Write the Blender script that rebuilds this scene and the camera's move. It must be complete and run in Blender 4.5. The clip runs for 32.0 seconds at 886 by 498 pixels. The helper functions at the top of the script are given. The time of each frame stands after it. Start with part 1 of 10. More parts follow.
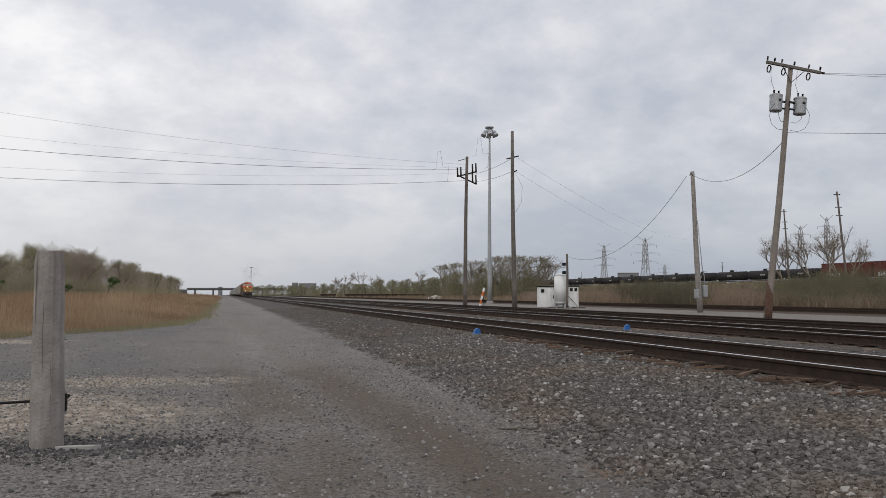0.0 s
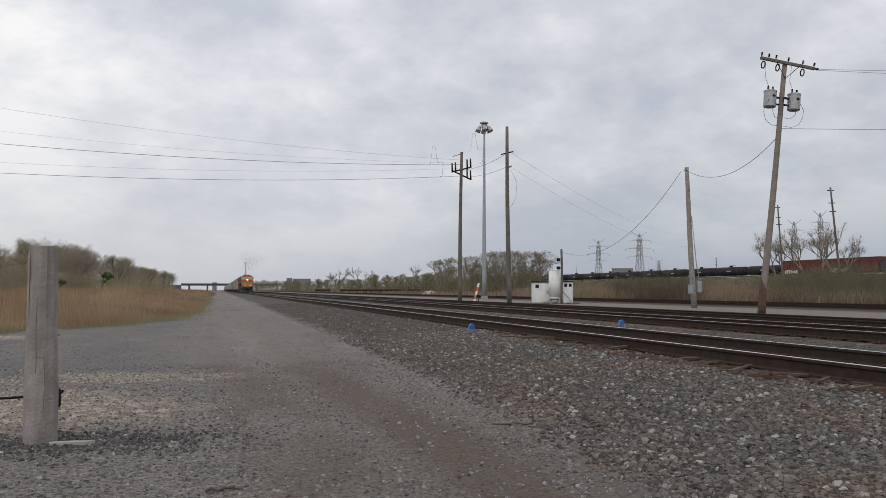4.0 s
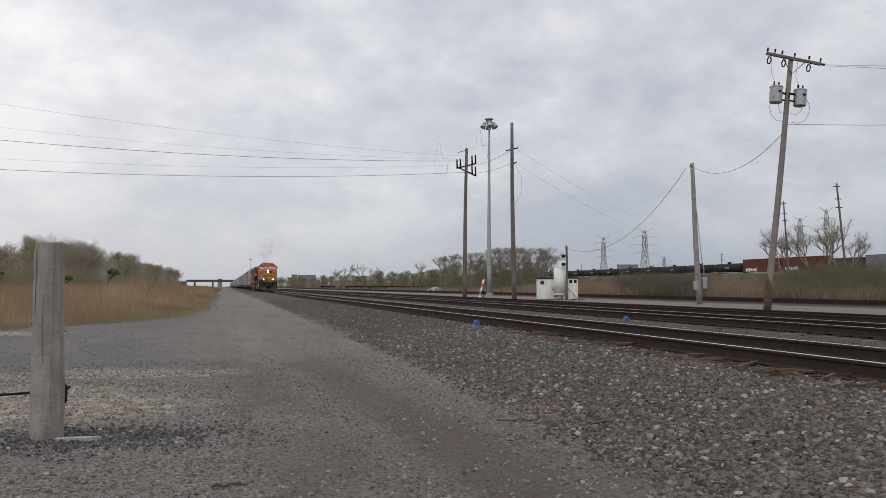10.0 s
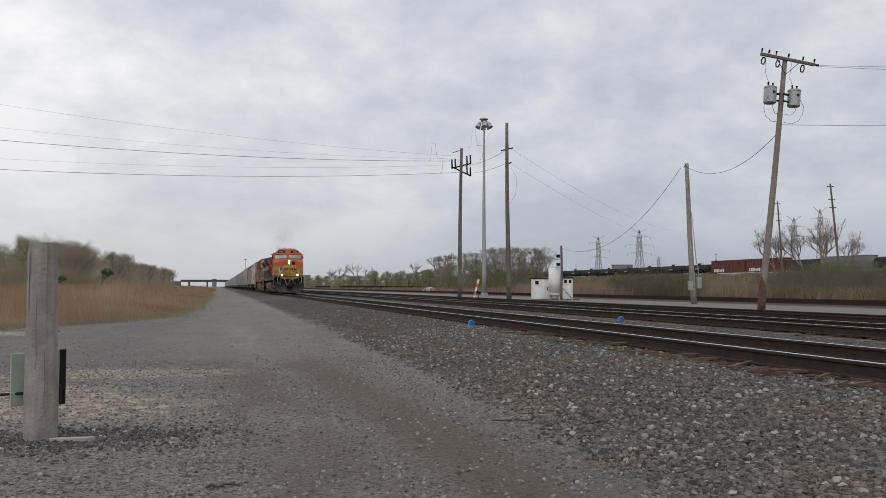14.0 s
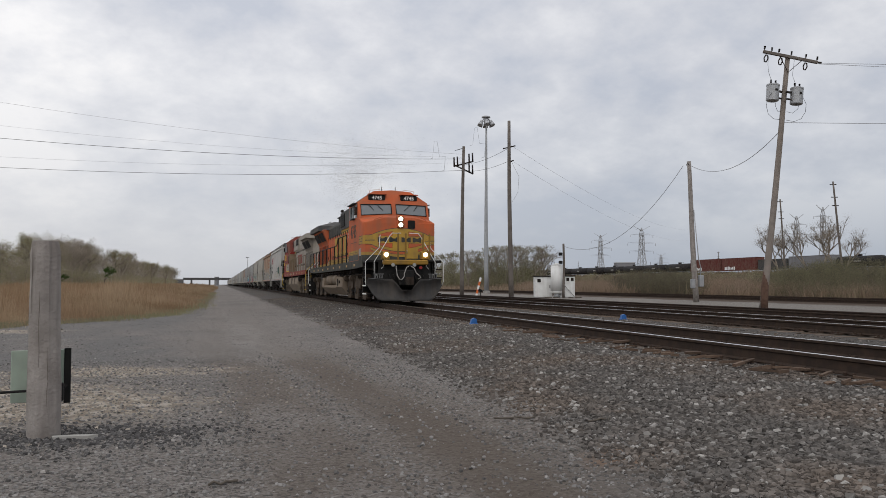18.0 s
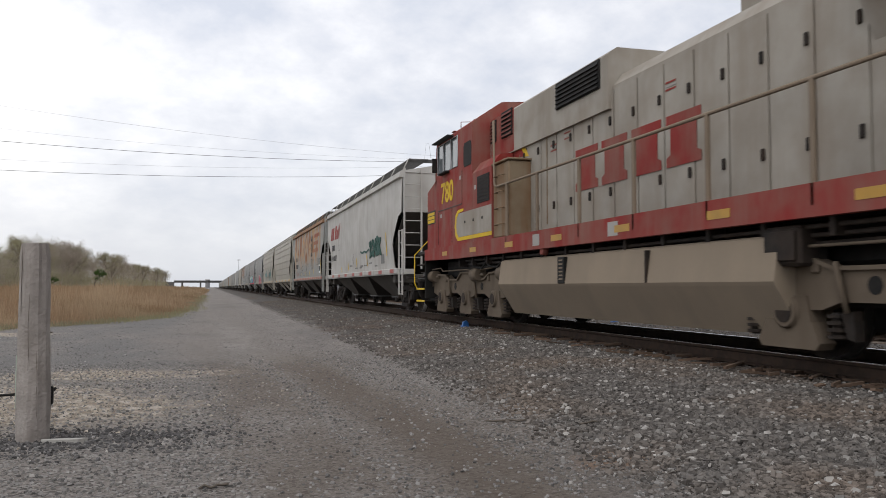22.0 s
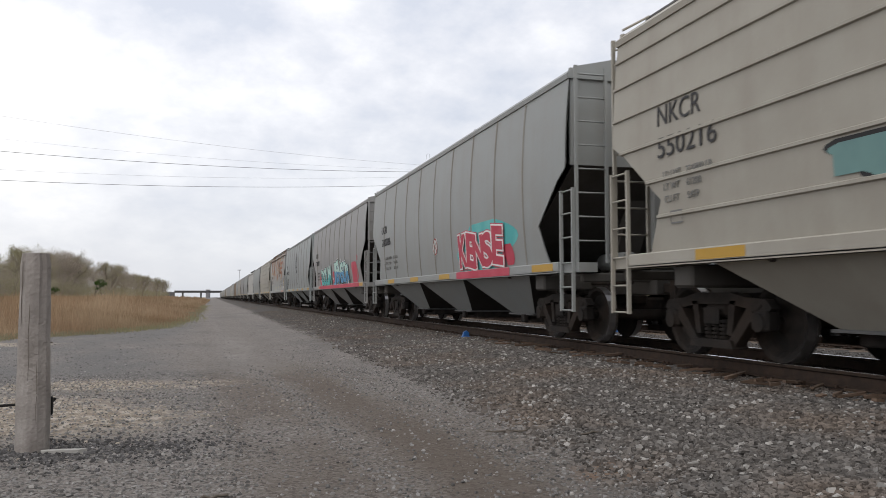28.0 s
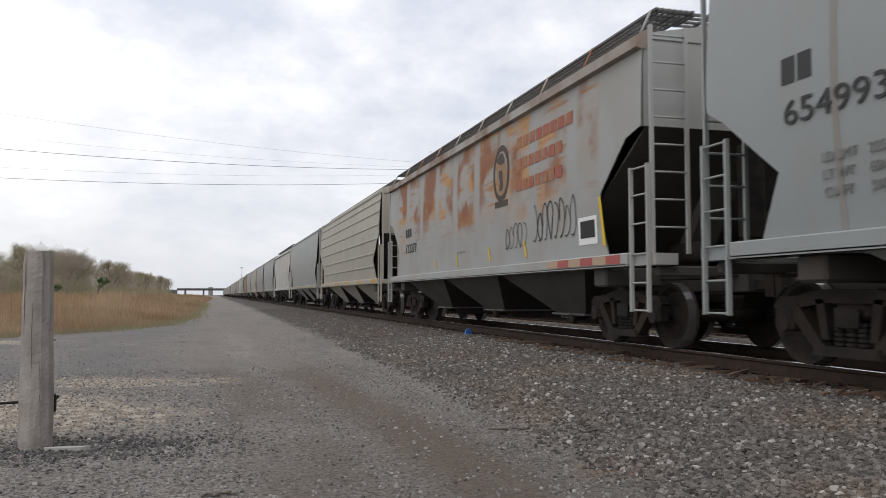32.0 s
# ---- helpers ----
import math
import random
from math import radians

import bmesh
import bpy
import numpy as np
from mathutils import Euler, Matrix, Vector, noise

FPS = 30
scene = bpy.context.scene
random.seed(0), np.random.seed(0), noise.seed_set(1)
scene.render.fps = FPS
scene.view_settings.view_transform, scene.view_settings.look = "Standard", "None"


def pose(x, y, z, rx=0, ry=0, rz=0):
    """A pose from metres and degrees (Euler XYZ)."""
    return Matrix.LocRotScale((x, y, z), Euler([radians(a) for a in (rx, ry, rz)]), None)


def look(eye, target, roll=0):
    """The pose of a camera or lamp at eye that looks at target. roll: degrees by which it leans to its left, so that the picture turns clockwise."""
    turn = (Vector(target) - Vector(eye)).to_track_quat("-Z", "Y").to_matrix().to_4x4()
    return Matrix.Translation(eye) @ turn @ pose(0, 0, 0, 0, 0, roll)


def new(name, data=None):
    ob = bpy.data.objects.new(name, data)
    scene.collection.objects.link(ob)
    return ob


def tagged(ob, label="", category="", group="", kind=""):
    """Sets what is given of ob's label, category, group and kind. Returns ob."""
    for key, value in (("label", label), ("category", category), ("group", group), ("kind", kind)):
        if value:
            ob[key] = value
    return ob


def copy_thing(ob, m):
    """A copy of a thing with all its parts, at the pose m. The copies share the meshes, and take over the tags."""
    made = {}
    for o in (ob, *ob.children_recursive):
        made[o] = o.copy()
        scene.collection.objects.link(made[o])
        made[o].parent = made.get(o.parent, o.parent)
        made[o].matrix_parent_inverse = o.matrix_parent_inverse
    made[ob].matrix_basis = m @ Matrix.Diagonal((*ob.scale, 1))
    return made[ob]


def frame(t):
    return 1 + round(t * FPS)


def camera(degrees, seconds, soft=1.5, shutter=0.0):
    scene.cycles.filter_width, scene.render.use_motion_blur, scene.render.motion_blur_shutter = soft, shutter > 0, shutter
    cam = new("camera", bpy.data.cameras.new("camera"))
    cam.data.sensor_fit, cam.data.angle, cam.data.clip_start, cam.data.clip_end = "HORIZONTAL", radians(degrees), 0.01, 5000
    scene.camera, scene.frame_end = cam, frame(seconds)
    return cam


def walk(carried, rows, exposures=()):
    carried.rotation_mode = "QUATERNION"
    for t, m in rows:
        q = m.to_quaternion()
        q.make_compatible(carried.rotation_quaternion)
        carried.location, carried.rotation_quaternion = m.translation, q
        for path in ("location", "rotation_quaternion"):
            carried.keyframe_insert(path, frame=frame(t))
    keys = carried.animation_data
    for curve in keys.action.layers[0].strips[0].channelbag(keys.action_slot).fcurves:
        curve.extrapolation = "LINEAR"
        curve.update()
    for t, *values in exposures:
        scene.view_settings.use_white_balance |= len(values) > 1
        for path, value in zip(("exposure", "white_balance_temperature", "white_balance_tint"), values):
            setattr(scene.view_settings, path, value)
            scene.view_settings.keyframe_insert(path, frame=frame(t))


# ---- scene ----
cam = camera(57.42, 32.0, soft=0.85, shutter=0.1)
EYE = (0.0, 0.0, 1.15)
# the held camera: seconds, degrees to the right of the track, degrees upwards
SWAY = [
    (0, 15.052, 3.223),
    (0.5, 15.112, 3.276),
    (1, 15.154, 3.223),
    (1.5, 15.239, 3.223),
    (2, 15.342, 3.214),
    (2.5, 15.335, 3.162),
    (3, 15.397, 3.097),
    (3.5, 15.458, 3.009),
    (5.5, 15.304, 2.678),
    (6, 15.328, 2.704),
    (6.5, 15.312, 2.700),
    (7, 15.268, 2.634),
    (7.5, 15.219, 2.647),
    (8, 15.165, 2.669),
    (8.5, 15.141, 2.664),
    (9, 15.113, 2.647),
    (9.5, 15.105, 2.647),
    (10, 15.085, 2.642),
    (10.5, 15.072, 2.642),
    (11, 15.064, 2.669),
    (11.5, 15.116, 2.699),
    (12, 15.173, 2.677),
    (12.5, 15.263, 2.642),
    (13, 15.296, 2.633),
    (13.5, 15.407, 2.625),
    (14, 15.447, 2.642),
    (14.5, 15.390, 2.594),
    (16.5, 15.131, 2.533),
    (17, 15.237, 2.472),
    (17.5, 15.286, 2.428),
    (18, 15.294, 2.502),
    (18.5, 15.455, 2.625),
    (19, 15.773, 2.587),
    (19.5, 16.076, 2.524),
    (20, 16.083, 2.622),
    (20.5, 15.969, 2.734),
    (21, 15.865, 2.684),
    (21.5, 15.856, 2.684),
    (22, 15.884, 2.694),
    (22.5, 15.712, 2.963),
    (23, 15.851, 3.101),
    (23.5, 15.906, 3.243),
    (24, 15.923, 3.346),
    (24.5, 15.958, 3.427),
    (25, 15.847, 3.407),
    (25.5, 15.946, 3.360),
    (27.5, 15.875, 3.391),
    (28, 15.847, 3.407),
    (28.5, 15.903, 3.407),
    (29, 16.018, 3.346),
    (29.5, 15.977, 3.468),
    (30, 15.875, 3.391),
    (30.5, 15.961, 3.284),
    (31, 15.868, 3.223),
    (31.5, 15.700, 3.182),
    (32, 15.680, 3.243),
]
walk(cam, [(t, pose(*EYE, 90 + up, 0, -turn)) for t, turn, up in SWAY],
     exposures=[(0, 0.0), (18.0, 0.02), (19.0, 0.20), (19.5, 0.31), (20.0, 0.34), (22.0, 0.38), (32, 0.40)])

TRACK_X, RAIL_Z = 6.91, 0.406      # centre line of the busy track, top of its rails


def front_at(t):
    """Where the leading coupler of the train is along the track."""
    return 3.35 - 13.36 * (t - 20) - 0.015 * (t - 20) ** 2


# ---------------------------------------------------------------- light
world = bpy.data.worlds.new("overcast_sky")
scene.world = world
world.use_nodes = True
SUN_UP, SUN_ROUND = radians(48), radians(200)


def sky():
    nt = world.node_tree
    n, l = nt.nodes, nt.links
    n.clear()
    out, bg = n.new("ShaderNodeOutputWorld"), n.new("ShaderNodeBackground")
    blue = n.new("ShaderNodeTexSky")
    blue.sky_type, blue.sun_disc, blue.sun_elevation, blue.sun_rotation = "NISHITA", False, SUN_UP, SUN_ROUND
    blue.air_density, blue.dust_density = 1.0, 3.0
    co, sep = n.new("ShaderNodeTexCoord"), n.new("ShaderNodeSeparateXYZ")
    l.new(co.outputs["Generated"], sep.inputs[0])

    def m(op, a, b=0.0, c=None):
        k = n.new("ShaderNodeMath")
        k.operation = op
        for i, v in enumerate((a, b) if c is None else (a, b, c)):
            if isinstance(v, (int, float)):
                k.inputs[i].default_value = v
            else:
                l.new(v, k.inputs[i])
        return k.outputs[0]
    up = m("ADD", m("MAXIMUM", sep.outputs[2], 0.0), 0.42)
    flat = n.new("ShaderNodeCombineXYZ")
    l.new(m("DIVIDE", sep.outputs[0], up), flat.inputs[0])
    l.new(m("DIVIDE", sep.outputs[1], up), flat.inputs[1])

    def cloud(scale, detail, rough, seed):
        k = n.new("ShaderNodeTexNoise")
        k.noise_dimensions = "3D"
        k.inputs["Scale"].default_value, k.inputs["Detail"].default_value = scale, detail
        k.inputs["Roughness"].default_value = rough
        mp = n.new("ShaderNodeMapping")
        mp.inputs["Location"].default_value = (seed, seed * 0.7, seed * 0.3)
        l.new(flat.outputs[0], mp.inputs[0])
        l.new(mp.outputs[0], k.inputs["Vector"])
        return k.outputs[0]
    big, fine = cloud(1.7, 5, 0.55, 3.3), cloud(4.6, 7, 0.6, 11.0)
    ramp = n.new("ShaderNodeValToRGB")
    r = ramp.color_ramp
    r.elements[0].position, r.elements[0].color = 0.40, (0.55, 0.58, 0.655, 1)
    r.elements[1].position, r.elements[1].color = 0.585, (0.985, 0.968, 0.965, 1)
    mid = r.elements.new(0.47)
    mid.color = (0.69, 0.70, 0.745, 1)
    soft = r.elements.new(0.53)
    soft.color = (0.83, 0.83, 0.855, 1)
    l.new(m("ADD", m("MULTIPLY", big, 0.62), m("MULTIPLY", fine, 0.38)), ramp.inputs[0])
    # thin haze over the horizon
    haze = n.new("ShaderNodeMixRGB")
    side = n.new("ShaderNodeMixRGB")
    side.inputs[1].default_value, side.inputs[2].default_value = (0.575, 0.58, 0.602, 1), (0.30, 0.358, 0.45, 1)
    l.new(m("MINIMUM", m("MAXIMUM", m("ADD", m("MULTIPLY", sep.outputs[0], 0.95), 0.22), 0.0), 1.0), side.inputs[0])
    l.new(side.outputs[0], haze.inputs[2])
    l.new(m("POWER", m("SUBTRACT", 1.0, m("MINIMUM", m("MAXIMUM", sep.outputs[2], 0.0), 1.0)), 5.2), haze.inputs[0])
    l.new(ramp.outputs[0], haze.inputs[1])
    # a little of the clear sky above the cloud sheet
    mix = n.new("ShaderNodeMixRGB")
    mix.inputs[0].default_value = 0.94
    dim = n.new("ShaderNodeVectorMath")
    dim.operation = "SCALE"
    dim.inputs["Scale"].default_value = 0.10
    l.new(blue.outputs[0], dim.inputs[0])
    l.new(dim.outputs[0], mix.inputs[1])
    l.new(haze.outputs[0], mix.inputs[2])
    l.new(mix.outputs[0], bg.inputs[0])
    # the cloud is thinner towards the west, on the sun's side
    l.new(m("MULTIPLY", m("SUBTRACT", 1.0, m("MULTIPLY", sep.outputs[0], 0.11)), 1.07), bg.inputs[1])
    l.new(bg.outputs[0], out.inputs[0])


sky()
sun = new("sun", bpy.data.lights.new("sun", "SUN"))
sun.data.energy, sun.data.angle, sun.data.color = 0.8, radians(40), (1.0, 0.95, 0.88)
sun.matrix_basis = look((0, 0, 60), (0 - math.sin(SUN_ROUND) * 60 / math.tan(SUN_UP), 0 - math.cos(SUN_ROUND) * 60 / math.tan(SUN_UP), 0))


# ---------------------------------------------------------------- materials
def matter(name, base, rough=0.8, metal=0.0, grain=None, stain=None, streak=None, bump=0.0, bump_scale=40.0,
           island=0.0, each=0.0, coat=0.0, emit=None, spec=0.4, thin=0.0):
    """base colour; grain (colour, scale, amount); stain (colour, scale, amount); streak (colour, scale, amount): runs down walls;
    island/each: how far single pieces differ in brightness."""
    mat = bpy.data.materials.new(name)
    mat.use_nodes = True
    nt = mat.node_tree
    n, l = nt.nodes, nt.links
    b = n["Principled BSDF"]
    b.inputs["Roughness"].default_value, b.inputs["Metallic"].default_value = rough, metal
    b.inputs["Coat Weight"].default_value = coat
    b.inputs["Specular IOR Level"].default_value = spec
    if emit:
        b.inputs["Emission Color"].default_value, b.inputs["Emission Strength"].default_value = (*emit[0], 1), emit[1]
    co = n.new("ShaderNodeTexCoord").outputs["Object"]
    rgb = n.new("ShaderNodeRGB")
    rgb.outputs[0].default_value = (*base, 1)
    col = rgb.outputs[0]

    def noise_at(scale, stretch=(1, 1, 1), detail=4.0, seed=0.0):
        mp = n.new("ShaderNodeMapping")
        mp.inputs["Scale"].default_value = stretch
        mp.inputs["Location"].default_value = (seed, seed * 1.3, -seed)
        l.new(co, mp.inputs[0])
        k = n.new("ShaderNodeTexNoise")
        k.inputs["Scale"].default_value, k.inputs["Detail"].default_value = scale, detail
        l.new(mp.outputs[0], k.inputs["Vector"])
        return k.outputs[0]

    def blend(colour, mask, amount, lo, hi):
        ramp = n.new("ShaderNodeMapRange")
        ramp.inputs["From Min"].default_value, ramp.inputs["From Max"].default_value = lo, hi
        ramp.inputs["To Max"].default_value = amount
        l.new(mask, ramp.inputs[0])
        mx = n.new("ShaderNodeMixRGB")
        mx.inputs[2].default_value = (*colour, 1)
        l.new(ramp.outputs[0], mx.inputs[0])
        l.new(col, mx.inputs[1])
        return mx.outputs[0]
    if grain:
        col = blend(grain[0], noise_at(grain[1], detail=6), grain[2], 0.40, 0.62)
    if stain:
        col = blend(stain[0], noise_at(stain[1], detail=5, seed=4.1), stain[2], 0.45, 0.70)
    if streak:
        col = blend(streak[0], noise_at(streak[1], (1, 1, 0.12), 4, 7.7), streak[2], 0.48, 0.72)
    for amount, source in ((island, "geo"), (each, "ob")):
        if amount:
            k = n.new("ShaderNodeNewGeometry" if source == "geo" else "ShaderNodeObjectInfo")
            ran = k.outputs["Random Per Island" if source == "geo" else "Random"]
            mr = n.new("ShaderNodeMapRange")
            mr.inputs["To Min"].default_value, mr.inputs["To Max"].default_value = 1 - amount, 1 + amount
            l.new(ran, mr.inputs[0])
            hs = n.new("ShaderNodeHueSaturation")
            l.new(mr.outputs[0], hs.inputs["Value"])
            l.new(col, hs.inputs["Color"])
            col = hs.outputs[0]
    l.new(col, b.inputs["Base Color"])
    if thin:
        tr, mx = n.new("ShaderNodeBsdfTranslucent"), n.new("ShaderNodeMixShader")
        l.new(col, tr.inputs[0])
        mx.inputs[0].default_value = thin
        l.new(b.outputs[0], mx.inputs[1])
        l.new(tr.outputs[0], mx.inputs[2])
        l.new(mx.outputs[0], n["Material Output"].inputs[0])
    if bump:
        bp = n.new("ShaderNodeBump")
        bp.inputs["Strength"].default_value, bp.inputs["Distance"].default_value = bump, 0.02
        l.new(noise_at(bump_scale, detail=5), bp.inputs["Height"])
        l.new(bp.outputs[0], b.inputs["Normal"])
    return mat


def paint(name, base, dirt=0.35, rust=0.0, rough=0.72, dust=(0.20, 0.165, 0.13), spec=0.12):
    return matter(name, base, rough, spec=spec, grain=(dust, 1.7, dirt * 0.8), stain=((0.16, 0.07, 0.03) if rust else (0.05, 0.045, 0.04), 0.9, rust or dirt * 0.35),
                  streak=(dust, 2.6, dirt), bump=0.08, bump_scale=18)


ORANGE = paint("orange_paint", (0.52, 0.118, 0.046), 0.50, dust=(0.24, 0.12, 0.075))
YELLOW = paint("yellow_paint", (0.46, 0.285, 0.055), 0.50, dust=(0.19, 0.13, 0.07))
GREEN_BLACK = paint("dark_green_paint", (0.040, 0.043, 0.040), 0.32, dust=(0.13, 0.115, 0.095))
GREY_ROOF = paint("dark_grey_paint", (0.06, 0.063, 0.065), 0.25)
WARBONNET = paint("silver_grey_paint", (0.325, 0.305, 0.270), 0.5)
RED = paint("red_paint", (0.225, 0.032, 0.028), 0.38)
TAN_DUST = paint("dusty_underframe", (0.20, 0.158, 0.118), 0.5, rough=0.85)
GRIME = matter("grimy_steel", (0.017, 0.015, 0.014), 0.8, spec=0.2, grain=((0.04, 0.032, 0.027), 6, 0.5), stain=((0.055, 0.034, 0.022), 1.4, 0.4), bump=0.2)
BLACK = matter("black_steel", (0.009, 0.009, 0.009), 0.7, spec=0.2, grain=((0.026, 0.023, 0.02), 5, 0.4))
WHITE_RAIL = paint("white_handrail", (0.72, 0.72, 0.70), 0.2)
SAFETY_YELLOW = paint("yellow_handrail", (0.62, 0.42, 0.03), 0.2)
# opaque glass; its pale blue-grey base stands in for reflected sky
GLASS = matter("cab_glass", (0.14, 0.16, 0.17), 0.08, spec=0.9)
AMBER = matter("grimy_amber_reflector", (0.40, 0.225, 0.035), 0.5, grain=((0.28, 0.17, 0.04), 4, 0.6))
LAMP = matter("lit_headlamp", (1, 0.95, 0.8), 0.3, emit=((1.0, 0.84, 0.5), 7.0))
LENS_OFF = matter("lamp_glass", (0.3, 0.3, 0.28), 0.1)
RED_LENS = matter("red_lens", (0.35, 0.02, 0.02), 0.25)
SHINE = matter("polished_steel", (0.34, 0.33, 0.33), 0.35, 0.9)
RAIL_SIDE = matter("rusty_rail_steel", (0.036, 0.026, 0.021), 0.85, spec=0.15, grain=((0.065, 0.042, 0.03), 8, 0.5), bump=0.15)
RAIL_TOP = matter("worn_railhead", (0.72, 0.71, 0.69), 0.24, 0.9, grain=((0.5, 0.46, 0.42), 6, 0.4))
TIE = matter("creosoted_tie", (0.095, 0.07, 0.052), 0.9, grain=((0.19, 0.145, 0.11), 5, 0.6), stain=((0.05, 0.04, 0.035), 3, 0.5), each=0.25, bump=0.4, bump_scale=30)
SPLINTER = matter("rotten_brown_wood", (0.115, 0.078, 0.055), 0.95, grain=((0.08, 0.05, 0.035), 20, 0.6), each=0.3, bump=0.4)
GREY_POLE = matter("weathered_pole_wood", (0.19, 0.166, 0.148), 0.9, grain=((0.27, 0.23, 0.20), 3, 0.6), streak=((0.14, 0.115, 0.095), 5, 0.6), bump=0.3)
ROTTEN = matter("dark_rotten_wood", (0.075, 0.042, 0.030), 0.95, grain=((0.14, 0.085, 0.06), 7, 0.6), bump=0.5)
WOOD_POST = matter("weathered_grey_wood", (0.31, 0.285, 0.265), 0.9, grain=((0.20, 0.18, 0.165), 6, 0.6), stain=((0.17, 0.15, 0.135), 4.5, 0.6), streak=((0.15, 0.13, 0.12), 9, 0.6), bump=0.6, bump_scale=45)
POLE_WOOD = matter("brown_pole_wood", (0.118, 0.102, 0.090), 0.9, grain=((0.185, 0.165, 0.148), 3, 0.6), streak=((0.09, 0.07, 0.055), 5, 0.6), bump=0.3)
GALV = matter("galvanised_steel", (0.36, 0.37, 0.38), 0.5, 0.4, grain=((0.28, 0.29, 0.30), 4, 0.5))
WIRE = matter("dark_wire", (0.05, 0.05, 0.055), 0.6)
WIRE_PALE = matter("pale_wire", (0.25, 0.25, 0.26), 0.6)
STONE = matter("ballast_stone", (0.116, 0.106, 0.098), 0.95, grain=((0.085, 0.08, 0.077), 9, 0.5), stain=((0.150, 0.112, 0.085), 0.7, 0.55), island=0.48, spec=0.2)
SAND_STONE = matter("pale_limestone", (0.315, 0.28, 0.235), 0.95, island=0.3, spec=0.2)
DARK_STONE = matter("dark_gravel_stone", (0.085, 0.082, 0.082), 0.95, island=0.5, spec=0.2)
STONE_PALE = matter("pale_ballast_stone", (0.27, 0.258, 0.243), 0.95, island=0.35, spec=0.2)
PEBBLE = matter("road_pebble", (0.185, 0.178, 0.172), 0.95, grain=((0.12, 0.115, 0.11), 14, 0.5), island=0.55, spec=0.2)
STRAW = matter("dry_grass", (0.300, 0.200, 0.125), 0.95, grain=((0.44, 0.335, 0.225), 0.22, 0.8), stain=((0.20, 0.15, 0.085), 0.09, 0.75), island=0.16, spec=0.05, thin=0.45)
WEED = matter("olive_weeds", (0.235, 0.180, 0.130), 0.95, stain=((0.135, 0.132, 0.075), 0.06, 0.85), island=0.25, spec=0.05, thin=0.45)
REED = matter("brown_reeds", (0.285, 0.215, 0.160), 0.95, stain=((0.225, 0.18, 0.138), 0.2, 0.7), island=0.22, spec=0.05, thin=0.45)
SHRUB = matter("budding_shrubs", (0.178, 0.168, 0.104), 0.95, stain=((0.165, 0.142, 0.105), 0.25, 0.7), island=0.2, spec=0.05, thin=0.45)
BRUSH = matter("dark_brown_brush", (0.112, 0.096, 0.074), 0.95, stain=((0.10, 0.098, 0.062), 0.15, 0.7), island=0.22, spec=0.05, thin=0.45)
LEAF = matter("spring_leaves", (0.275, 0.260, 0.160), 0.95, stain=((0.255, 0.212, 0.165), 0.12, 0.7), island=0.15, spec=0.05, thin=0.45)
LEAF_GREEN = matter("green_leaves", (0.06, 0.10, 0.03), 0.9, island=0.4, spec=0.1, thin=0.45)
TWIG = matter("grey_brown_twigs", (0.320, 0.278, 0.232), 0.95, island=0.2, spec=0.05, thin=0.45)
OLIVE = matter("dull_olive_scrub", (0.250, 0.238, 0.150), 0.95, stain=((0.225, 0.192, 0.145), 0.1, 0.7), island=0.25, spec=0.05, thin=0.45)
BARK = matter("tree_bark", (0.10, 0.085, 0.07), 0.95, grain=((0.14, 0.12, 0.10), 6, 0.5), bump=0.3)
LATTICE = matter("tower_steel", (0.40, 0.41, 0.43), 0.6, 0.3)
BLUE_PLASTIC = matter("blue_plastic", (0.025, 0.12, 0.36), 0.4, grain=((0.02, 0.08, 0.25), 9, 0.4))
WHITE_PAINT = paint("white_paint", (0.76, 0.77, 0.76), 0.16)
CONCRETE = matter("pale_concrete", (0.33, 0.32, 0.30), 0.9, grain=((0.25, 0.24, 0.23), 3, 0.5))
OXIDE = paint("oxide_red_paint", (0.125, 0.036, 0.031), 0.3)
TANK_BLACK = paint("black_tank_paint", (0.018, 0.019, 0.022), 0.15)


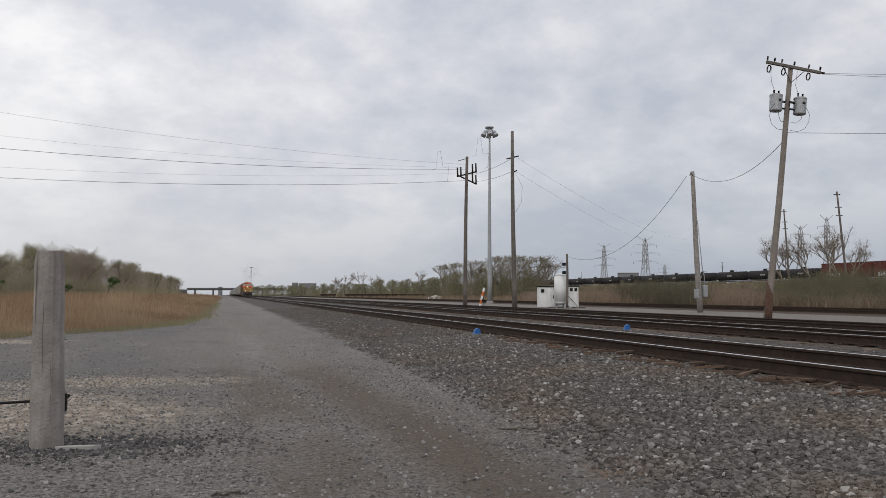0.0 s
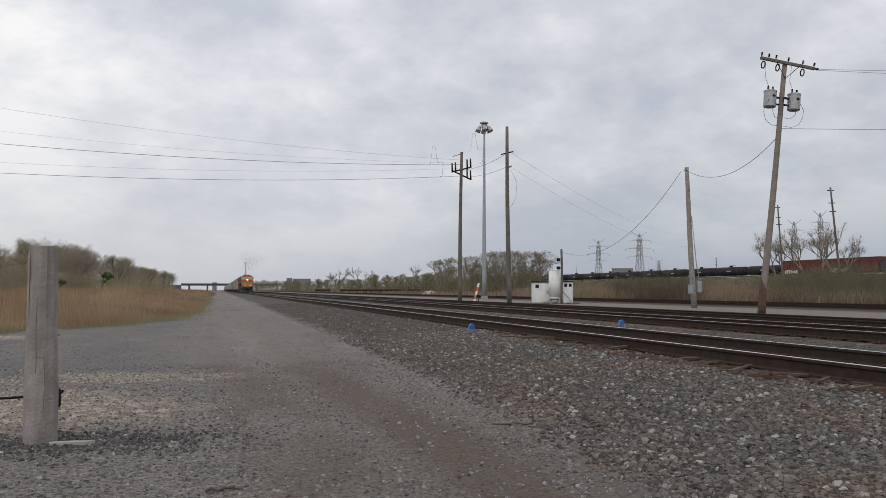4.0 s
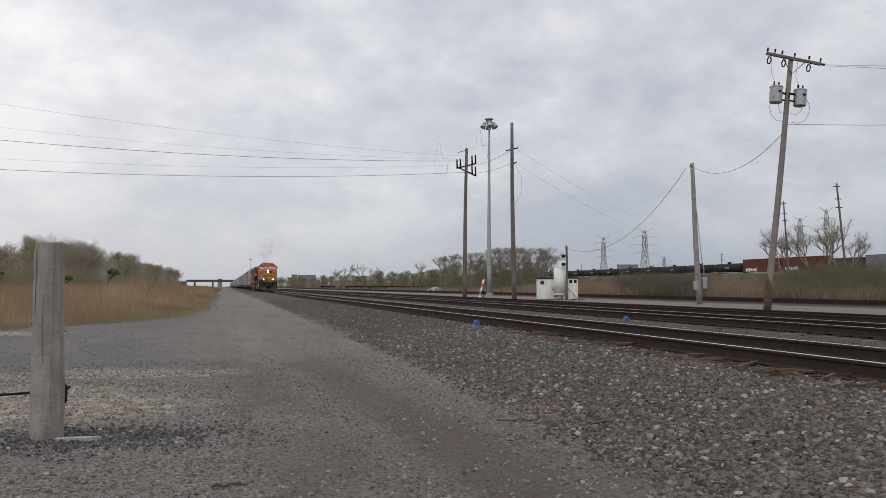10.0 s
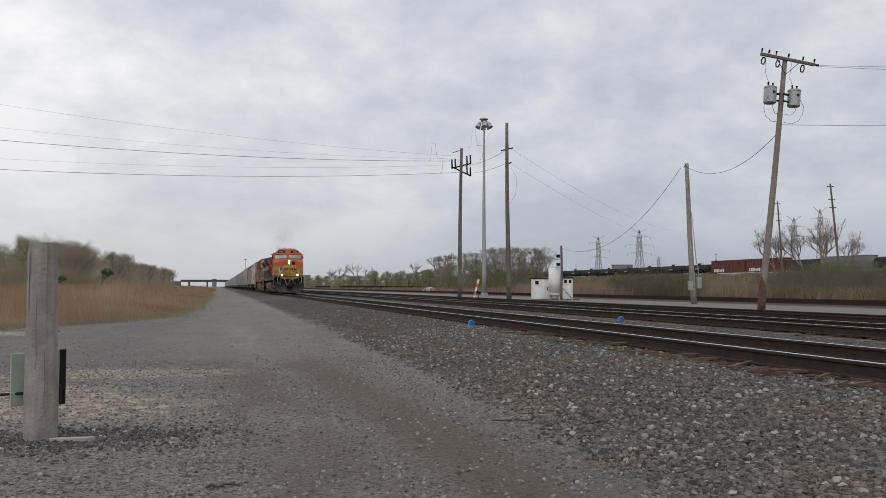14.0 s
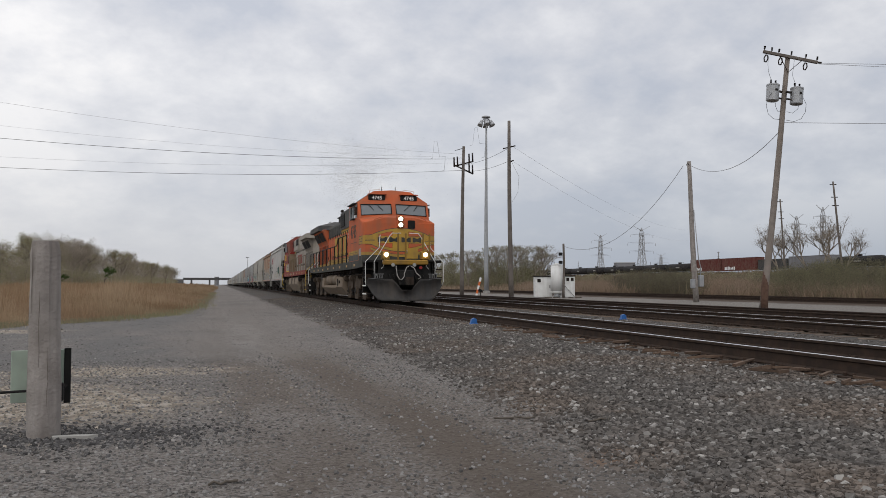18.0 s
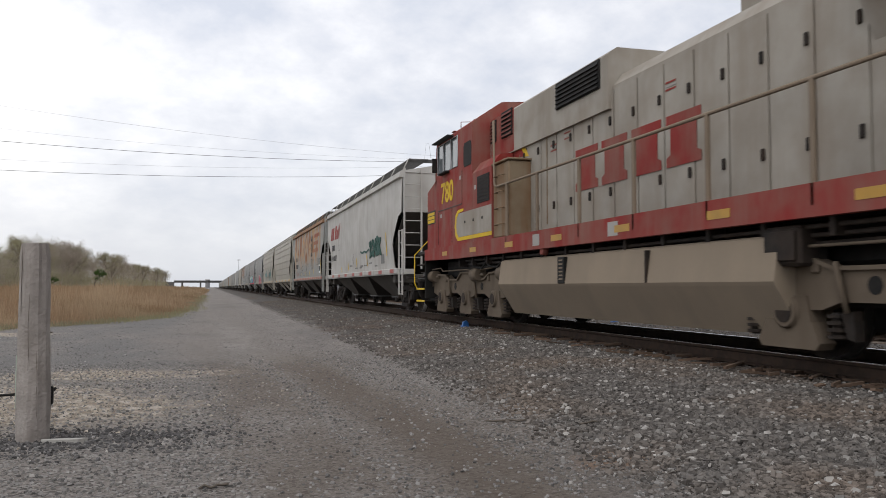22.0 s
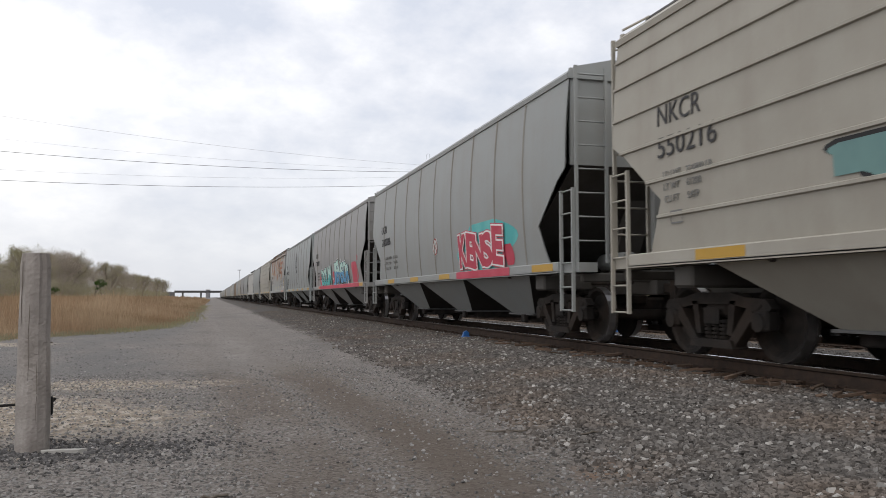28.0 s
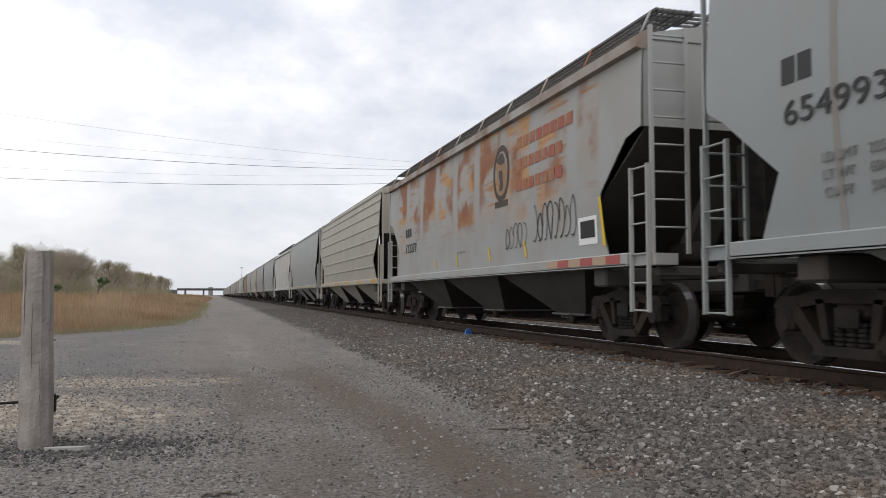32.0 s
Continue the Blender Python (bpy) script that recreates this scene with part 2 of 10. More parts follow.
# ---------------------------------------------------------------- shapes
class Shape:
    """Collects points and faces of one mesh."""

    def __init__(self):
        self.v, self.f, self.m, self.s = [], [], [], []

    def add(self, pts, faces, mat=0, smooth=False):
        o = len(self.v)
        self.v += [tuple(p) for p in pts]
        self.f += [tuple(o + i for i in q) for q in faces]
        self.m += [mat] * len(faces)
        self.s += [smooth] * len(faces)
        return self

    def box(self, x0, x1, y0, y1, z0, z1, bev=0.0, mat=0):
        if x0 > x1: x0, x1 = x1, x0
        if y0 > y1: y0, y1 = y1, y0
        b = min(bev, (x1 - x0) / 2.2, (y1 - y0) / 2.2, (z1 - z0) / 2.2)
        if b <= 0:
            p = [(x, y, z) for z in (z0, z1) for y in (y0, y1) for x in (x0, x1)]
            return self.add(p, [(0, 2, 3, 1), (4, 5, 7, 6), (0, 1, 5, 4), (2, 6, 7, 3), (0, 4, 6, 2), (1, 3, 7, 5)], mat)
        ring = lambda x0, x1, y0, y1, b: [(x0 + b, y0), (x1 - b, y0), (x1, y0 + b), (x1, y1 - b), (x1 - b, y1), (x0 + b, y1), (x0, y1 - b), (x0, y0 + b)]
        inner = ring(x0 + b, x1 - b, y0 + b, y1 - b, b * 0.3)
        outer = ring(x0, x1, y0, y1, b)
        p = [(x, y, z0) for x, y in inner] + [(x, y, z0 + b) for x, y in outer] + [(x, y, z1 - b) for x, y in outer] + [(x, y, z1) for x, y in inner]
        q = [(0, 7, 6, 5, 4, 3, 2, 1), tuple(24 + i for i in range(8))]
        for k in range(3):
            for i in range(8):
                j = (i + 1) % 8
                q.append((k * 8 + i, k * 8 + j, k * 8 + 8 + j, k * 8 + 8 + i))
        return self.add(p, q, mat)

    def cyl(self, a, b, r, n=12, r2=None, mat=0, caps=True):
        a, b = Vector(a), Vector(b)
        r2 = r if r2 is None else r2
        d = (b - a).normalized()
        u = d.orthogonal().normalized()
        w = d.cross(u)
        cs = [(math.cos(2 * math.pi * i / n), math.sin(2 * math.pi * i / n)) for i in range(n)]
        p = [a + (u * c + w * s) * r for c, s in cs] + [b + (u * c + w * s) * r2 for c, s in cs]
        self.add(p, [(i, (i + 1) % n, n + (i + 1) % n, n + i) for i in range(n)], mat, True)
        if caps:
            o = len(self.v) - 2 * n
            self.f += [tuple(o + i for i in reversed(range(n))), tuple(o + n + i for i in range(n))]
            self.m += [mat] * 2
            self.s += [False] * 2
        return self

    def tube(self, pts, r, n=6, mat=0):
        """A bent bar through the points; r is one radius or one for each point."""
        p = [Vector(q) for q in pts]
        closed = (p[0] - p[-1]).length < 1e-6 and len(p) > 3
        if closed:
            p = p[:-1]
        k = len(p)
        rs = list(r) if isinstance(r, (list, tuple)) else [r] * k
        u = None
        rings = []
        for i in range(k):
            a = p[i - 1] if i or closed else p[i]
            b = p[(i + 1) % k] if i < k - 1 or closed else p[i]
            d0, d1 = (p[i] - a), (b - p[i])
            d = (d0.normalized() if d0.length else Vector()) + (d1.normalized() if d1.length else Vector())
            d = d.normalized() if d.length > 1e-6 else d1.normalized()
            u = d.orthogonal().normalized() if u is None else (u - d * u.dot(d)).normalized()
            w = d.cross(u)
            rings += [p[i] + (u * math.cos(2 * math.pi * j / n) + w * math.sin(2 * math.pi * j / n)) * rs[i] for j in range(n)]
        turns = k if closed else k - 1
        f = [(i * n + j, i * n + (j + 1) % n, ((i + 1) % k) * n + (j + 1) % n, ((i + 1) % k) * n + j) for i in range(turns) for j in range(n)]
        self.add(rings, f, mat, True)
        if not closed:
            o = len(self.v) - k * n
            self.f += [tuple(o + j for j in reversed(range(n))), tuple(o + (k - 1) * n + j for j in range(n))]
            self.m += [mat] * 2
            self.s += [False] * 2
        return self

    def prism(self, poly, axis, a, b, mat=0, smooth=False):
        """poly in the plane across the axis: (y, z) for x, (x, z) for y, (x, y) for z."""
        put = {"x": lambda p, t: (t, p[0], p[1]), "y": lambda p, t: (p[0], t, p[1]), "z": lambda p, t: (p[0], p[1], t)}[axis]
        n = len(poly)
        self.add([put(p, a) for p in poly] + [put(p, b) for p in poly], [(i, (i + 1) % n, n + (i + 1) % n, n + i) for i in range(n)], mat, smooth)
        o = len(self.v) - 2 * n
        self.f += [tuple(o + i for i in reversed(range(n))), tuple(o + n + i for i in range(n))]
        self.m += [mat] * 2
        self.s += [False] * 2
        return self

    def disc_stack(self, axis_x, y, z, rings, n=24, mat=0):
        """A turned body round an axis along x: rings of (x, radius)."""
        p = []
        for x, r in rings:
            p += [(axis_x + x, y + r * math.cos(2 * math.pi * i / n), z + r * math.sin(2 * math.pi * i / n)) for i in range(n)]
        q = [(k * n + i, k * n + (i + 1) % n, k * n + n + (i + 1) % n, k * n + n + i) for k in range(len(rings) - 1) for i in range(n)]
        return self.add(p, q, mat, False)

    def moved(self, m):
        self.v = [tuple(m @ Vector(p)) for p in self.v]
        return self

    def mesh(self, name, mats, fix=True, weld=False):
        me = bpy.data.meshes.new(name)
        me.from_pydata(self.v, [], self.f)
        for mat in mats if isinstance(mats, (list, tuple)) else [mats]:
            me.materials.append(mat)
        me.polygons.foreach_set("material_index", self.m)
        me.polygons.foreach_set("use_smooth", self.s)
        if fix:
            bm = bmesh.new()
            bm.from_mesh(me)
            if weld:
                bmesh.ops.remove_doubles(bm, verts=bm.verts, dist=0.0005)
            bmesh.ops.recalc_face_normals(bm, faces=bm.faces)
            bm.to_mesh(me)
            bm.free()
        me.update()
        return me


def part(name, shape, material, parent, label="", at=None):
    """Links a shape (or a mesh made before) as one part of a thing."""
    me = shape if isinstance(shape, bpy.types.Mesh) else shape.mesh(name, material)
    ob = new(name, me)
    ob.parent = parent
    if at is not None:
        ob.matrix_basis = at
    if label:
        ob["label"] = label
    return ob


def thing(name, label, category, group="", kind="", at=None):
    ob = new(name)
    ob.empty_display_size = 0.3
    if at is not None:
        ob.matrix_basis = at
    return tagged(ob, label, category, group, kind)


def solid(name, shape, material, label, category="", group="", kind="", at=None):
    ob = new(name, shape if isinstance(shape, bpy.types.Mesh) else shape.mesh(name, material))
    if at is not None:
        ob.matrix_basis = at
    return tagged(ob, label, category, group, kind)


def lettering(text, size, depth=0.006, bold=0.0):
    """The built-in font as a mesh, upright in the xz plane, baseline at z 0, centred on x."""
    cu = bpy.data.curves.new("letters", "FONT")
    cu.body, cu.size, cu.extrude, cu.align_x, cu.resolution_u, cu.offset = text, size, depth, "CENTER", 3, bold
    ob = bpy.data.objects.new("letters", cu)
    me = bpy.data.meshes.new_from_object(ob)
    bpy.data.objects.remove(ob)
    bpy.data.curves.remove(cu)
    me.transform(Matrix.Rotation(radians(90), 4, "X"))
    return me


# ---------------------------------------------------------------- ground
def field_edge(y):
    """The right-hand edge of the dry grass, along the track."""
    stops = [(-40, -14), (15, -8.5), (22.0, -6.4), (24.5, -5.0), (27, -3.6), (31, -2.0), (40, -1.3), (70, -1.2), (200, -1.1), (900, -1.0)]
    for (a, xa), (b, xb) in zip(stops, stops[1:]):
        if y <= b:
            return xa + (xb - xa) * (y - a) / (b - a)
    return -1.0


def height(x, y):
    """Lie of the land: road, ballast shoulder, tracks, yard, weeds."""
    stops = [(-400, 0.3), (-60, 0.2), (-8, 0.02), (1.6, 0.0), (2.4, 0.03), (4.9, 0.19), (5.3, 0.205), (8.6, 0.205), (9.5, 0.14), (10.4, 0.19), (14.0, 0.19), (14.8, 0.12),
             (15.4, 0.15), (18.6, 0.15), (19.8, 0.02), (30, -0.02), (33, 0.10), (40, 0.10), (44, 0.0), (60, 0.1), (110, 0.6), (400, 1.0)]
    z = stops[-1][1]
    for (a, za), (b, zb) in zip(stops, stops[1:]):
        if x <= b:
            z = za + (zb - za) * max(0.0, (x - a) / (b - a))
            break
    if -12 < x < 2.2 and y < 60:
        z += 0.025 * noise.noise((x * 0.9, y * 0.5, 3.0)) + 0.012 * noise.noise((x * 3, y * 2, 1.0))
    return z


def ground_material():
    mat = bpy.data.materials.new("gravel_ground")
    mat.use_nodes = True
    nt = mat.node_tree
    n, l = nt.nodes, nt.links
    b = n["Principled BSDF"]
    b.inputs["Roughness"].default_value = 0.97
    b.inputs["Specular IOR Level"].default_value = 0.15
    co = n.new("ShaderNodeTexCoord").outputs["Object"]
    sep = n.new("ShaderNodeSeparateXYZ")
    l.new(co, sep.inputs[0])

    def noise_at(scale, stretch=(1, 1, 1), detail=4.0, seed=0.0, rough=0.55):
        mp = n.new("ShaderNodeMapping")
        mp.inputs["Scale"].default_value = stretch
        mp.inputs["Location"].default_value = (seed, -seed, seed)
        l.new(co, mp.inputs[0])
        k = n.new("ShaderNodeTexNoise")
        k.inputs["Scale"].default_value, k.inputs["Detail"].default_value, k.inputs["Roughness"].default_value = scale, detail, rough
        l.new(mp.outputs[0], k.inputs["Vector"])
        return k.outputs[0]

    def m(op, a, b=0.0):
        k = n.new("ShaderNodeMath")
        k.operation = op
        for i, v in enumerate((a, b)):
            if isinstance(v, (int, float)):
                k.inputs[i].default_value = v
            else:
                l.new(v, k.inputs[i])
        return k.outputs[0]

    def ramp(v, lo, hi, top=1.0):
        k = n.new("ShaderNodeMapRange")
        k.interpolation_type = "SMOOTHSTEP"
        k.inputs["From Min"].default_value, k.inputs["From Max"].default_value, k.inputs["To Max"].default_value = lo, hi, top
        l.new(v, k.inputs[0])
        return k.outputs[0]

    def over(col, colour, mask):
        k = n.new("ShaderNodeMixRGB")
        l.new(mask, k.inputs[0])
        if isinstance(col, tuple):
            k.inputs[1].default_value = (*col, 1)
        else:
            l.new(col, k.inputs[1])
        if isinstance(colour, tuple):
            k.inputs[2].default_value = (*colour, 1)
        else:
            l.new(colour, k.inputs[2])
        return k.outputs[0]
    x = m("ADD", sep.outputs[0], m("MULTIPLY", m("SUBTRACT", noise_at(0.6, seed=2), 0.5), 1.6))
    y = sep.outputs[1]
    # crushed stone with fines
    fine = noise_at(55, detail=6, rough=0.7)
    col = over((0.158, 0.142, 0.130), (0.258, 0.236, 0.217), ramp(fine, 0.36, 0.66))
    vor = n.new("ShaderNodeTexVoronoi")
    vor.inputs["Scale"].default_value = 46
    l.new(co, vor.inputs["Vector"])
    vs = n.new("ShaderNodeSeparateColor")
    l.new(vor.outputs["Color"], vs.inputs[0])
    col = over(col, (0.30, 0.285, 0.27), m("MULTIPLY", ramp(vs.outputs[0], 0.74, 0.90), 0.8))
    col = over(col, (0.062, 0.057, 0.054), m("MULTIPLY", ramp(vs.outputs[1], 0.70, 0.88), 0.75))
    col = over(col, (0.13, 0.122, 0.118), ramp(noise_at(0.45, (1, 0.5, 1), 5, 5.0), 0.50, 0.66, 0.55))
    # packed wheel tracks of bare earth, bending with the road
    bend = m("ADD", sep.outputs[0], m("MULTIPLY", m("SUBTRACT", noise_at(0.35, seed=6), 0.5), 0.7))
    # the road swings towards the track and back
    away = m("SUBTRACT", y, 4.5)
    lane = m("SUBTRACT", 1.56, m("MULTIPLY", m("MULTIPLY", away, away), 0.0062))
    lane = m("MAXIMUM", lane, 0.75)
    pale = m("ABSOLUTE", m("SUBTRACT", m("SUBTRACT", bend, lane), -0.25))
    pale = m("MULTIPLY", m("SUBTRACT", 1.0, ramp(pale, 0.15, 0.50)), m("MULTIPLY", ramp(y, 9.0, 16.0), m("SUBTRACT", 1.0, ramp(y, 17.0, 34.0))))
    col = over(col, (0.285, 0.270, 0.252), m("MULTIPLY", pale, ramp(noise_at(1.6, (1, 0.4, 1), 5, 7.0), 0.30, 0.60, 0.45)))
    for at, half, most in ((0.0, 0.62, 0.75), (0.62, 0.45, 0.30), (-0.95, 0.70, 0.55)):
        d = m("ABSOLUTE", m("SUBTRACT", m("SUBTRACT", bend, lane), at))
        mask = m("MULTIPLY", m("SUBTRACT", 1.0, ramp(d, half * 0.2, half)), ramp(noise_at(0.9, (1, 0.3, 1), 5, 9.0), 0.28, 0.52, most))
        mask = m("MULTIPLY", mask, m("MULTIPLY", ramp(y, 2.0, 4.0), m("SUBTRACT", 1.0, ramp(y, 10.5, 16.0, 0.85))))
        col = over(col, (0.108, 0.085, 0.067), mask)
    # damp blue-grey gravel where few wheels go
    far = m("MULTIPLY", m("SUBTRACT", 1.0, ramp(x, -1.6, -0.2)), ramp(y, 9.0, 13.0))
    col = over(col, over((0.100, 0.098, 0.097), (0.185, 0.181, 0.178), ramp(fine, 0.36, 0.66)), m("MULTIPLY", far, ramp(noise_at(0.7, (1, 0.5, 1), 5, 8.0), 0.30, 0.62, 0.8)))
    # pale sandy patch by the post
    for cx, cy, wx, wy, most in ((-1.35, 8.3, 0.80, 0.80, 0.95), (-2.6, 9.4, 0.55, 0.80, 0.95), (-1.35, 11.3, 0.62, 1.25, 0.9), (-5.6, 21.5, 0.45, 0.75, 0.8)):
        dx, dy = m("MULTIPLY", m("SUBTRACT", sep.outputs[0], cx), wx), m("MULTIPLY", m("SUBTRACT", y, cy), wy)
        d = m("SQRT", m("ADD", m("MULTIPLY", dx, dx), m("MULTIPLY", dy, dy)))
        d = m("ADD", d, m("MULTIPLY", m("SUBTRACT", noise_at(2.2, (1, 1.6, 1), 5, 1.0 + cy), 0.5), 1.3))
        col = over(col, over((0.25, 0.208, 0.162), (0.43, 0.385, 0.33), ramp(noise_at(9, (1, 0.6, 1), 5, 3.0), 0.42, 0.62)), m("SUBTRACT", most, ramp(d, 0.45, 1.15, most)))
    # rusty earth spilt beside the ballast
    dx, dy = m("SUBTRACT", sep.outputs[0], 2.55), m("MULTIPLY", m("SUBTRACT", y, 4.75), 0.9)
    d = m("ADD", m("SQRT", m("ADD", m("MULTIPLY", dx, dx), m("MULTIPLY", dy, dy))), m("MULTIPLY", m("SUBTRACT", noise_at(4.0, (1, 1, 1), 4, 12.0), 0.5), 0.6))
    col = over(col, (0.21, 0.135, 0.09), m("SUBTRACT", 0.7, ramp(d, 0.05, 0.42, 0.7)))
    # ballast
    bal = over((0.055, 0.05, 0.046), (0.125, 0.116, 0.108), ramp(noise_at(26, detail=6, rough=0.7), 0.38, 0.64))
    bal = over(bal, (0.105, 0.07, 0.05), ramp(noise_at(0.5, (1.4, 0.5, 1), 4, 3.0), 0.52, 0.70, 0.55))
    col = over(col, bal, ramp(x, 2.55, 3.15))
    # pale yard gravel and then weeds
    col = over(col, over((0.155, 0.142, 0.128), (0.225, 0.21, 0.192), ramp(noise_at(6, detail=6), 0.4, 0.62)), ramp(x, 18.4, 19.6))
    col = over(col, (0.075, 0.055, 0.042), m("MULTIPLY", ramp(x, 31.0, 32.0), m("SUBTRACT", 1.0, ramp(x, 39.0, 40.5))))
    soil = over((0.13, 0.105, 0.065), (0.19, 0.15, 0.095), ramp(noise_at(0.25, detail=6), 0.4, 0.62))
    col = over(col, soil, ramp(x, 42.0, 44.0))
    # earth under the dry grass
    col = over(col, over((0.23, 0.155, 0.085), (0.15, 0.12, 0.06), ramp(noise_at(0.3, detail=5), 0.42, 0.62)), m("SUBTRACT", 1.0, ramp(x, -9.0, -5.5)))
    l.new(col, b.inputs["Base Color"])
    bp = n.new("ShaderNodeBump")
    bp.inputs["Strength"].default_value, bp.inputs["Distance"].default_value = 0.9, 0.03
    l.new(m("ADD", noise_at(30, detail=6, rough=0.75), m("MULTIPLY", noise_at(6, detail=3), 1.2)), bp.inputs["Height"])
    l.new(bp.outputs[0], b.inputs["Normal"])
    return mat


def lay_ground():
    xs = sorted(set([-3500, -1500, -700, -400, -200, -120, -60, -40, -30, -20, -15] + [round(-12 + 0.25 * i, 3) for i in range(60)]
                    + [1.6, 2.4, 3.0, 3.6, 4.2, 4.9, 5.3, 8.6, 9.0, 9.5, 10.4, 14, 14.8, 15.4, 18.6, 19.8, 30, 33, 40, 44, 60, 110, 250, 400, 900, 2000, 3500]))
    ys = sorted(set([-3500, -900, -200, -60, -20, -5] + [0.3 * i for i in range(70)] + [21 + 1.5 * i for i in range(30)] + [70, 90, 130, 200, 350, 700, 1500, 3800]))
    pts = [(x, y, height(x, y)) for y in ys for x in xs]
    w = len(xs)
    faces = [(r * w + c, r * w + c + 1, (r + 1) * w + c + 1, (r + 1) * w + c) for r in range(len(ys) - 1) for c in range(w - 1)]
    me = bpy.data.meshes.new("ground")
    me.from_pydata(pts, [], faces)
    me.polygons.foreach_set("use_smooth", [True] * len(faces))
    me.materials.append(ground_material())
    tagged(new("ground", me), "grey-brown gravel ground with packed wheel tracks and ballast", "ground", kind="structure")


lay_ground()


def scatter_stones(name, label, material, places, lo, hi, squash=0.6, kind="stuff"):
    """places: array of (x, y, z). Angular stones, eight corners each, joined."""
    rng = np.random.default_rng(5)
    n = len(places)
    base = np.array([(-1, -1, -1), (1, -1, -1), (1, 1, -1), (-1, 1, -1), (-0.7, -0.7, 1), (0.8, -0.6, 1), (0.6, 0.7, 1), (-0.6, 0.8, 1)], float) * 0.5
    v = base[None] + rng.uniform(-0.2, 0.2, (n, 8, 3))
    size = lo + (hi - lo) * rng.random(n) ** 2.0
    v *= size[:, None, None] * np.stack([np.ones(n), rng.uniform(0.65, 1.1, n), rng.uniform(squash * 0.7, squash * 1.2, n)], 1)[:, None, :]
    a, t = rng.uniform(0, 6.28, n), rng.normal(0, 0.45, n)
    y, z = v[:, :, 1] * np.cos(t)[:, None] - v[:, :, 2] * np.sin(t)[:, None], v[:, :, 1] * np.sin(t)[:, None] + v[:, :, 2] * np.cos(t)[:, None]
    x = v[:, :, 0]
    w = np.stack([x * np.cos(a)[:, None] - y * np.sin(a)[:, None], x * np.sin(a)[:, None] + y * np.cos(a)[:, None], z], 2) + places[:, None, :]
    w[:, :, 2] += (size * squash * 0.22)[:, None]
    quads = np.array([(0, 3, 2, 1), (4, 5, 6, 7), (0, 1, 5, 4), (1, 2, 6, 5), (2, 3, 7, 6), (3, 0, 4, 7)])
    f = (quads[None] + (np.arange(n) * 8)[:, None, None]).reshape(-1, 4)
    me = bpy.data.meshes.new(name)
    me.vertices.add(n * 8)
    me.vertices.foreach_set("co", w.reshape(-1))
    me.loops.add(f.size)
    me.loops.foreach_set("vertex_index", f.reshape(-1))
    me.polygons.add(len(f))
    me.polygons.foreach_set("loop_start", np.arange(len(f)) * 4)
    me.polygons.foreach_set("loop_total", np.full(len(f), 4))
    me.materials.append(material)
    me.update(calc_edges=True)
    me.shade_flat()
    return tagged(new(name, me), label, "stones", kind=kind)


def lay_stones():
    rng = np.random.default_rng(11)
    hz = np.vectorize(height)

    def spread(n, x0, x1, y0, y1, power=1.0):
        x = rng.uniform(x0, x1, n)
        y = y0 + (y1 - y0) * rng.random(n) ** power
        return np.stack([x, y, hz(x, y)], 1)
    p = np.concatenate([spread(88000, 2.1, 6.1, 3.0, 18, 1.6), spread(26000, 1.9, 6.0, 14, 60, 1.4), spread(9000, 8.0, 10.6, 6, 40, 1.2), spread(2500, 13.3, 15.6, 14, 40, 1.2), spread(14000, 1.7, 6.1, -6, 3.1)])
    edge = np.clip(2.30 + 0.05 * (p[:, 1] - 4.3), 2.30, 2.60)
    # the shoulder thins out towards the road
    keep = (p[:, 0] > edge + 0.7) | (rng.random(len(p)) < (p[:, 0] - edge + 0.1) / 0.8)
    scatter_stones("ballast_stones", "angular grey ballast stones on the track shoulder", STONE, p[keep], 0.016, 0.050)
    light = p[keep][::38].copy()
    light[:, :2] += rng.normal(0, 0.03, (len(light), 2))
    light[:, 2] += 0.012
    scatter_stones("pale_stones", "scattered pale broken stones among the ballast", STONE_PALE, light, 0.016, 0.05)
    p = np.concatenate([spread(44000, -4.5, 2.9, 3.0, 13, 1.6), spread(20000, -8, 2.4, 10, 40, 1.5), spread(7000, -4.5, 2.4, -6, 3.1)])
    lane = np.maximum(1.56 - 0.0062 * (p[:, 1] - 4.5) ** 2, 0.75)
    p = p[(np.minimum(np.abs(p[:, 0] - lane), np.abs(p[:, 0] - lane + 0.95)) > 0.36) | (rng.random(len(p)) < 0.3)]
    scatter_stones("road_gravel", "loose grey gravel on the service road", PEBBLE, p, 0.006, 0.027)
    scatter_stones("road_chips", "pale stone chips on the service road", STONE_PALE, p[::19] + np.array([0.02, 0.03, 0.002]), 0.006, 0.026)
    x = rng.normal(-0.95, 0.50, 2600)
    y = rng.normal(6.62, 0.30, 2600)
    scatter_stones("dark_gravel", "dark gravel round the foot of the post", DARK_STONE, np.stack([x, y, hz(x, y)], 1), 0.008, 0.034)
    x = np.concatenate([rng.normal(-1.7, 0.95, 1500), rng.normal(-1.5, 0.9, 1200)])
    y = np.concatenate([rng.normal(8.5, 0.75, 1500), rng.normal(11.4, 0.30, 1200)])
    scatter_stones("sandy_rubble", "pale limestone chips on the sandy patch by the post", SAND_STONE, np.stack([x, y, hz(x, y)], 1), 0.008, 0.034)


lay_stones()


# ---------------------------------------------------------------- tracks
def rail_profile(cx, sc=1.0):
    half = [(0.070, 0), (0.070, 0.012), (0.012, 0.030), (0.009, 0.125), (0.034, 0.140), (0.035, 0.163), (0.026, 0.172)]
    return [(cx + x * sc, z) for x, z in half], [(cx - x * sc, z) for x, z in reversed(half)]


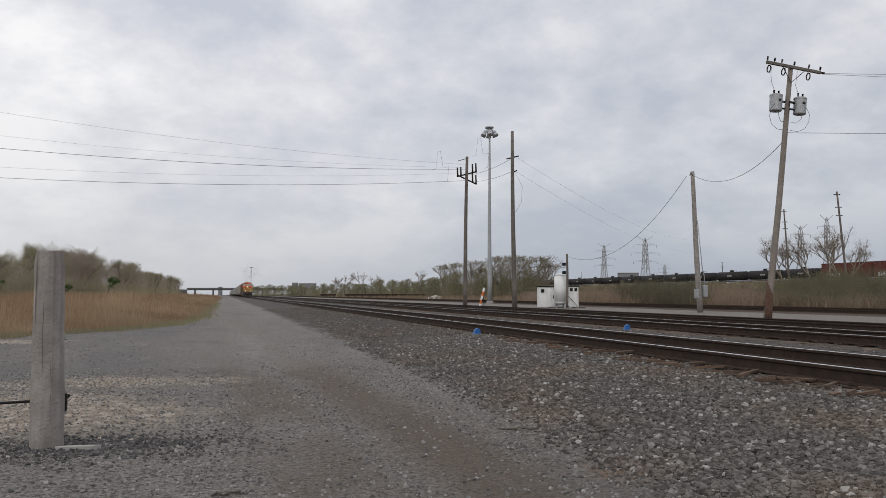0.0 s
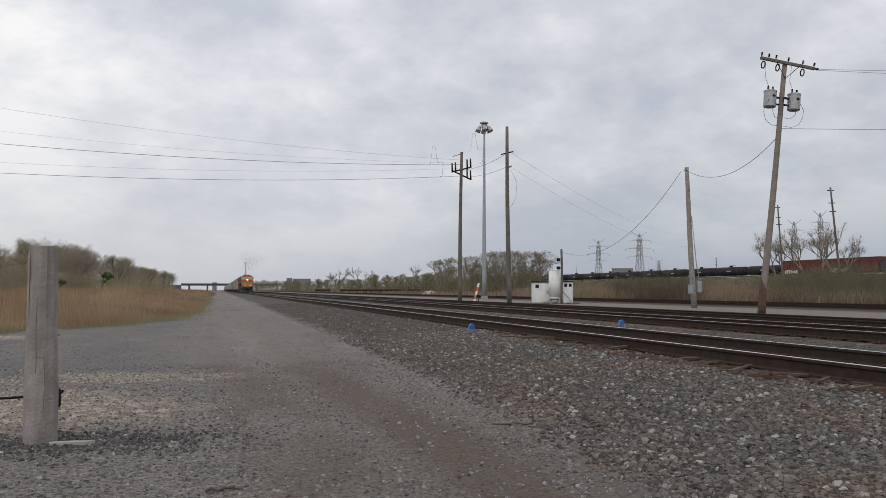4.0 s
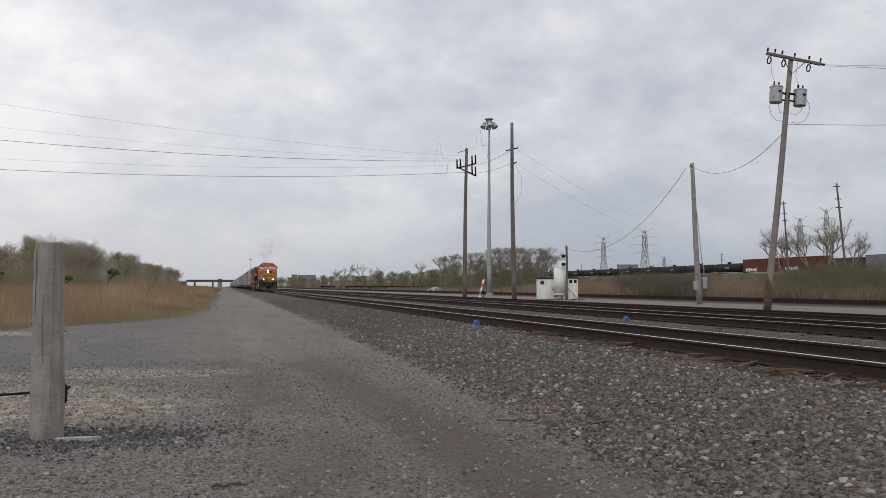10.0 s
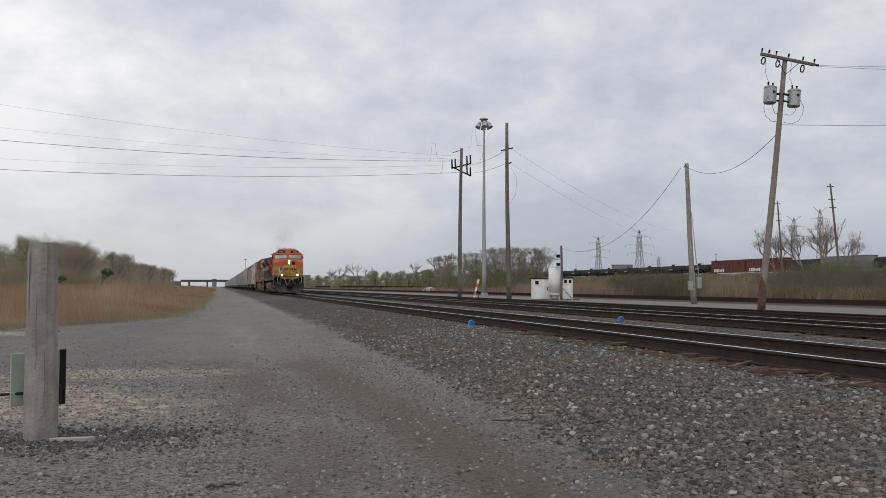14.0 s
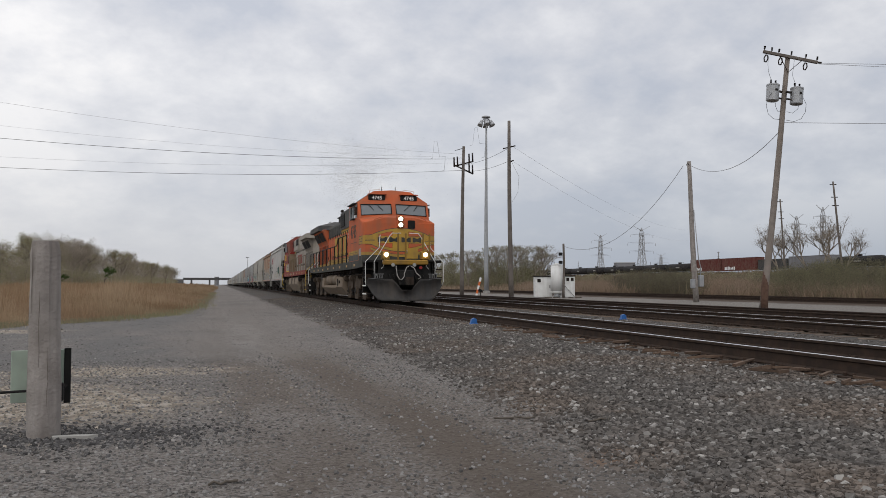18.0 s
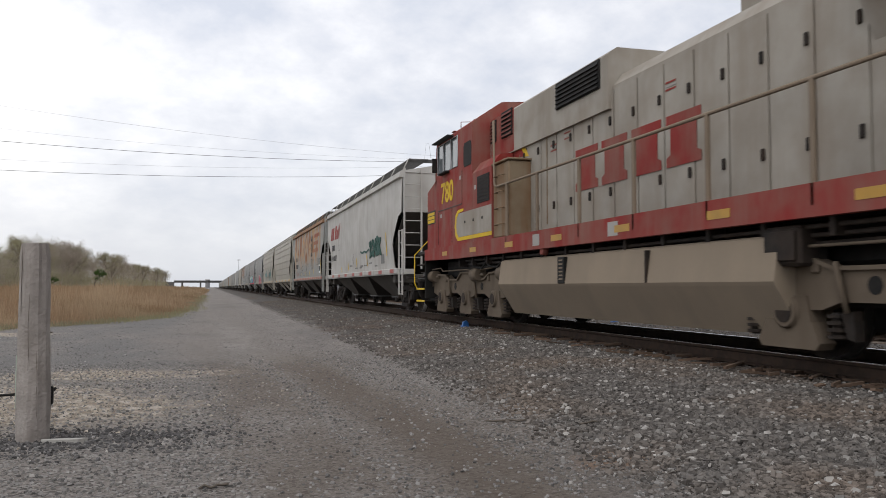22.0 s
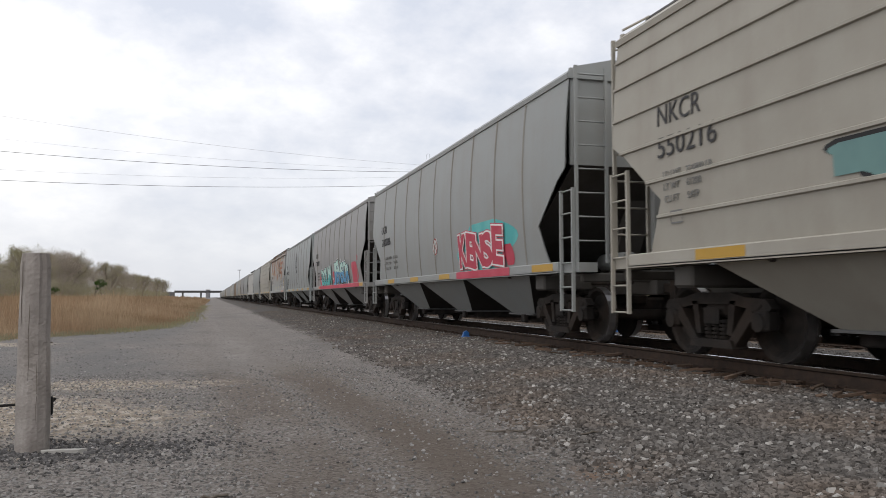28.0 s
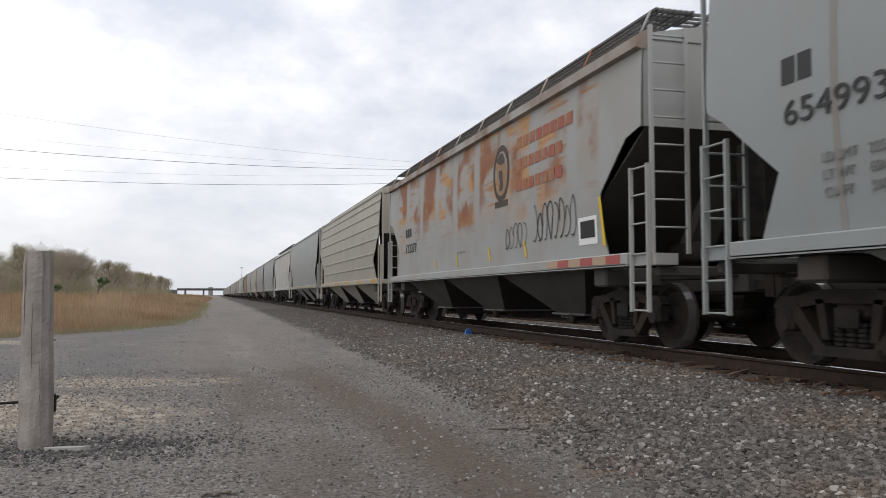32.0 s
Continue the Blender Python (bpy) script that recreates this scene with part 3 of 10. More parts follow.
def lay_track(name, cx, top, y0, y1, ties=None, tie_part=0, shine=True, label=""):
    tr = thing(name, label, "railway track", kind="structure")
    for off in (-0.7545, 0.7545):
        a, b = rail_profile(cx + off)
        k = Shape()
        k.prism([(x, z + top - 0.172) for x, z in a + b], "y", y0, y1)
        k.box(cx + off - 0.032, cx + off + 0.032, y0, y1, top - 0.001, top + 0.0015, 0, 1)
        part("rail", k, [RAIL_SIDE, RAIL_TOP if shine else RAIL_SIDE], tr, "rusty-sided steel rail with a polished head" if shine else "brown rusty rail")
    return tr


MAIN = lay_track("main_track", TRACK_X, RAIL_Z, -60, 900, label="main railway track with worn steel rails on wooden ties")
SECOND = lay_track("second_track", 12.15, RAIL_Z - 0.01, -60, 900, label="second railway track with bright railheads")
THIRD = lay_track("third_track", 16.9, RAIL_Z - 0.05, -60, 700, shine=False, label="dull rusty siding beside the main tracks")
YARD = lay_track("yard_track", 34.2, 0.28, -60, 800, shine=False, label="rusty yard track in weedy gravel")
YARD2 = lay_track("yard_track", 38.6, 0.28, -60, 800, shine=False, label="rusty yard track in weedy gravel")


def lay_ties(tr, cx, top, y0, y1, step=0.545, n=300):
    rng = random.Random(4)
    meshes = []
    for j in range(5):
        s = Shape().box(-1.30, 1.30, -0.115, 0.115, -0.18, 0, 0.012)
        s.v = [(x + rng.uniform(-0.03, 0.03), y + rng.uniform(-0.015, 0.015), z + rng.uniform(-0.012, 0.006)) for x, y, z in s.v]
        meshes.append(s.mesh("tie", TIE))
    plate = Shape()
    for off in (-0.7545, 0.7545):
        plate.box(off - 0.19, off + 0.19, -0.10, 0.10, 0.0, 0.018, 0.004)
        for dx in (-0.12, 0.12):
            for dy in (-0.06, 0.06):
                plate.box(off + dx - 0.016, off + dx + 0.016, dy - 0.016, dy + 0.016, 0.018, 0.052, 0.004)
    pm = plate.mesh("tie_plate", RAIL_SIDE)
    y, k = y0, 0
    while y < y1 and k < n:
        m = Matrix.Translation((cx + rng.uniform(-0.05, 0.05), y + rng.uniform(-0.04, 0.04), top - 0.19)) @ Matrix.Rotation(rng.uniform(-0.02, 0.02), 4, "Z")
        t = part("tie", meshes[k % 5], None, tr, at=m)
        part("tie_plate", pm, None, t)
        y += step
        k += 1


lay_ties(MAIN, TRACK_X, RAIL_Z, -8.0, 75)
lay_ties(SECOND, 12.15, RAIL_Z - 0.01, -4.0, 60)


# ---------------------------------------------------------------- the train: local y runs backwards from the leading coupler, z from the railhead
SPIN = []          # wheelsets to be turned, with their radius


def side_pose(x, y, z):
    """A pose that lays writing on the side of a vehicle, read from outside."""
    return Matrix.Translation((x, y, z)) @ Matrix.Rotation(radians(-90 if x < 0 else 90), 4, "Z")


def wheelset_mesh(r, name="wheelset"):
    s = Shape()
    for sx in (-1, 1):
        rings = [(0.06 * sx, 0.0), (0.06 * sx, r * 0.22), (0.02 * sx, r * 0.30), (-0.02 * sx, r * 0.72), (0.05 * sx, r * 0.86), (0.06 * sx, r * 0.985), (-0.055 * sx, r), (-0.075 * sx, r * 1.055), (-0.09 * sx, r * 1.03), (-0.085 * sx, r * 0.8), (-0.03 * sx, r * 0.3), (-0.08 * sx, 0.1)]
        s.disc_stack(sx * 0.755, 0, 0, rings[:6], mat=0)
        s.disc_stack(sx * 0.755, 0, 0, rings[5:7], mat=1)
        s.disc_stack(sx * 0.755, 0, 0, rings[6:], mat=0)
    s.cyl((-0.72, 0, 0), (0.72, 0, 0), 0.09, 10)
    s.cyl((-1.08, 0, 0), (-0.76, 0, 0), 0.085, 10).cyl((0.76, 0, 0), (1.08, 0, 0), 0.085, 10)
    for sx in (-1, 1):
        for k in range(3):
            a = k * 2.094 + 0.4
            s.cyl((sx * 1.08, 0.05 * math.cos(a), 0.05 * math.sin(a)), (sx * 1.10, 0.05 * math.cos(a), 0.05 * math.sin(a)), 0.018, 6)
    return s.mesh(name, [GRIME, SHINE])


CAR_WHEEL, LOCO_WHEEL = wheelset_mesh(0.457, "car_wheelset"), wheelset_mesh(0.533, "loco_wheelset")


def spring_mesh(r, h, turns=5):
    s = Shape()
    for k in range(turns):
        z = h * (k + 0.5) / turns
        s.disc_stack(0, 0, 0, [(z - h * 0.07, r * 0.8), (z - h * 0.06, r), (z + h * 0.06, r), (z + h * 0.07, r * 0.8)], 10)
    s.cyl((0, 0, 0), (h, 0, 0), r * 0.6, 8)
    return s.moved(Matrix.Rotation(radians(-90), 4, "Y")).mesh("coil_spring", [GRIME, TAN_DUST])


COIL = spring_mesh(0.065, 0.24)
COIL_BIG = spring_mesh(0.11, 0.26, 4)


def car_truck_meshes():
    # a cast side frame: top chord, sloping arms, spring seat, pedestals; seen along x
    frames = []
    for sgn in (-1, 1):
        f = Shape()
        x0, x1 = (0.94, 1.06) if sgn > 0 else (-1.06, -0.94)
        top = [(-1.08, 0.62), (-0.98, 0.72), (-0.62, 0.74), (-0.34, 0.80), (0.34, 0.80), (0.62, 0.74), (0.98, 0.72), (1.08, 0.62), (0.98, 0.56), (0.36, 0.66), (-0.36, 0.66), (-0.98, 0.56)]
        f.prism(top, "x", x0, x1)
        for k in (-1, 1):
            f.prism([(k * 0.92, 0.66), (k * 0.70, 0.66), (k * 0.30, 0.22), (k * 0.42, 0.16)], "x", x0 - 0.012, x1 + 0.012)
            f.prism([(k * 0.44, 0.70), (k * 0.32, 0.70), (k * 0.26, 0.30), (k * 0.36, 0.30)], "x", x0, x1)
            f.box(x0 - 0.03, x1 + 0.03, k * 0.89 - 0.15, k * 0.89 + 0.15, 0.36, 0.60, 0.03)
            f.cyl((x0 - 0.05, k * 0.89, 0.457), (x1 + 0.05, k * 0.89, 0.457), 0.105, 12)
        f.prism([(-0.44, 0.14), (0.44, 0.14), (0.40, 0.24), (-0.40, 0.24)], "x", x0 - 0.05, x1 + 0.05)
        frames.append(f.mesh("side_frame", GRIME))
    b = Shape()
    b.box(-1.02, 1.02, -0.22, 0.22, 0.50, 0.74, 0.04)
    b.box(-0.5, 0.5, -0.28, 0.28, 0.60, 0.80, 0.04)
    beam = Shape().box(-0.9, 0.9, -0.04, 0.04, 0.36, 0.46, 0.01)
    plate = Shape().box(-0.01, 0.01, -0.16, 0.16, 0.42, 0.62, 0.01)
    return frames, b.mesh("bolster", GRIME), beam.mesh("brake_beam", GRIME), plate.mesh("wear_plate", GRIME)


CAR_FRAMES, CAR_BOLSTER, CAR_BEAM, CAR_WEAR = car_truck_meshes()


def car_truck(parent, y, spin):
    tr = part("truck", CAR_BOLSTER, None, parent, "grimy cast freight truck", at=Matrix.Translation((0, y, 0)))
    for k in (0, 1):
        part("side_frame", CAR_FRAMES[k], None, tr)
        if spin is not None:
            part("wear_plate", CAR_WEAR, None, tr, at=Matrix.Translation(((-1.08, 1.08)[k], 0, 0)))
            part("brake_beam", CAR_BEAM, None, tr, at=Matrix.Translation((0, (-0.46, 0.46)[k], 0)))
    for sx in (-1, 1):
        for k in (-0.15, 0, 0.15) if spin is not None else ():
            part("coil_spring", COIL, None, tr, at=Matrix.Translation((sx * 1.0, k, 0.24)))
    for k in (-0.89, 0.89):
        w = part("wheelset", CAR_WHEEL, None, tr, at=Matrix.Translation((0, k, 0.457)))
        if spin:
            SPIN.append((w, (0, k, 0.457), 0.457, spin))
    return tr


def coupler_mesh():
    s = Shape()
    s.box(-0.09, 0.09, 0.10, 0.75, 0.80, 0.96, 0.02)
    s.prism([(-0.16, 0.0), (-0.05, -0.04), (0.02, 0.06), (0.15, 0.02), (0.17, 0.16), (0.09, 0.24), (-0.12, 0.22)], "z", 0.72, 1.02)
    return s.mesh("coupler", GRIME)


COUPLER = coupler_mesh()


def hose_mesh():
    s = Shape()
    s.tube([(0.25, 0.35, 0.85), (0.27, 0.2, 0.7), (0.2, 0.05, 0.52), (0.08, -0.02, 0.46)], 0.022, 6)
    return s.mesh("air_hose", BLACK)


HOSE = hose_mesh()
FLIP = lambda length: pose(0, length, 0, 0, 0, 180)


# ------------------------------------------------ covered hoppers
def hopper_outline(style, e0, e1):
    """Ends of the side sheet at a height."""
    if style == "old":
        stops = [(1.28, 1.02), (1.55, 1.12), (2.05, 1.28), (2.22, 1.20), (2.88, 0.42), (2.98, 0.0), (4.5, 0.0)]
    else:
        stops = [(1.28, 0.80), (1.60, 0.98), (1.95, 1.16), (2.62, 0.30), (2.78, 0.02), (2.86, 0.0), (4.5, 0.0)]

    def inset(z):
        for (za, a), (zb, b) in zip(stops, stops[1:]):
            if z <= zb:
                return a + (b - a) * max(0, (z - za)) / (zb - za)
        return 0.0
    return inset, [z for z, _ in stops]


# grime and the shade below the car, both put into one dark paint
UNDER = paint("grimy_shaded_bay", (0.085, 0.080, 0.074), 0.5, dust=(0.06, 0.05, 0.042))
# darker still: the shade on the bays' sloping ends, put into the colour
DARK_UNDER = paint("shaded_slope_sheet", (0.045, 0.042, 0.040), 0.4, dust=(0.035, 0.03, 0.026))
SEAM = paint("grimy_seam", (0.255, 0.245, 0.228), 0.4)
WALK_STEEL = matter("dull_grating_steel", (0.13, 0.13, 0.13), 0.7, 0.3)


def hopper(style, length, body, label, lower=None, seams=(), name="covered_hopper", roof_walk=True, bays=3, marks=(), chord=None, spin=None, plain=False):
    """style: old (deep eaves, side walk) or new (smooth curved side); seams: upright joints; ribs for 'rib'."""
    lower = lower or body
    car = thing(name, label, "hopper car", "cars of the grain train")
    e0, e1 = 0.78, length - 0.78
    zt = 4.28 if style != "old" else 4.05
    inset, levels = hopper_outline("old" if style == "old" else "new", e0, e1)
    if style == "old":
        bulge = lambda z: 1.50 + 0.05 * math.sin(math.pi * (z - 1.2) / 3.2)
    else:
        bulge = lambda z: 1.46 + 0.15 * math.sin(math.pi * min(max((z - 0.9) / 3.75, 0), 1)) ** 0.8
    kept = [1.28, zt] + [z for z in levels if 1.28 < z < zt]
    zs = sorted(set(kept + [z for z in [1.28 + (zt - 1.28) * k / 14 for k in range(1, 14)] if min(abs(z - q) for q in kept) > 0.06]))
    cols = 20
    for sx in (-1, 1):
        s = Shape()
        pts = []
        for z in zs:
            a, b = e0 + inset(z), e1 - inset(z)
            pts += [(sx * bulge(z), a + (b - a) * c / cols, z) for c in range(cols + 1)]
        faces = [(r * (cols + 1) + c, r * (cols + 1) + c + 1, (r + 1) * (cols + 1) + c + 1, (r + 1) * (cols + 1) + c) for r in range(len(zs) - 1) for c in range(cols)]
        s.add(pts, faces, 0, True)
        inner = [(x - sx * 0.02, y, z) for x, y, z in pts]
        s.add(inner, faces, 0, True)
        sheet = part("side_sheet", s, body, car)
        if style == "rib":
            for z in (1.75, 2.2, 2.68, 3.15, 3.6, 3.98):
                k = Shape()
                a, b = e0 + inset(z) + 0.02, e1 - inset(z) - 0.02
                x = bulge(z)
                k.prism([(sx * (x - 0.01), z - 0.035), (sx * (x + 0.028), z - 0.02), (sx * (x + 0.028), z + 0.012), (sx * (x - 0.01), z + 0.03)], "y", a, b)
                part("rib", k, body, sheet)
        for y in () if plain else seams:
            k = Shape()
            zz = [z for z in zs if e0 + inset(z) < y < e1 - inset(z)]
            p = []
            for z in zz:
                p += [(sx * (bulge(z) + 0.004), y - 0.035, z), (sx * (bulge(z) + 0.016), y - 0.012, z), (sx * (bulge(z) + 0.016), y + 0.012, z), (sx * (bulge(z) + 0.004), y + 0.035, z)]
            k.add(p, [(r * 4 + c, r * 4 + c + 1, r * 4 + c + 5, r * 4 + c + 4) for r in range(len(zz) - 1) for c in range(3)])
            part("seam", k, SEAM, sheet)
    # sill with its chamfered ends
    for sx in (-1, 1):
        k = Shape()
        a, b = e0 + 0.35, e1 - 0.35
        k.box(sx * 1.47, sx * 1.60, a, b, 1.13, 1.31, 0.015)
        k.box(sx * 1.36, sx * 1.60, a, b, 1.13, 1.16, 0.0)
        part("side_sill", k, body, car)
    # eaves and roof
    k = Shape()
    xt = bulge(zt)
    if style == "old":
        for sx in (-1, 1):
            k.prism([(sx * (xt - 0.03), zt - 0.05), (sx * (xt + 0.09), zt - 0.02), (sx * (xt + 0.07), zt + 0.14), (sx * (xt - 0.10), zt + 0.24), (sx * (xt - 0.12), zt)], "y", e0, e1)
        part("top_chord", k, chord or body, car)
        r = Shape()
        r.prism([(-xt + 0.1, zt + 0.18), (-0.45, zt + 0.36), (0.45, zt + 0.36), (xt - 0.1, zt + 0.18), (xt - 0.1, zt + 0.10), (-xt + 0.1, zt + 0.10)], "y", e0, e1)
        part("roof", r, body, car)
    else:
        r = Shape()
        r.prism([(-xt - 0.03, zt - 0.06), (-xt - 0.04, zt + 0.02), (-xt + 0.10, zt + 0.14), (-0.8, zt + 0.28), (0, zt + 0.31), (0.8, zt + 0.28), (xt - 0.10, zt + 0.14), (xt + 0.04, zt + 0.02), (xt + 0.03, zt - 0.06)], "y", e0 - 0.02, e1 + 0.02)
        part("roof", r, body, car)
    top = zt + (0.36 if style == "old" else 0.31)
    # hatch trough with its covers
    k = Shape()
    n = int((e1 - e0 - 1.4) / 1.5)
    for i in range(n):
        y = e0 + 0.8 + i * 1.5
        k.box(-0.34, 0.34, y, y + 1.42, top - 0.02, top + 0.13, 0.04)
    part("hatch_covers", k, body, car)
    if roof_walk:
        off = 1.02 if style == "old" else 0.78
        for sx in (-1, 1):
            w = Shape()
            z = top + (0.17 if style == "old" else 0.10)
            for j in range(7):
                x = sx * (off - 0.27 + j * 0.09)
                wd = 0.022 if j in (0, 6) else 0.007
                w.box(x - wd, x + wd, e0 - 0.02, e1 + 0.02, z - 0.03, z)
            m = int((e1 - e0) / (0.22 if plain else 0.10))
            for j in range(m + 1):
                y = e0 + (e1 - e0) * j / m
                w.box(sx * (off - 0.29), sx * (off + 0.29), y - 0.009, y + 0.009, z - 0.034, z - 0.004)
            part("running_board", w, WALK_STEEL, car, "steel grating walkway")
            if sx > 0:
                for y in (e0 + 0.05, e1 - 0.55):
                    c = Shape()
                    for j in range(4):
                        c.box(-off - 0.28, off + 0.28, y + 0.15 * j, y + 0.15 * j + 0.05, z - 0.032, z - 0.002)
                    for j in range(10):
                        x = -off - 0.2 + j * (2 * off + 0.4) / 9
                        c.box(x - 0.02, x + 0.02, y, y + 0.5, z - 0.036, z - 0.006)
                    part("crossover_platform", c, WALK_STEEL, car)
            m = 9
            for j in range(0 if plain else m + 1):
                y = e0 + 0.1 + (e1 - e0 - 0.2) * j / m
                part("walk_bracket", Shape().tube([(sx * (off + 0.30), y, z - 0.01), (sx * (xt - 0.02), y, zt + 0.16)], 0.018, 5), body, car)
    # end sheets, slope sheets and hoppers
    for end in (0, 1):
        g = (lambda y: y) if end == 0 else (lambda y: length - y)
        k = Shape()
        zn = 2.98 if style == "old" else 2.84
        k.box(-xt + 0.02, xt - 0.02, g(e0 + 0.02), g(e0 + 0.08), zn, zt + 0.12, 0.0)
        if style != "old":
            k.prism([(-xt, zt), (-xt + 0.12, zt + 0.12), (-0.8, zt + 0.26), (0.8, zt + 0.26), (xt - 0.12, zt + 0.12), (xt, zt)], "y", g(e0 + 0.02), g(e0 + 0.08))
        sheet = part("end_sheet", k, body, car)
        k = Shape()
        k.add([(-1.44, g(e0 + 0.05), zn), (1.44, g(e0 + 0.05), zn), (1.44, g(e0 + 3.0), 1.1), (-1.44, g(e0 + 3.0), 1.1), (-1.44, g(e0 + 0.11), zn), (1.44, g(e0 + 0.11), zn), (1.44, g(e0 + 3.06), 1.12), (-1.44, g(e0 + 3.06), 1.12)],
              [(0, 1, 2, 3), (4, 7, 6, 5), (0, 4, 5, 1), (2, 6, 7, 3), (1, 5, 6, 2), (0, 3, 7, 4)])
        # this paint is dark for shade as well as grime
        part("slope_sheet", k, UNDER, car, "grimy sloping end sheet with shade in its paint")
        # end platform, centre sill, bolster web, draught gear
        k = Shape()
        k.box(-0.22, 0.22, g(0.45), g(4.2), 0.78, 1.12, 0.02)
        k.box(-1.40, 1.40, g(0.62), g(0.74), 0.98, 1.12, 0.02)
        k.box(-1.46, 1.46, g(2.0), g(2.4), 0.86, 1.14, 0.03)
        k.prism([(g(2.0), 1.1), (g(2.4), 1.1), (g(1.3), 2.35), (g(1.18), 2.35)], "x", -0.22, 0.22)
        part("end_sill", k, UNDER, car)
        for sx in (-1, 1):
            k = Shape()
            k.prism([(sx * 1.52, 1.13), (sx * 1.52, 1.28), (sx * 1.2, 1.28), (sx * 1.2, 1.13)], "y", g(0.50), g(1.9))
            part("end_platform", k, body, car)
            # steel uprights and ladder
            lad = Shape()
            xs0, xs1 = sx * 1.50, sx * 0.98
            y = g(0.60)
            zl = zt + 0.22 if style == "old" else zt + 0.10
            for x in (xs0, xs1):
                lad.box(x - 0.025, x + 0.025, y - 0.02, y + 0.02, 1.28, zl, 0)
            lr = part("ladder", lad, body, car, "steel end ladder")
            m = 8
            for j in range(0 if plain else m):
                z = 1.62 + j * (zl - 1.75) / (m - 1)
                part("rung", Shape().cyl((xs0, y, z), (xs1, y, z), 0.014, 6), body, lr)
            sl = Shape()
            for yy in (g(0.62), g(1.06)):
                sl.box(sx * 1.53, sx * 1.58, yy - 0.02, yy + 0.02, 0.52, 2.45, 0)
            lr = part("side_ladder", sl, body, car)
            for z in () if plain else (0.54, 0.90, 1.28, 1.68, 2.06, 2.42):
                part("rung", Shape().cyl((sx * 1.555, g(0.62), z), (sx * 1.555, g(1.06), z), 0.014, 6), body, lr)
        k = Shape()
        k.box(-0.18, 0.18, g(0.56), g(0.68), 1.5, 2.75, 0.02)
        k.box(0.45, 0.95, g(0.62), g(0.9), 1.3, 1.75, 0.05)
        k.cyl((0.30, g(1.1), 1.52), (1.0, g(1.1), 1.52), 0.19, 12)
        k.cyl((-0.2, g(1.3), 1.35), (-0.2, g(2.2), 1.35), 0.16, 12)
        gear = part("brake_gear", k, GRIME if style == "old" else lower, car)
        if end == 0 and not plain:
            k = Shape()
            for j in range(14):
                a, b = 2 * math.pi * j / 14, 2 * math.pi * (j + 1) / 14
                k.cyl((0.72 + 0.27 * math.cos(a), g(0.50), 2.35 + 0.27 * math.sin(a)), (0.72 + 0.27 * math.cos(b), g(0.50), 2.35 + 0.27 * math.sin(b)), 0.016, 5)
            for j in range(3):
                a = 2.094 * j + 0.5
                k.cyl((0.72, g(0.53), 2.35), (0.72 + 0.27 * math.cos(a), g(0.50), 2.35 + 0.27 * math.sin(a)), 0.012, 5)
            part("brake_wheel", k, GALV, gear)
        part("coupler", COUPLER, None, car, at=None if end == 0 else FLIP(length))
        part("air_hose", HOSE, None, car, at=None if end == 0 else FLIP(length))
        car_truck(car, g(2.22), spin)
    # discharge bays: inverted pyramids under the sill, plain sides, sloping ends painted shade-dark
    a, b = e0 + 1.9, e1 - 1.9
    for i in range(bays):
        y0, y1 = a + (b - a) * i / bays, a + (b - a) * (i + 1) / bays
        c, h = (y0 + y1) / 2, 0.62
        zl, xl, xu = 0.42, 0.78, 1.47
        k = Shape()
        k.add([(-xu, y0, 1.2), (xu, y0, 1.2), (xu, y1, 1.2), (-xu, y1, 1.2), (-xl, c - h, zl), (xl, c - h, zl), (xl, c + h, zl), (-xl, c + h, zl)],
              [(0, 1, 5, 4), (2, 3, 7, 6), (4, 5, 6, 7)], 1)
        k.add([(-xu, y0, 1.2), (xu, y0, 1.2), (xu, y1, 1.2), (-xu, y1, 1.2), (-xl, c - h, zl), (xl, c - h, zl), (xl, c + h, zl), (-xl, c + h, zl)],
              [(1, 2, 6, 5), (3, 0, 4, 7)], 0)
        bay = part("hopper_bay", k, [UNDER if style == "old" else body, DARK_UNDER], car, "grimy sloping discharge bay with shade in its paint")
        part("outlet_flange", Shape().box(-xl - 0.06, xl + 0.06, c - h - 0.06, c + h + 0.06, zl - 0.035, zl), WALK_STEEL, bay)
        k = Shape()
        k.box(-0.60, 0.60, c - h + 0.05, c + h - 0.05, 0.24, zl - 0.035, 0.02)
        k.cyl((-0.85, c - 0.2, 0.32), (0.85, c - 0.2, 0.32), 0.03, 8)
        k.box(-0.88, -0.78, c - 0.30, c - 0.10, 0.24, 0.40, 0.02)
        part("outlet_gate", k, GRIME, bay)
    part("train_line", Shape().cyl((-0.55, 0.6, 0.98), (-0.55, length - 0.6, 0.98), 0.03, 6), GRIME, car)
    for y, wide, col in marks:
        part("reflective_strip", Shape().box(-1.605, -1.601, y, y + wide, 1.17, 1.29), col, car, "reflective sill marker")
        part("reflective_strip", Shape().box(1.601, 1.605, y, y + wide, 1.17, 1.29), col, car)
    return car, bulge


# ------------------------------------------------ locomotives: the cab is at y 0
BROWN_DUST = paint("brown_dusty_casting", (0.135, 0.108, 0.082), 0.5, rough=0.85, dust=(0.08, 0.062, 0.046))
DARK_DUST = paint("dark_dusty_casting", (0.062, 0.047, 0.036), 0.45, rough=0.85, dust=(0.115, 0.088, 0.065))


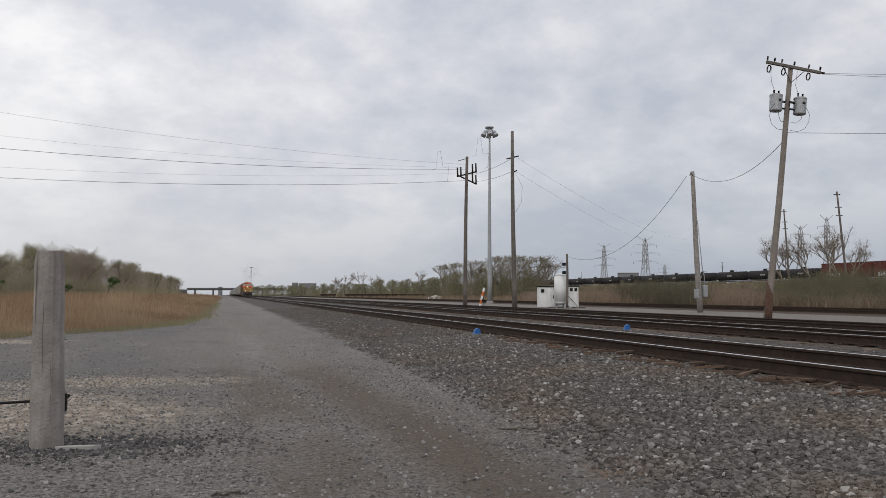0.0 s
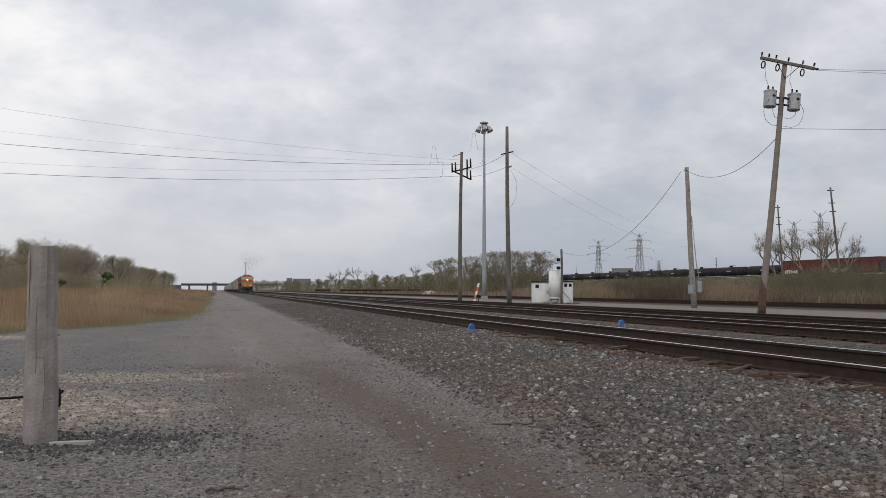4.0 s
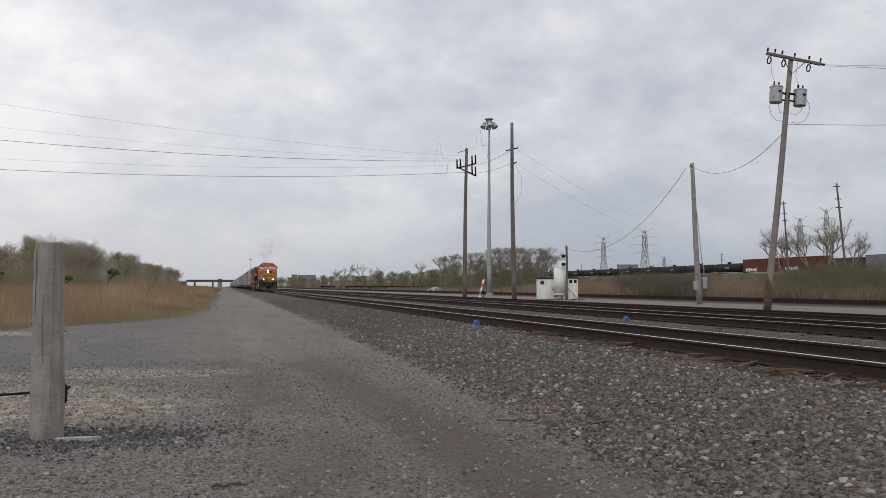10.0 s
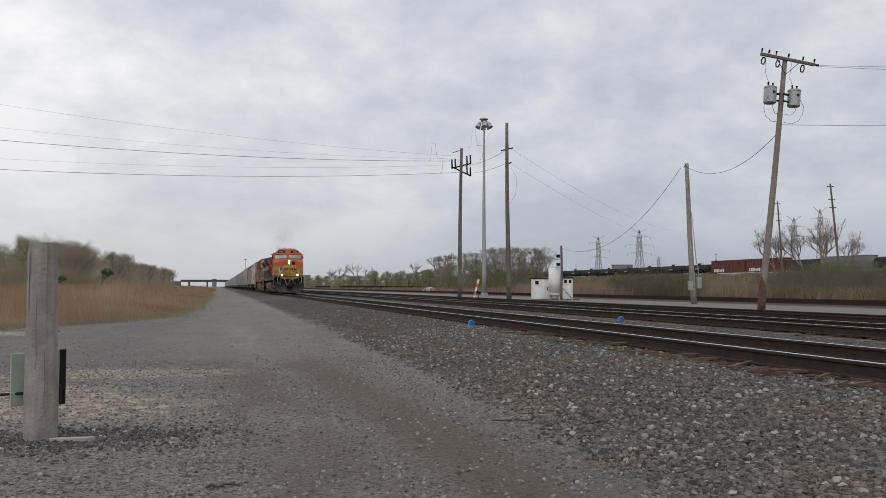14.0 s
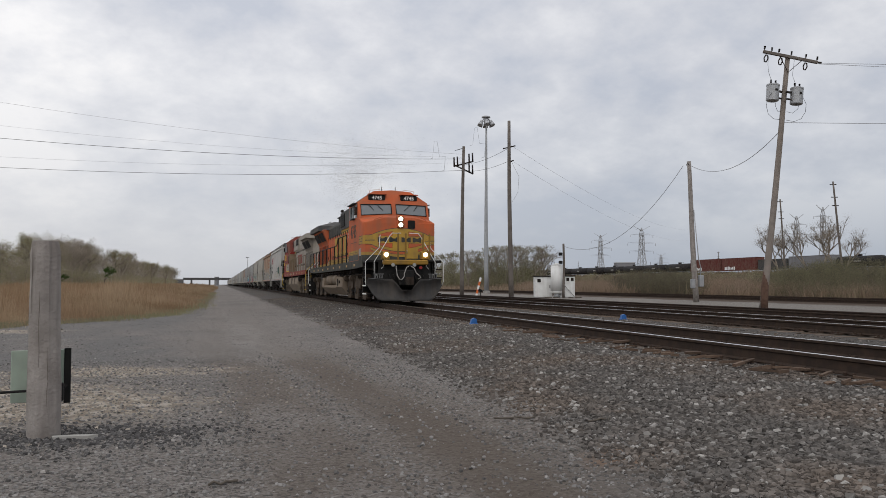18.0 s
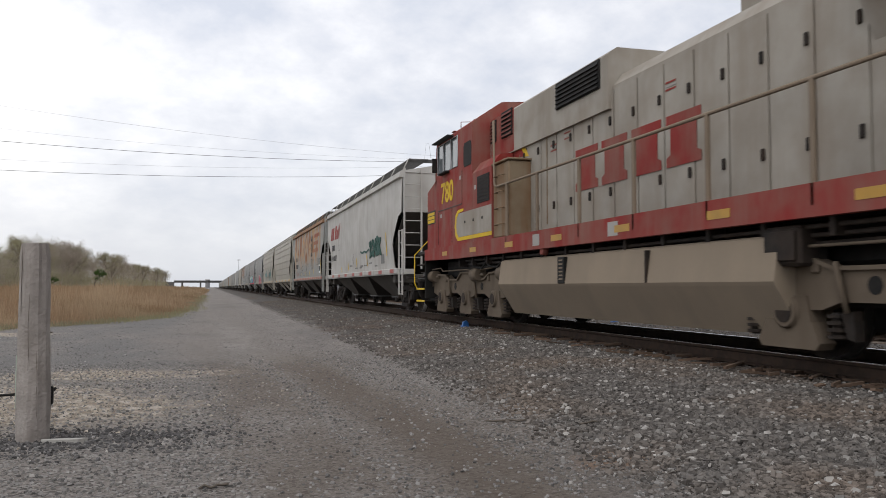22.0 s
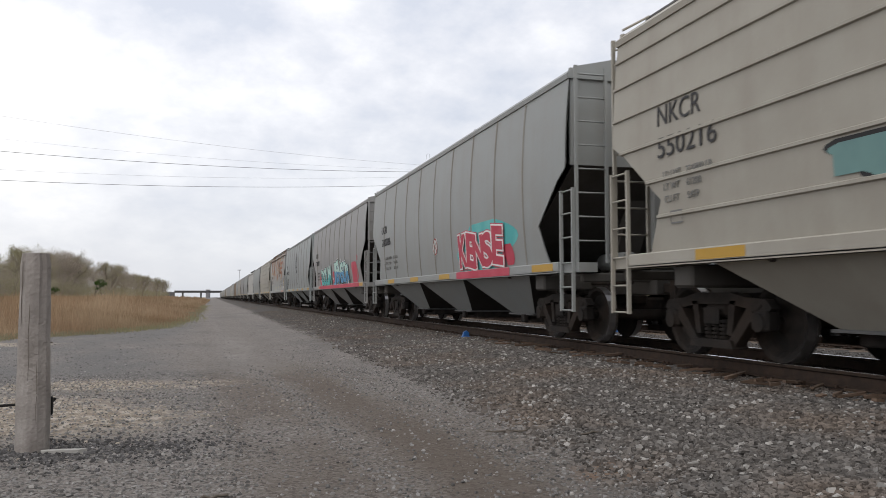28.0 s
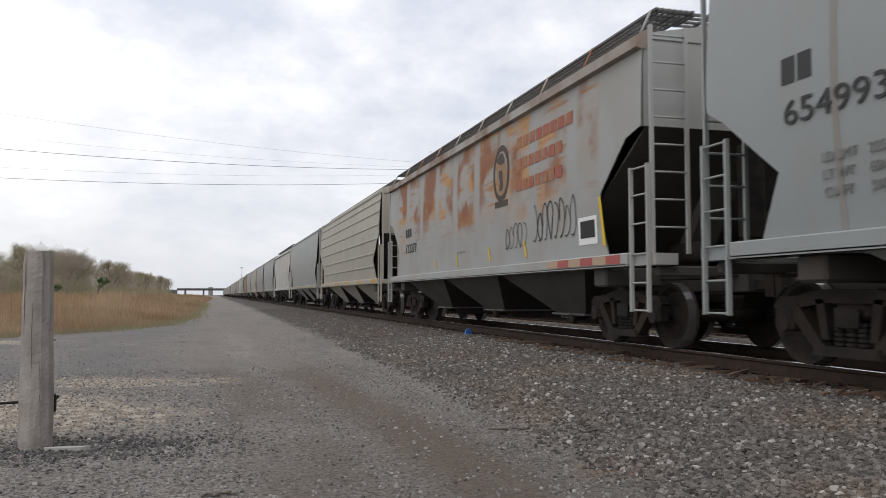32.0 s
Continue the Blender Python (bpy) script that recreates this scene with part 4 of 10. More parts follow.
def loco_truck(parent, y, dust, label):
    """A three-axle engine truck: motors in the middle, a cast frame each side, brake gear on it."""
    c = Shape().box(-1.1, 1.1, -2.4, 2.4, 0.55, 0.9, 0.05).box(-0.7, 0.7, -2.7, 2.7, 0.3, 1.2, 0.05)
    tr = part("truck", c, BLACK, parent, label, at=Matrix.Translation((0, y, 0)))
    top = [(-2.85, 0.74), (-2.80, 0.98), (-2.35, 1.07), (-1.70, 1.05), (-1.35, 0.93), (-0.65, 0.93), (-0.35, 1.09)]
    under = [(2.85, 0.60), (2.45, 0.52), (1.55, 0.52), (1.30, 0.60), (0.70, 0.60), (0.45, 0.52)]
    outline = top + [(-y_, z_) for y_, z_ in reversed(top)] + under + [(-y_, z_) for y_, z_ in reversed(under)]
    for sx in (-1, 1):
        x0, x1 = sx * 1.12, sx * 1.26
        fr = part("side_frame", Shape().prism(outline, "x", x0, x1), dust, tr)
        part("frame_flange", Shape().prism([(y_, z_ - 0.03) for y_, z_ in top] + [(-y_, z_ - 0.03) for y_, z_ in reversed(top)] + [(-y_, z_ + 0.012) for y_, z_ in top] + [(y_, z_ + 0.012) for y_, z_ in reversed(top)], "x", x1 - sx * 0.01, x1 + sx * 0.045), dust, fr)
        for k in (-2.0, 0, 2.0):
            ped = part("pedestal", Shape().prism([(k - 0.27, 0.66), (k - 0.33, 0.40), (k - 0.45, 0.20), (k - 0.40, 0.13), (k + 0.40, 0.13), (k + 0.45, 0.20), (k + 0.33, 0.40), (k + 0.27, 0.66)], "x", x0 - sx * 0.02, x1 + sx * 0.03), dust, tr)
            part("axle_box", Shape().cyl((x0, k, 0.50), (x1 + sx * 0.06, k, 0.50), 0.175, 18).cyl((x1 + sx * 0.06, k, 0.50), (x1 + sx * 0.075, k, 0.50), 0.175, 18, 0.15), dust, ped)
            part("axle_cap", Shape().cyl((x1 + sx * 0.07, k, 0.50), (x1 + sx * 0.085, k, 0.50), 0.115, 16), GRIME, ped, "dark round axle cap")
        for k in (-1.0, 1.0):
            # solid black disc painted as the shaded inside of a lightening hole
            part("lightening_hole", Shape().cyl((x1 - sx * 0.005, k + 0.12, 0.76), (x1 + sx * 0.006, k + 0.12, 0.76), 0.085, 14), BLACK, fr)
            part("brake_shoe", Shape().prism([(k - 0.30, 0.50), (k - 0.24, 0.26), (k - 0.14, 0.24), (k - 0.16, 0.52)], "x", x0 + sx * 0.02, x1 - sx * 0.01), GRIME, fr)
            part("brake_lever", Shape().tube([(sx * 1.31, k - 0.30, 0.98), (sx * 1.31, k - 0.24, 0.74), (sx * 1.28, k - 0.20, 0.50)], 0.03, 6), dust, fr)
        for k, ln in ((-2.72, 0.55), (0.95, 0.45), (2.72, 0.55)):
            part("brake_cylinder", Shape().cyl((sx * 1.30, k - ln / 2, 1.02), (sx * 1.30, k + ln / 2, 1.02), 0.145, 16).cyl((sx * 1.30, k - ln / 2 - 0.06, 1.02), (sx * 1.30, k - ln / 2, 1.02), 0.10, 12).cyl((sx * 1.30, k + ln / 2, 1.02), (sx * 1.30, k + ln / 2 + 0.22, 1.0), 0.035, 8), dust, tr)
        part("brake_pipe", Shape().tube([(sx * 1.32, -2.8, 1.20), (sx * 1.34, -1.9, 1.22), (sx * 1.34, -1.7, 1.14), (sx * 1.34, 0.2, 1.14), (sx * 1.32, 0.7, 1.10), (sx * 1.32, 2.8, 1.18)], 0.018, 6), dust, tr)
        for k in (-1.6, 0.45, 1.6):
            part("brake_hanger", Shape().box(sx * 1.24, sx * 1.30, k - 0.05, k + 0.05, 0.88, 1.0, 0.015), dust, tr)
    return tr


LOCO_L = 23.0


PLOUGH_STEEL = matter("plough_steel", (0.052, 0.050, 0.049), 0.75, spec=0.2, grain=((0.035, 0.032, 0.03), 3, 0.6), streak=((0.10, 0.085, 0.072), 3, 0.5), bump=0.1)


TAN_TANK = paint("tan_dusty_tank", (0.25, 0.205, 0.155), 0.35, rough=0.85)


def locomotive(label, name, pal, number, near, reservoirs, spin, lit, letters):
    """pal: colours by place; near: the side (-1 or 1) that carries the writing towards the road."""
    lo = thing(name, label, "locomotive")
    L = LOCO_L
    # frame, walkway and underframe
    part("underframe", Shape().box(-1.0, 1.0, 2.2, 20.2, 0.95, 1.42, 0.05).box(-0.3, 0.3, 0.6, 22.4, 0.7, 1.3, 0.03), BLACK, lo)
    for sx in (-1, 1):
        k = Shape().prism([(1.9, 1.72), (21.5, 1.72), (21.5, 1.46), (19.2, 1.40), (4.4, 1.40), (1.9, 1.44)], "x", sx * 1.42, sx * 1.53)
        part("side_sill", k, pal["sill"], lo)
        pipes = Shape()
        for j, z in enumerate((1.34, 1.26, 1.18)):
            pipes.tube([(sx * (1.36 - j * 0.06), 5.0, z), (sx * (1.36 - j * 0.06), 12, z - 0.03), (sx * (1.36 - j * 0.06), 19.5, z)], 0.026, 6)
        for j in range(16):
            y = 4.6 + j * 0.98
            pipes.box(sx * 1.2, sx * 1.42, y, y + 0.07, 1.22, 1.42)
        part("sill_piping", pipes, GRIME, lo)
        cable = Shape()
        for j in range(5):
            y = 5.4 + j * 1.0 if sx == near else 6.0 + j
            cable.tube([(sx * 1.38, y, 1.36), (sx * 1.40, y + 0.3, 1.18), (sx * 1.38, y + 0.75, 1.14), (sx * 1.3, y + 1.0, 1.34)], 0.02, 5)
        part("cables", cable, BLACK, lo)
    part("walkway", Shape().box(-1.5, 1.5, 1.95, 21.45, 1.66, 1.715), GRIME, lo)
    # long hood: tapered top corners, doors
    hx = 0.98
    hood = [(-hx, 1.72), (-hx, 3.86), (-hx + 0.16, 4.06), (-0.35, 4.16), (0.35, 4.16), (hx - 0.16, 4.06), (hx, 3.86), (hx, 1.72)]
    body = Shape()
    zs_band = pal["bands"]
    # the sides are built in level bands of colour, sharing edges
    for sx in (-1, 1):
        for z0, z1, col in zs_band:
            body.add([(sx * hx, 5.6, z0), (sx * hx, 21.1, z0), (sx * hx, 21.1, z1), (sx * hx, 5.6, z1)], [(0, 1, 2, 3)], col)
        body.add([(sx * hx, 5.6, 3.86), (sx * hx, 21.1, 3.86), (sx * (hx - 0.16), 21.1, 4.06), (sx * (hx - 0.16), 5.6, 4.06), (sx * 0.35, 21.1, 4.16), (sx * 0.35, 5.6, 4.16)], [(0, 1, 2, 3), (3, 2, 4, 5)], pal["top_i"])
    body.add([(-0.35, 5.6, 4.16), (0.35, 5.6, 4.16), (0.35, 21.1, 4.16), (-0.35, 21.1, 4.16)], [(0, 1, 2, 3)], pal["top_i"])
    body.add([(x, 21.1, z) for x, z in hood], [tuple(range(8))], pal["end_i"])
    body.add([(x, 5.6, z) for x, z in hood], [tuple(range(8))], pal["end_i"])
    end = [(-hx, 21.103), (hx, 21.103), (hx, 21.16), (0.70, 21.60), (-0.70, 21.60), (-hx, 21.16)]
    he = Shape()
    for z0, z1, col in [(a_, b_, c_ if a_ > 1.9 else pal["end_i"]) for a_, b_, c_ in zs_band[:-1]] + [(zs_band[-1][0], 4.30, zs_band[-1][2])]:
        n_ = len(end)
        he.add([(x, y, z0) for x, y in end] + [(x, y, z1) for x, y in end], [(q, (q + 1) % n_, n_ + (q + 1) % n_, n_ + q) for q in range(n_)], col)
    he.add([(x, y, 4.30) for x, y in end], [tuple(range(6))], pal["top_i"])
    part("hood_end", he.mesh("hood_end", pal["mats"], True, True), None, lo)
    part("long_hood", body.mesh("long_hood", pal["mats"], True, True), None, lo)
    # hood doors: thin raised panels with handles
    for sx in (-1, 1):
        for j in range(13):
            y = 7.1 + j * 0.72
            if y > 16.2:
                break
            d = Shape()
            for z0, z1, col in zs_band:
                a, b = max(z0, 1.80), min(z1, 3.80)
                if b > a:
                    d.box(sx * (hx + 0.002), sx * (hx + 0.022), y + 0.02, y + 0.70, a, b, 0.0, col)
            dr = part("hood_door", d, pal["mats"], lo)
            k = Shape()
            for z in (2.15, 3.25):
                k.box(sx * (hx + 0.02), sx * (hx + 0.05), y + 0.58, y + 0.64, z, z + 0.14, 0.01)
            part("latch", k, GRIME, dr)
        for y, z0, z1, w in [(16.75, 1.95, 3.0, 0.36), (17.35, 1.95, 3.0, 0.36), (18.0, 1.95, 3.0, 0.36), (18.6, 1.95, 3.0, 0.36), (19.3, 1.95, 3.0, 0.36), (19.9, 1.95, 3.0, 0.36), (20.55, 1.95, 3.0, 0.36)]:
            gr = part("hood_grille", Shape().box(sx * (hx + 0.004), sx * (hx + 0.024), y, y + w, z0, z1, 0.01), BLACK, lo, "dark mesh hood screen")
            part("screen_frame", Shape().tube([(sx * (hx + 0.024), y, z0), (sx * (hx + 0.024), y + w, z0), (sx * (hx + 0.024), y + w, z1), (sx * (hx + 0.024), y, z1), (sx * (hx + 0.024), y, z0)], 0.016, 4), pal["mats"][zs_band[-2][2] if len(zs_band) > 1 else 0], gr)
        # screens under the radiator wings
        k = Shape()
        k.prism([(sx * hx, 3.05), (sx * (hx + 0.36), 3.82), (sx * (hx + 0.36), 3.88), (sx * hx, 3.88)], "y", 16.5, 21.1)
        part("radiator_flare", k, pal["flare"], lo)
        for y0, y1 in ((16.9, 18.85), (19.0, 20.95)):
            k = Shape()
            y0, y1 = y0 + 0.08, y1 - 0.08
            k.add([(sx * (hx + 0.118), y0, 3.27), (sx * (hx + 0.118), y1, 3.27), (sx * (hx + 0.345), y1, 3.74), (sx * (hx + 0.345), y0, 3.74)], [(0, 1, 2, 3)])
            k.add([(sx * (hx + 0.138), y0, 3.26), (sx * (hx + 0.138), y1, 3.26), (sx * (hx + 0.365), y1, 3.73), (sx * (hx + 0.365), y0, 3.73)], [(0, 1, 2, 3)])
            part("radiator_screen", k, BLACK, lo, "black radiator intake screen")
    # radiator wings
    k = Shape()
    k.prism([(-1.52, 3.86), (-1.52, 4.14), (-0.6, 4.38), (0.6, 4.38), (1.52, 4.14), (1.52, 3.86), (1.25, 3.84), (-1.25, 3.84)], "y", 17.2, 21.56)
    k.add([(-1.52, 17.2, 3.86), (-1.52, 17.2, 4.14), (-0.6, 17.2, 4.38), (0.6, 17.2, 4.38), (1.52, 17.2, 4.14), (1.52, 17.2, 3.86), (-0.9, 16.1, 3.84), (-0.8, 16.1, 4.06), (-0.4, 16.1, 4.16), (0.4, 16.1, 4.16), (0.8, 16.1, 4.06), (0.9, 16.1, 3.84)],
          [(0, 1, 7, 6), (1, 2, 8, 7), (2, 3, 9, 8), (3, 4, 10, 9), (4, 5, 11, 10), (0, 6, 11, 5)])
    wing = part("radiator_housing", k, pal["wing"], lo, "overhanging radiator cab roof")
    part("roof_rail", Shape().tube([(-0.6, 18.6, 4.36), (-0.6, 18.6, 4.5), (-0.6, 19.6, 4.5), (-0.6, 19.6, 4.36)], 0.02, 6), pal["wing"], wing)
    # exhaust, equipment cab behind the driver
    k = Shape().box(-0.55, 0.55, 13.9, 15.7, 4.10, 4.48, 0.04)
    k.box(-0.62, 0.62, 13.85, 15.75, 4.46, 4.52, 0.02)
    part("exhaust_housing", k, pal["stack"], lo)
    k = Shape()
    k.prism([(-1.06, 3.5), (-1.06, 4.36), (-0.9, 4.48), (0.9, 4.48), (1.06, 4.36), (1.06, 3.5)], "y", 5.7, 11.35)
    eq = part("equipment_cab", k, pal["upper"], lo)
    for sx in (-1, 1):
        for y0, y1, z0, z1 in pal["intakes"]:
            fr = part("air_intake", Shape().box(sx * 1.058, sx * 1.085, y0, y1, z0, z1, 0.02), BLACK, eq, "dark air intake grille")
            for j in range(6):
                z = z0 + 0.06 + (z1 - z0 - 0.12) * j / 5
                part("louvre", Shape().prism([(sx * 1.083, z - 0.035), (sx * 1.115, z - 0.04), (sx * 1.083, z + 0.02)], "y", y0 + 0.04, y1 - 0.04), pal["louvre"] if y0 < 8 else BLACK, fr)
        if lit:
            part("horn", Shape().cyl((sx * 0.95, 11.2, 4.5), (sx * 0.95, 11.5, 4.5), 0.05, 8, 0.09), GRIME, eq)
    # cab and wide nose
    cw = 1.49
    k = Shape()
    prof = [(1.75, 1.72), (1.75, 3.22), (2.95, 3.48), (3.35, 4.42), (3.55, 4.52), (5.6, 4.52), (5.6, 1.72)]
    roof_x = 1.05
    # walls of the cab: lower box, leaning windscreen, roof with sloping flanks
    fa, fb, zt, cr, wins = pal["front"], pal["front_top"], pal["wall_top"], pal["cab_rear"], pal["windows"]
    w0, w1, wz = wins[0][0] - 0.04, wins[-1][1] + 0.03, zt - 0.10
    rz = zt + 0.48
    for sx in (-1, 1):
        k.add([(sx * cw, fa, 1.72), (sx * cw, cr, 1.72), (sx * cw, cr, 3.45), (sx * cw, fa, 3.45)], [(0, 1, 2, 3)], pal["cab_i"])
        k.add([(sx * cw, fa, 3.45), (sx * cw, w0, 3.45), (sx * cw, w0, zt), (sx * cw, fb, zt)], [(0, 1, 2, 3)], pal["cab_i"])
        k.add([(sx * cw, w0, 3.45), (sx * cw, cr, 3.45), (sx * cw, cr, 3.54), (sx * cw, w0, 3.54)], [(0, 1, 2, 3)], pal["cab_i"])
        k.add([(sx * cw, w1, 3.54), (sx * cw, cr, 3.54), (sx * cw, cr, zt), (sx * cw, w1, zt)], [(0, 1, 2, 3)], pal["cab_i"])
        k.add([(sx * cw, w0, wz), (sx * cw, w1, wz), (sx * cw, w1, zt), (sx * cw, w0, zt)], [(0, 1, 2, 3)], pal["cab_i"])
        k.add([(sx * cw, fb, zt), (sx * cw, cr, zt), (sx * 0.80, cr, rz), (sx * 0.80, fb + 0.19, rz)], [(0, 1, 2, 3)], pal["roof_i"])
        k.add([(sx * cw, cr, 1.72), (sx * cw, cr, zt), (sx * 0.80, cr, rz), (0, cr, rz + 0.04), (0, cr, 1.72)], [(0, 1, 2, 3, 4)], pal["cab_i"])
    k.add([(-0.80, fb + 0.19, rz), (0.80, fb + 0.19, rz), (0.80, cr, rz), (-0.80, cr, rz), (0, fb + 0.19, rz + 0.06), (0, cr, rz + 0.06)], [(0, 4, 5, 3), (4, 1, 2, 5)], pal["roof_i"])
    # front wall over the windscreens, carrying the number boards
    gt, yb = zt - 0.12, fb - 0.08
    k.add([(-cw, fb, zt), (-0.80, fb + 0.19, rz), (0, fb + 0.19, rz + 0.06), (0.80, fb + 0.19, rz), (cw, fb, zt), (cw, yb, gt), (0, yb, gt + 0.04), (-cw, yb, gt)], [(0, 1, 2, 6, 7), (2, 3, 4, 5, 6)], pal["cab_i"])
    # frame round the screens
    for sx in (-1, 1):
        k.add([(sx * cw, yb, gt), (sx * 1.38, yb - 0.01, gt), (sx * 1.38, fa + 0.03, 3.60), (sx * cw, fa, 3.45)], [(0, 1, 2, 3)], pal["cab_i"])
        k.add([(0, yb, gt + 0.04), (sx * 0.10, yb, gt + 0.04), (sx * 0.10, fa + 0.04, 3.68), (0, fa + 0.02, 3.62)], [(0, 1, 2, 3)], pal["cab_i"])
        k.add([(sx * cw, fa, 3.45), (sx * 1.38, fa + 0.03, 3.60), (sx * 0.10, fa + 0.04, 3.68), (0, fa + 0.02, 3.62), (0, fa, 3.45)], [(0, 1, 2, 3, 4)], pal["cab_i"])
    cab = part("cab", k, pal["mats"], lo)
    for sx in (-1, 1):
        g = Shape().add([(sx * 1.38, yb + 0.01, gt), (sx * 0.10, yb + 0.02, gt + 0.04), (sx * 0.10, fa + 0.06, 3.68), (sx * 1.38, fa + 0.05, 3.60), (sx * 1.38, yb + 0.03, gt), (sx * 0.10, yb + 0.04, gt + 0.04), (sx * 0.10, fa + 0.08, 3.68), (sx * 1.38, fa + 0.07, 3.60)], [(0, 1, 2, 3), (7, 6, 5, 4), (0, 4, 5, 1), (2, 6, 7, 3)])
        wd = part("windscreen", g, GLASS, cab)
        part("gasket", Shape().tube([(sx * 1.38, yb - 0.02, gt), (sx * 0.10, yb - 0.01, gt + 0.04), (sx * 0.10, fa + 0.03, 3.68), (sx * 1.38, fa + 0.02, 3.60), (sx * 1.38, yb - 0.02, gt)], 0.022, 5), BLACK, wd)
        for x0, x1 in ((1.05, 0.85), (0.72, 0.45)):
            part("wiper", Shape().tube([(sx * x0, yb - 0.05, gt + 0.03), (sx * (x0 * 0.4 + x1 * 0.6), yb - 0.08, gt - 0.14), (sx * x1, yb - 0.11, gt - 0.24)], 0.012, 5), BLACK, wd)
        nb = part("number_board", Shape().box(sx * 0.68 - 0.36, sx * 0.68 + 0.36, fb - 0.02, fb + 0.08, zt + 0.06, zt + 0.32, 0.04), BLACK, cab)
        part("board_number", lettering(number, 0.215, bold=0.004), None, nb, "white road number", at=pose(sx * 0.68, fb - 0.03, zt + 0.115)).data.materials.append(WHITE_RAIL)
        part("eyebrow", Shape().box(sx * 0.68 - 0.40, sx * 0.68 + 0.40, fb - 0.10, fb + 0.10, zt + 0.32, zt + 0.35, 0.01), pal["mats"][pal["cab_i"]], nb)
        for y0, y1 in wins:
            pn = part("side_window", Shape().box(sx * 1.46, sx * 1.475, y0, y1, 3.56, wz - 0.01), GLASS, cab)
            part("window_frame", Shape().tube([(sx * 1.49, y0, 3.55), (sx * 1.49, y1, 3.55), (sx * 1.49, y1, wz), (sx * 1.49, y0, wz), (sx * 1.49, y0, 3.55)], 0.018, 4), GALV, pn)
        part("armrest", Shape().box(sx * 1.49, sx * 1.62, wins[0][0] + 0.4, wins[0][0] + 1.06, 3.48, 3.53, 0.02), BLACK, cab)
        part("sun_shade", Shape().box(sx * 1.47, sx * 1.66, wins[0][0], wins[-1][1] - 0.3, zt - 0.06, zt - 0.03, 0.01), GREY_ROOF, cab)
        part("mirror", Shape().box(sx * 1.50, sx * 1.62, wins[0][0] - 0.10, wins[0][0] - 0.06, 3.62, 3.98, 0.01), GRIME, cab)
        part("roof_antenna", Shape().cyl((sx * 0.3, 4.2, rz), (sx * 0.3, 4.2, rz + 0.29), 0.015, 5).box(sx * 0.3 - 0.12, sx * 0.3 + 0.12, 4.05, 4.35, rz + 0.02, rz + 0.1, 0.02), GRIME, cab)
        part("roof_grab", Shape().tube([(sx * 0.5, fb + 0.3, rz), (sx * 0.5, fb + 0.3, rz + 0.09), (sx * 0.95, fb + 0.3, rz + 0.05), (sx * 0.95, fb + 0.3, rz - 0.12)], 0.012, 5), pal["mats"][pal["cab_i"]], cab)
    # nose: bands of colour, sloping top, bowed front
    nose = Shape()
    nb_ = pal["nose_bands"]
    fy = 1.75
    half = [(-cw, 2.05), (-cw + 0.06, 1.85), (-0.62, fy), (0.62, fy), (cw - 0.06, 1.85), (cw, 2.05)]
    loop = [(-cw, pal["front"] - 0.002)] + half + [(cw, pal["front"] - 0.002)]
    crown = lambda x: 3.22 + 0.34 * (1 - abs(x) / cw)
    for z0, z1, col in nb_:
        pts = [(x, y, z0) for x, y in loop] + [(x, y, min(z1, 3.2) if z1 > 3.2 else z1) for x, y in loop]
        n = len(loop)
        nose.add(pts, [(i, i + 1, n + i + 1, n + i) for i in range(n - 1)], col)
    ring = [(x, y, 3.2) for x, y in loop]
    upper = [(x, y + 0.03, max(3.2, crown(x))) for x, y in loop]
    nose.add(ring + upper, [(i, i + 1, 8 + i + 1, 8 + i) for i in range(7)], pal["nose_top_i"])
    back = [(-cw, 2.97, 3.46), (-0.62, 2.97, 3.62), (0.62, 2.97, 3.62), (cw, 2.97, 3.46)]
    nose.add(upper + back, [(0, 1, 8), (1, 2, 8), (2, 3, 9, 8), (3, 4, 10, 9), (4, 5, 11, 10), (5, 6, 11), (6, 7, 11)], pal["nose_top_i"])
    ns = part("nose", nose.mesh("nose", pal["mats"], True, True), None, lo)
    part("headlight_housing", Shape().box(-0.16, 0.16, fy - 0.07, fy + 0.1, 2.98, 3.52, 0.05), pal["mats"][pal["nose_top_i"]], ns)
    for z in (3.13, 3.37):
        lp = part("headlight", Shape().cyl((0, fy - 0.085, z), (0, fy - 0.05, z), 0.088, 16), LAMP if lit else LENS_OFF, ns, "lit sealed-beam headlight" if lit else "")
        part("bezel", Shape().disc_stack(0, 0, 0, [(0.0, 0.089), (0.02, 0.11), (0.0, 0.125)], 16).moved(Matrix.Translation((0, fy - 0.07, z)) @ Matrix.Rotation(radians(-90), 4, "Z")), GRIME, lp)
    part("nose_window", Shape().prism([(0.30, 3.02), (0.34, 2.98), (0.56, 2.98), (0.60, 3.02), (0.60, 3.28), (0.56, 3.32), (0.34, 3.32), (0.30, 3.28)], "y", fy - 0.03, fy + 0.02), BLACK, ns, "dark rounded door window")
    dr = part("nose_door", Shape().box(0.20, 0.72, fy - 0.022, fy - 0.004, 1.78, 2.20, 0.0, pal["nose_door_i"]), pal["mats"], ns)
    part("door_handle", Shape().cyl((0.26, fy - 0.05, 2.0), (0.26, fy - 0.05, 2.12), 0.015, 6), GALV, dr)
    for sx in (-1, 1):
        part("grab_iron", Shape().tube([(sx * 0.75, fy + 0.02, 3.42), (sx * 0.75, fy - 0.08, 3.44), (sx * 1.05, fy - 0.04, 3.34), (sx * 1.05, fy + 0.03, 3.32)], 0.014, 5), pal["mats"][pal["nose_top_i"]], ns)
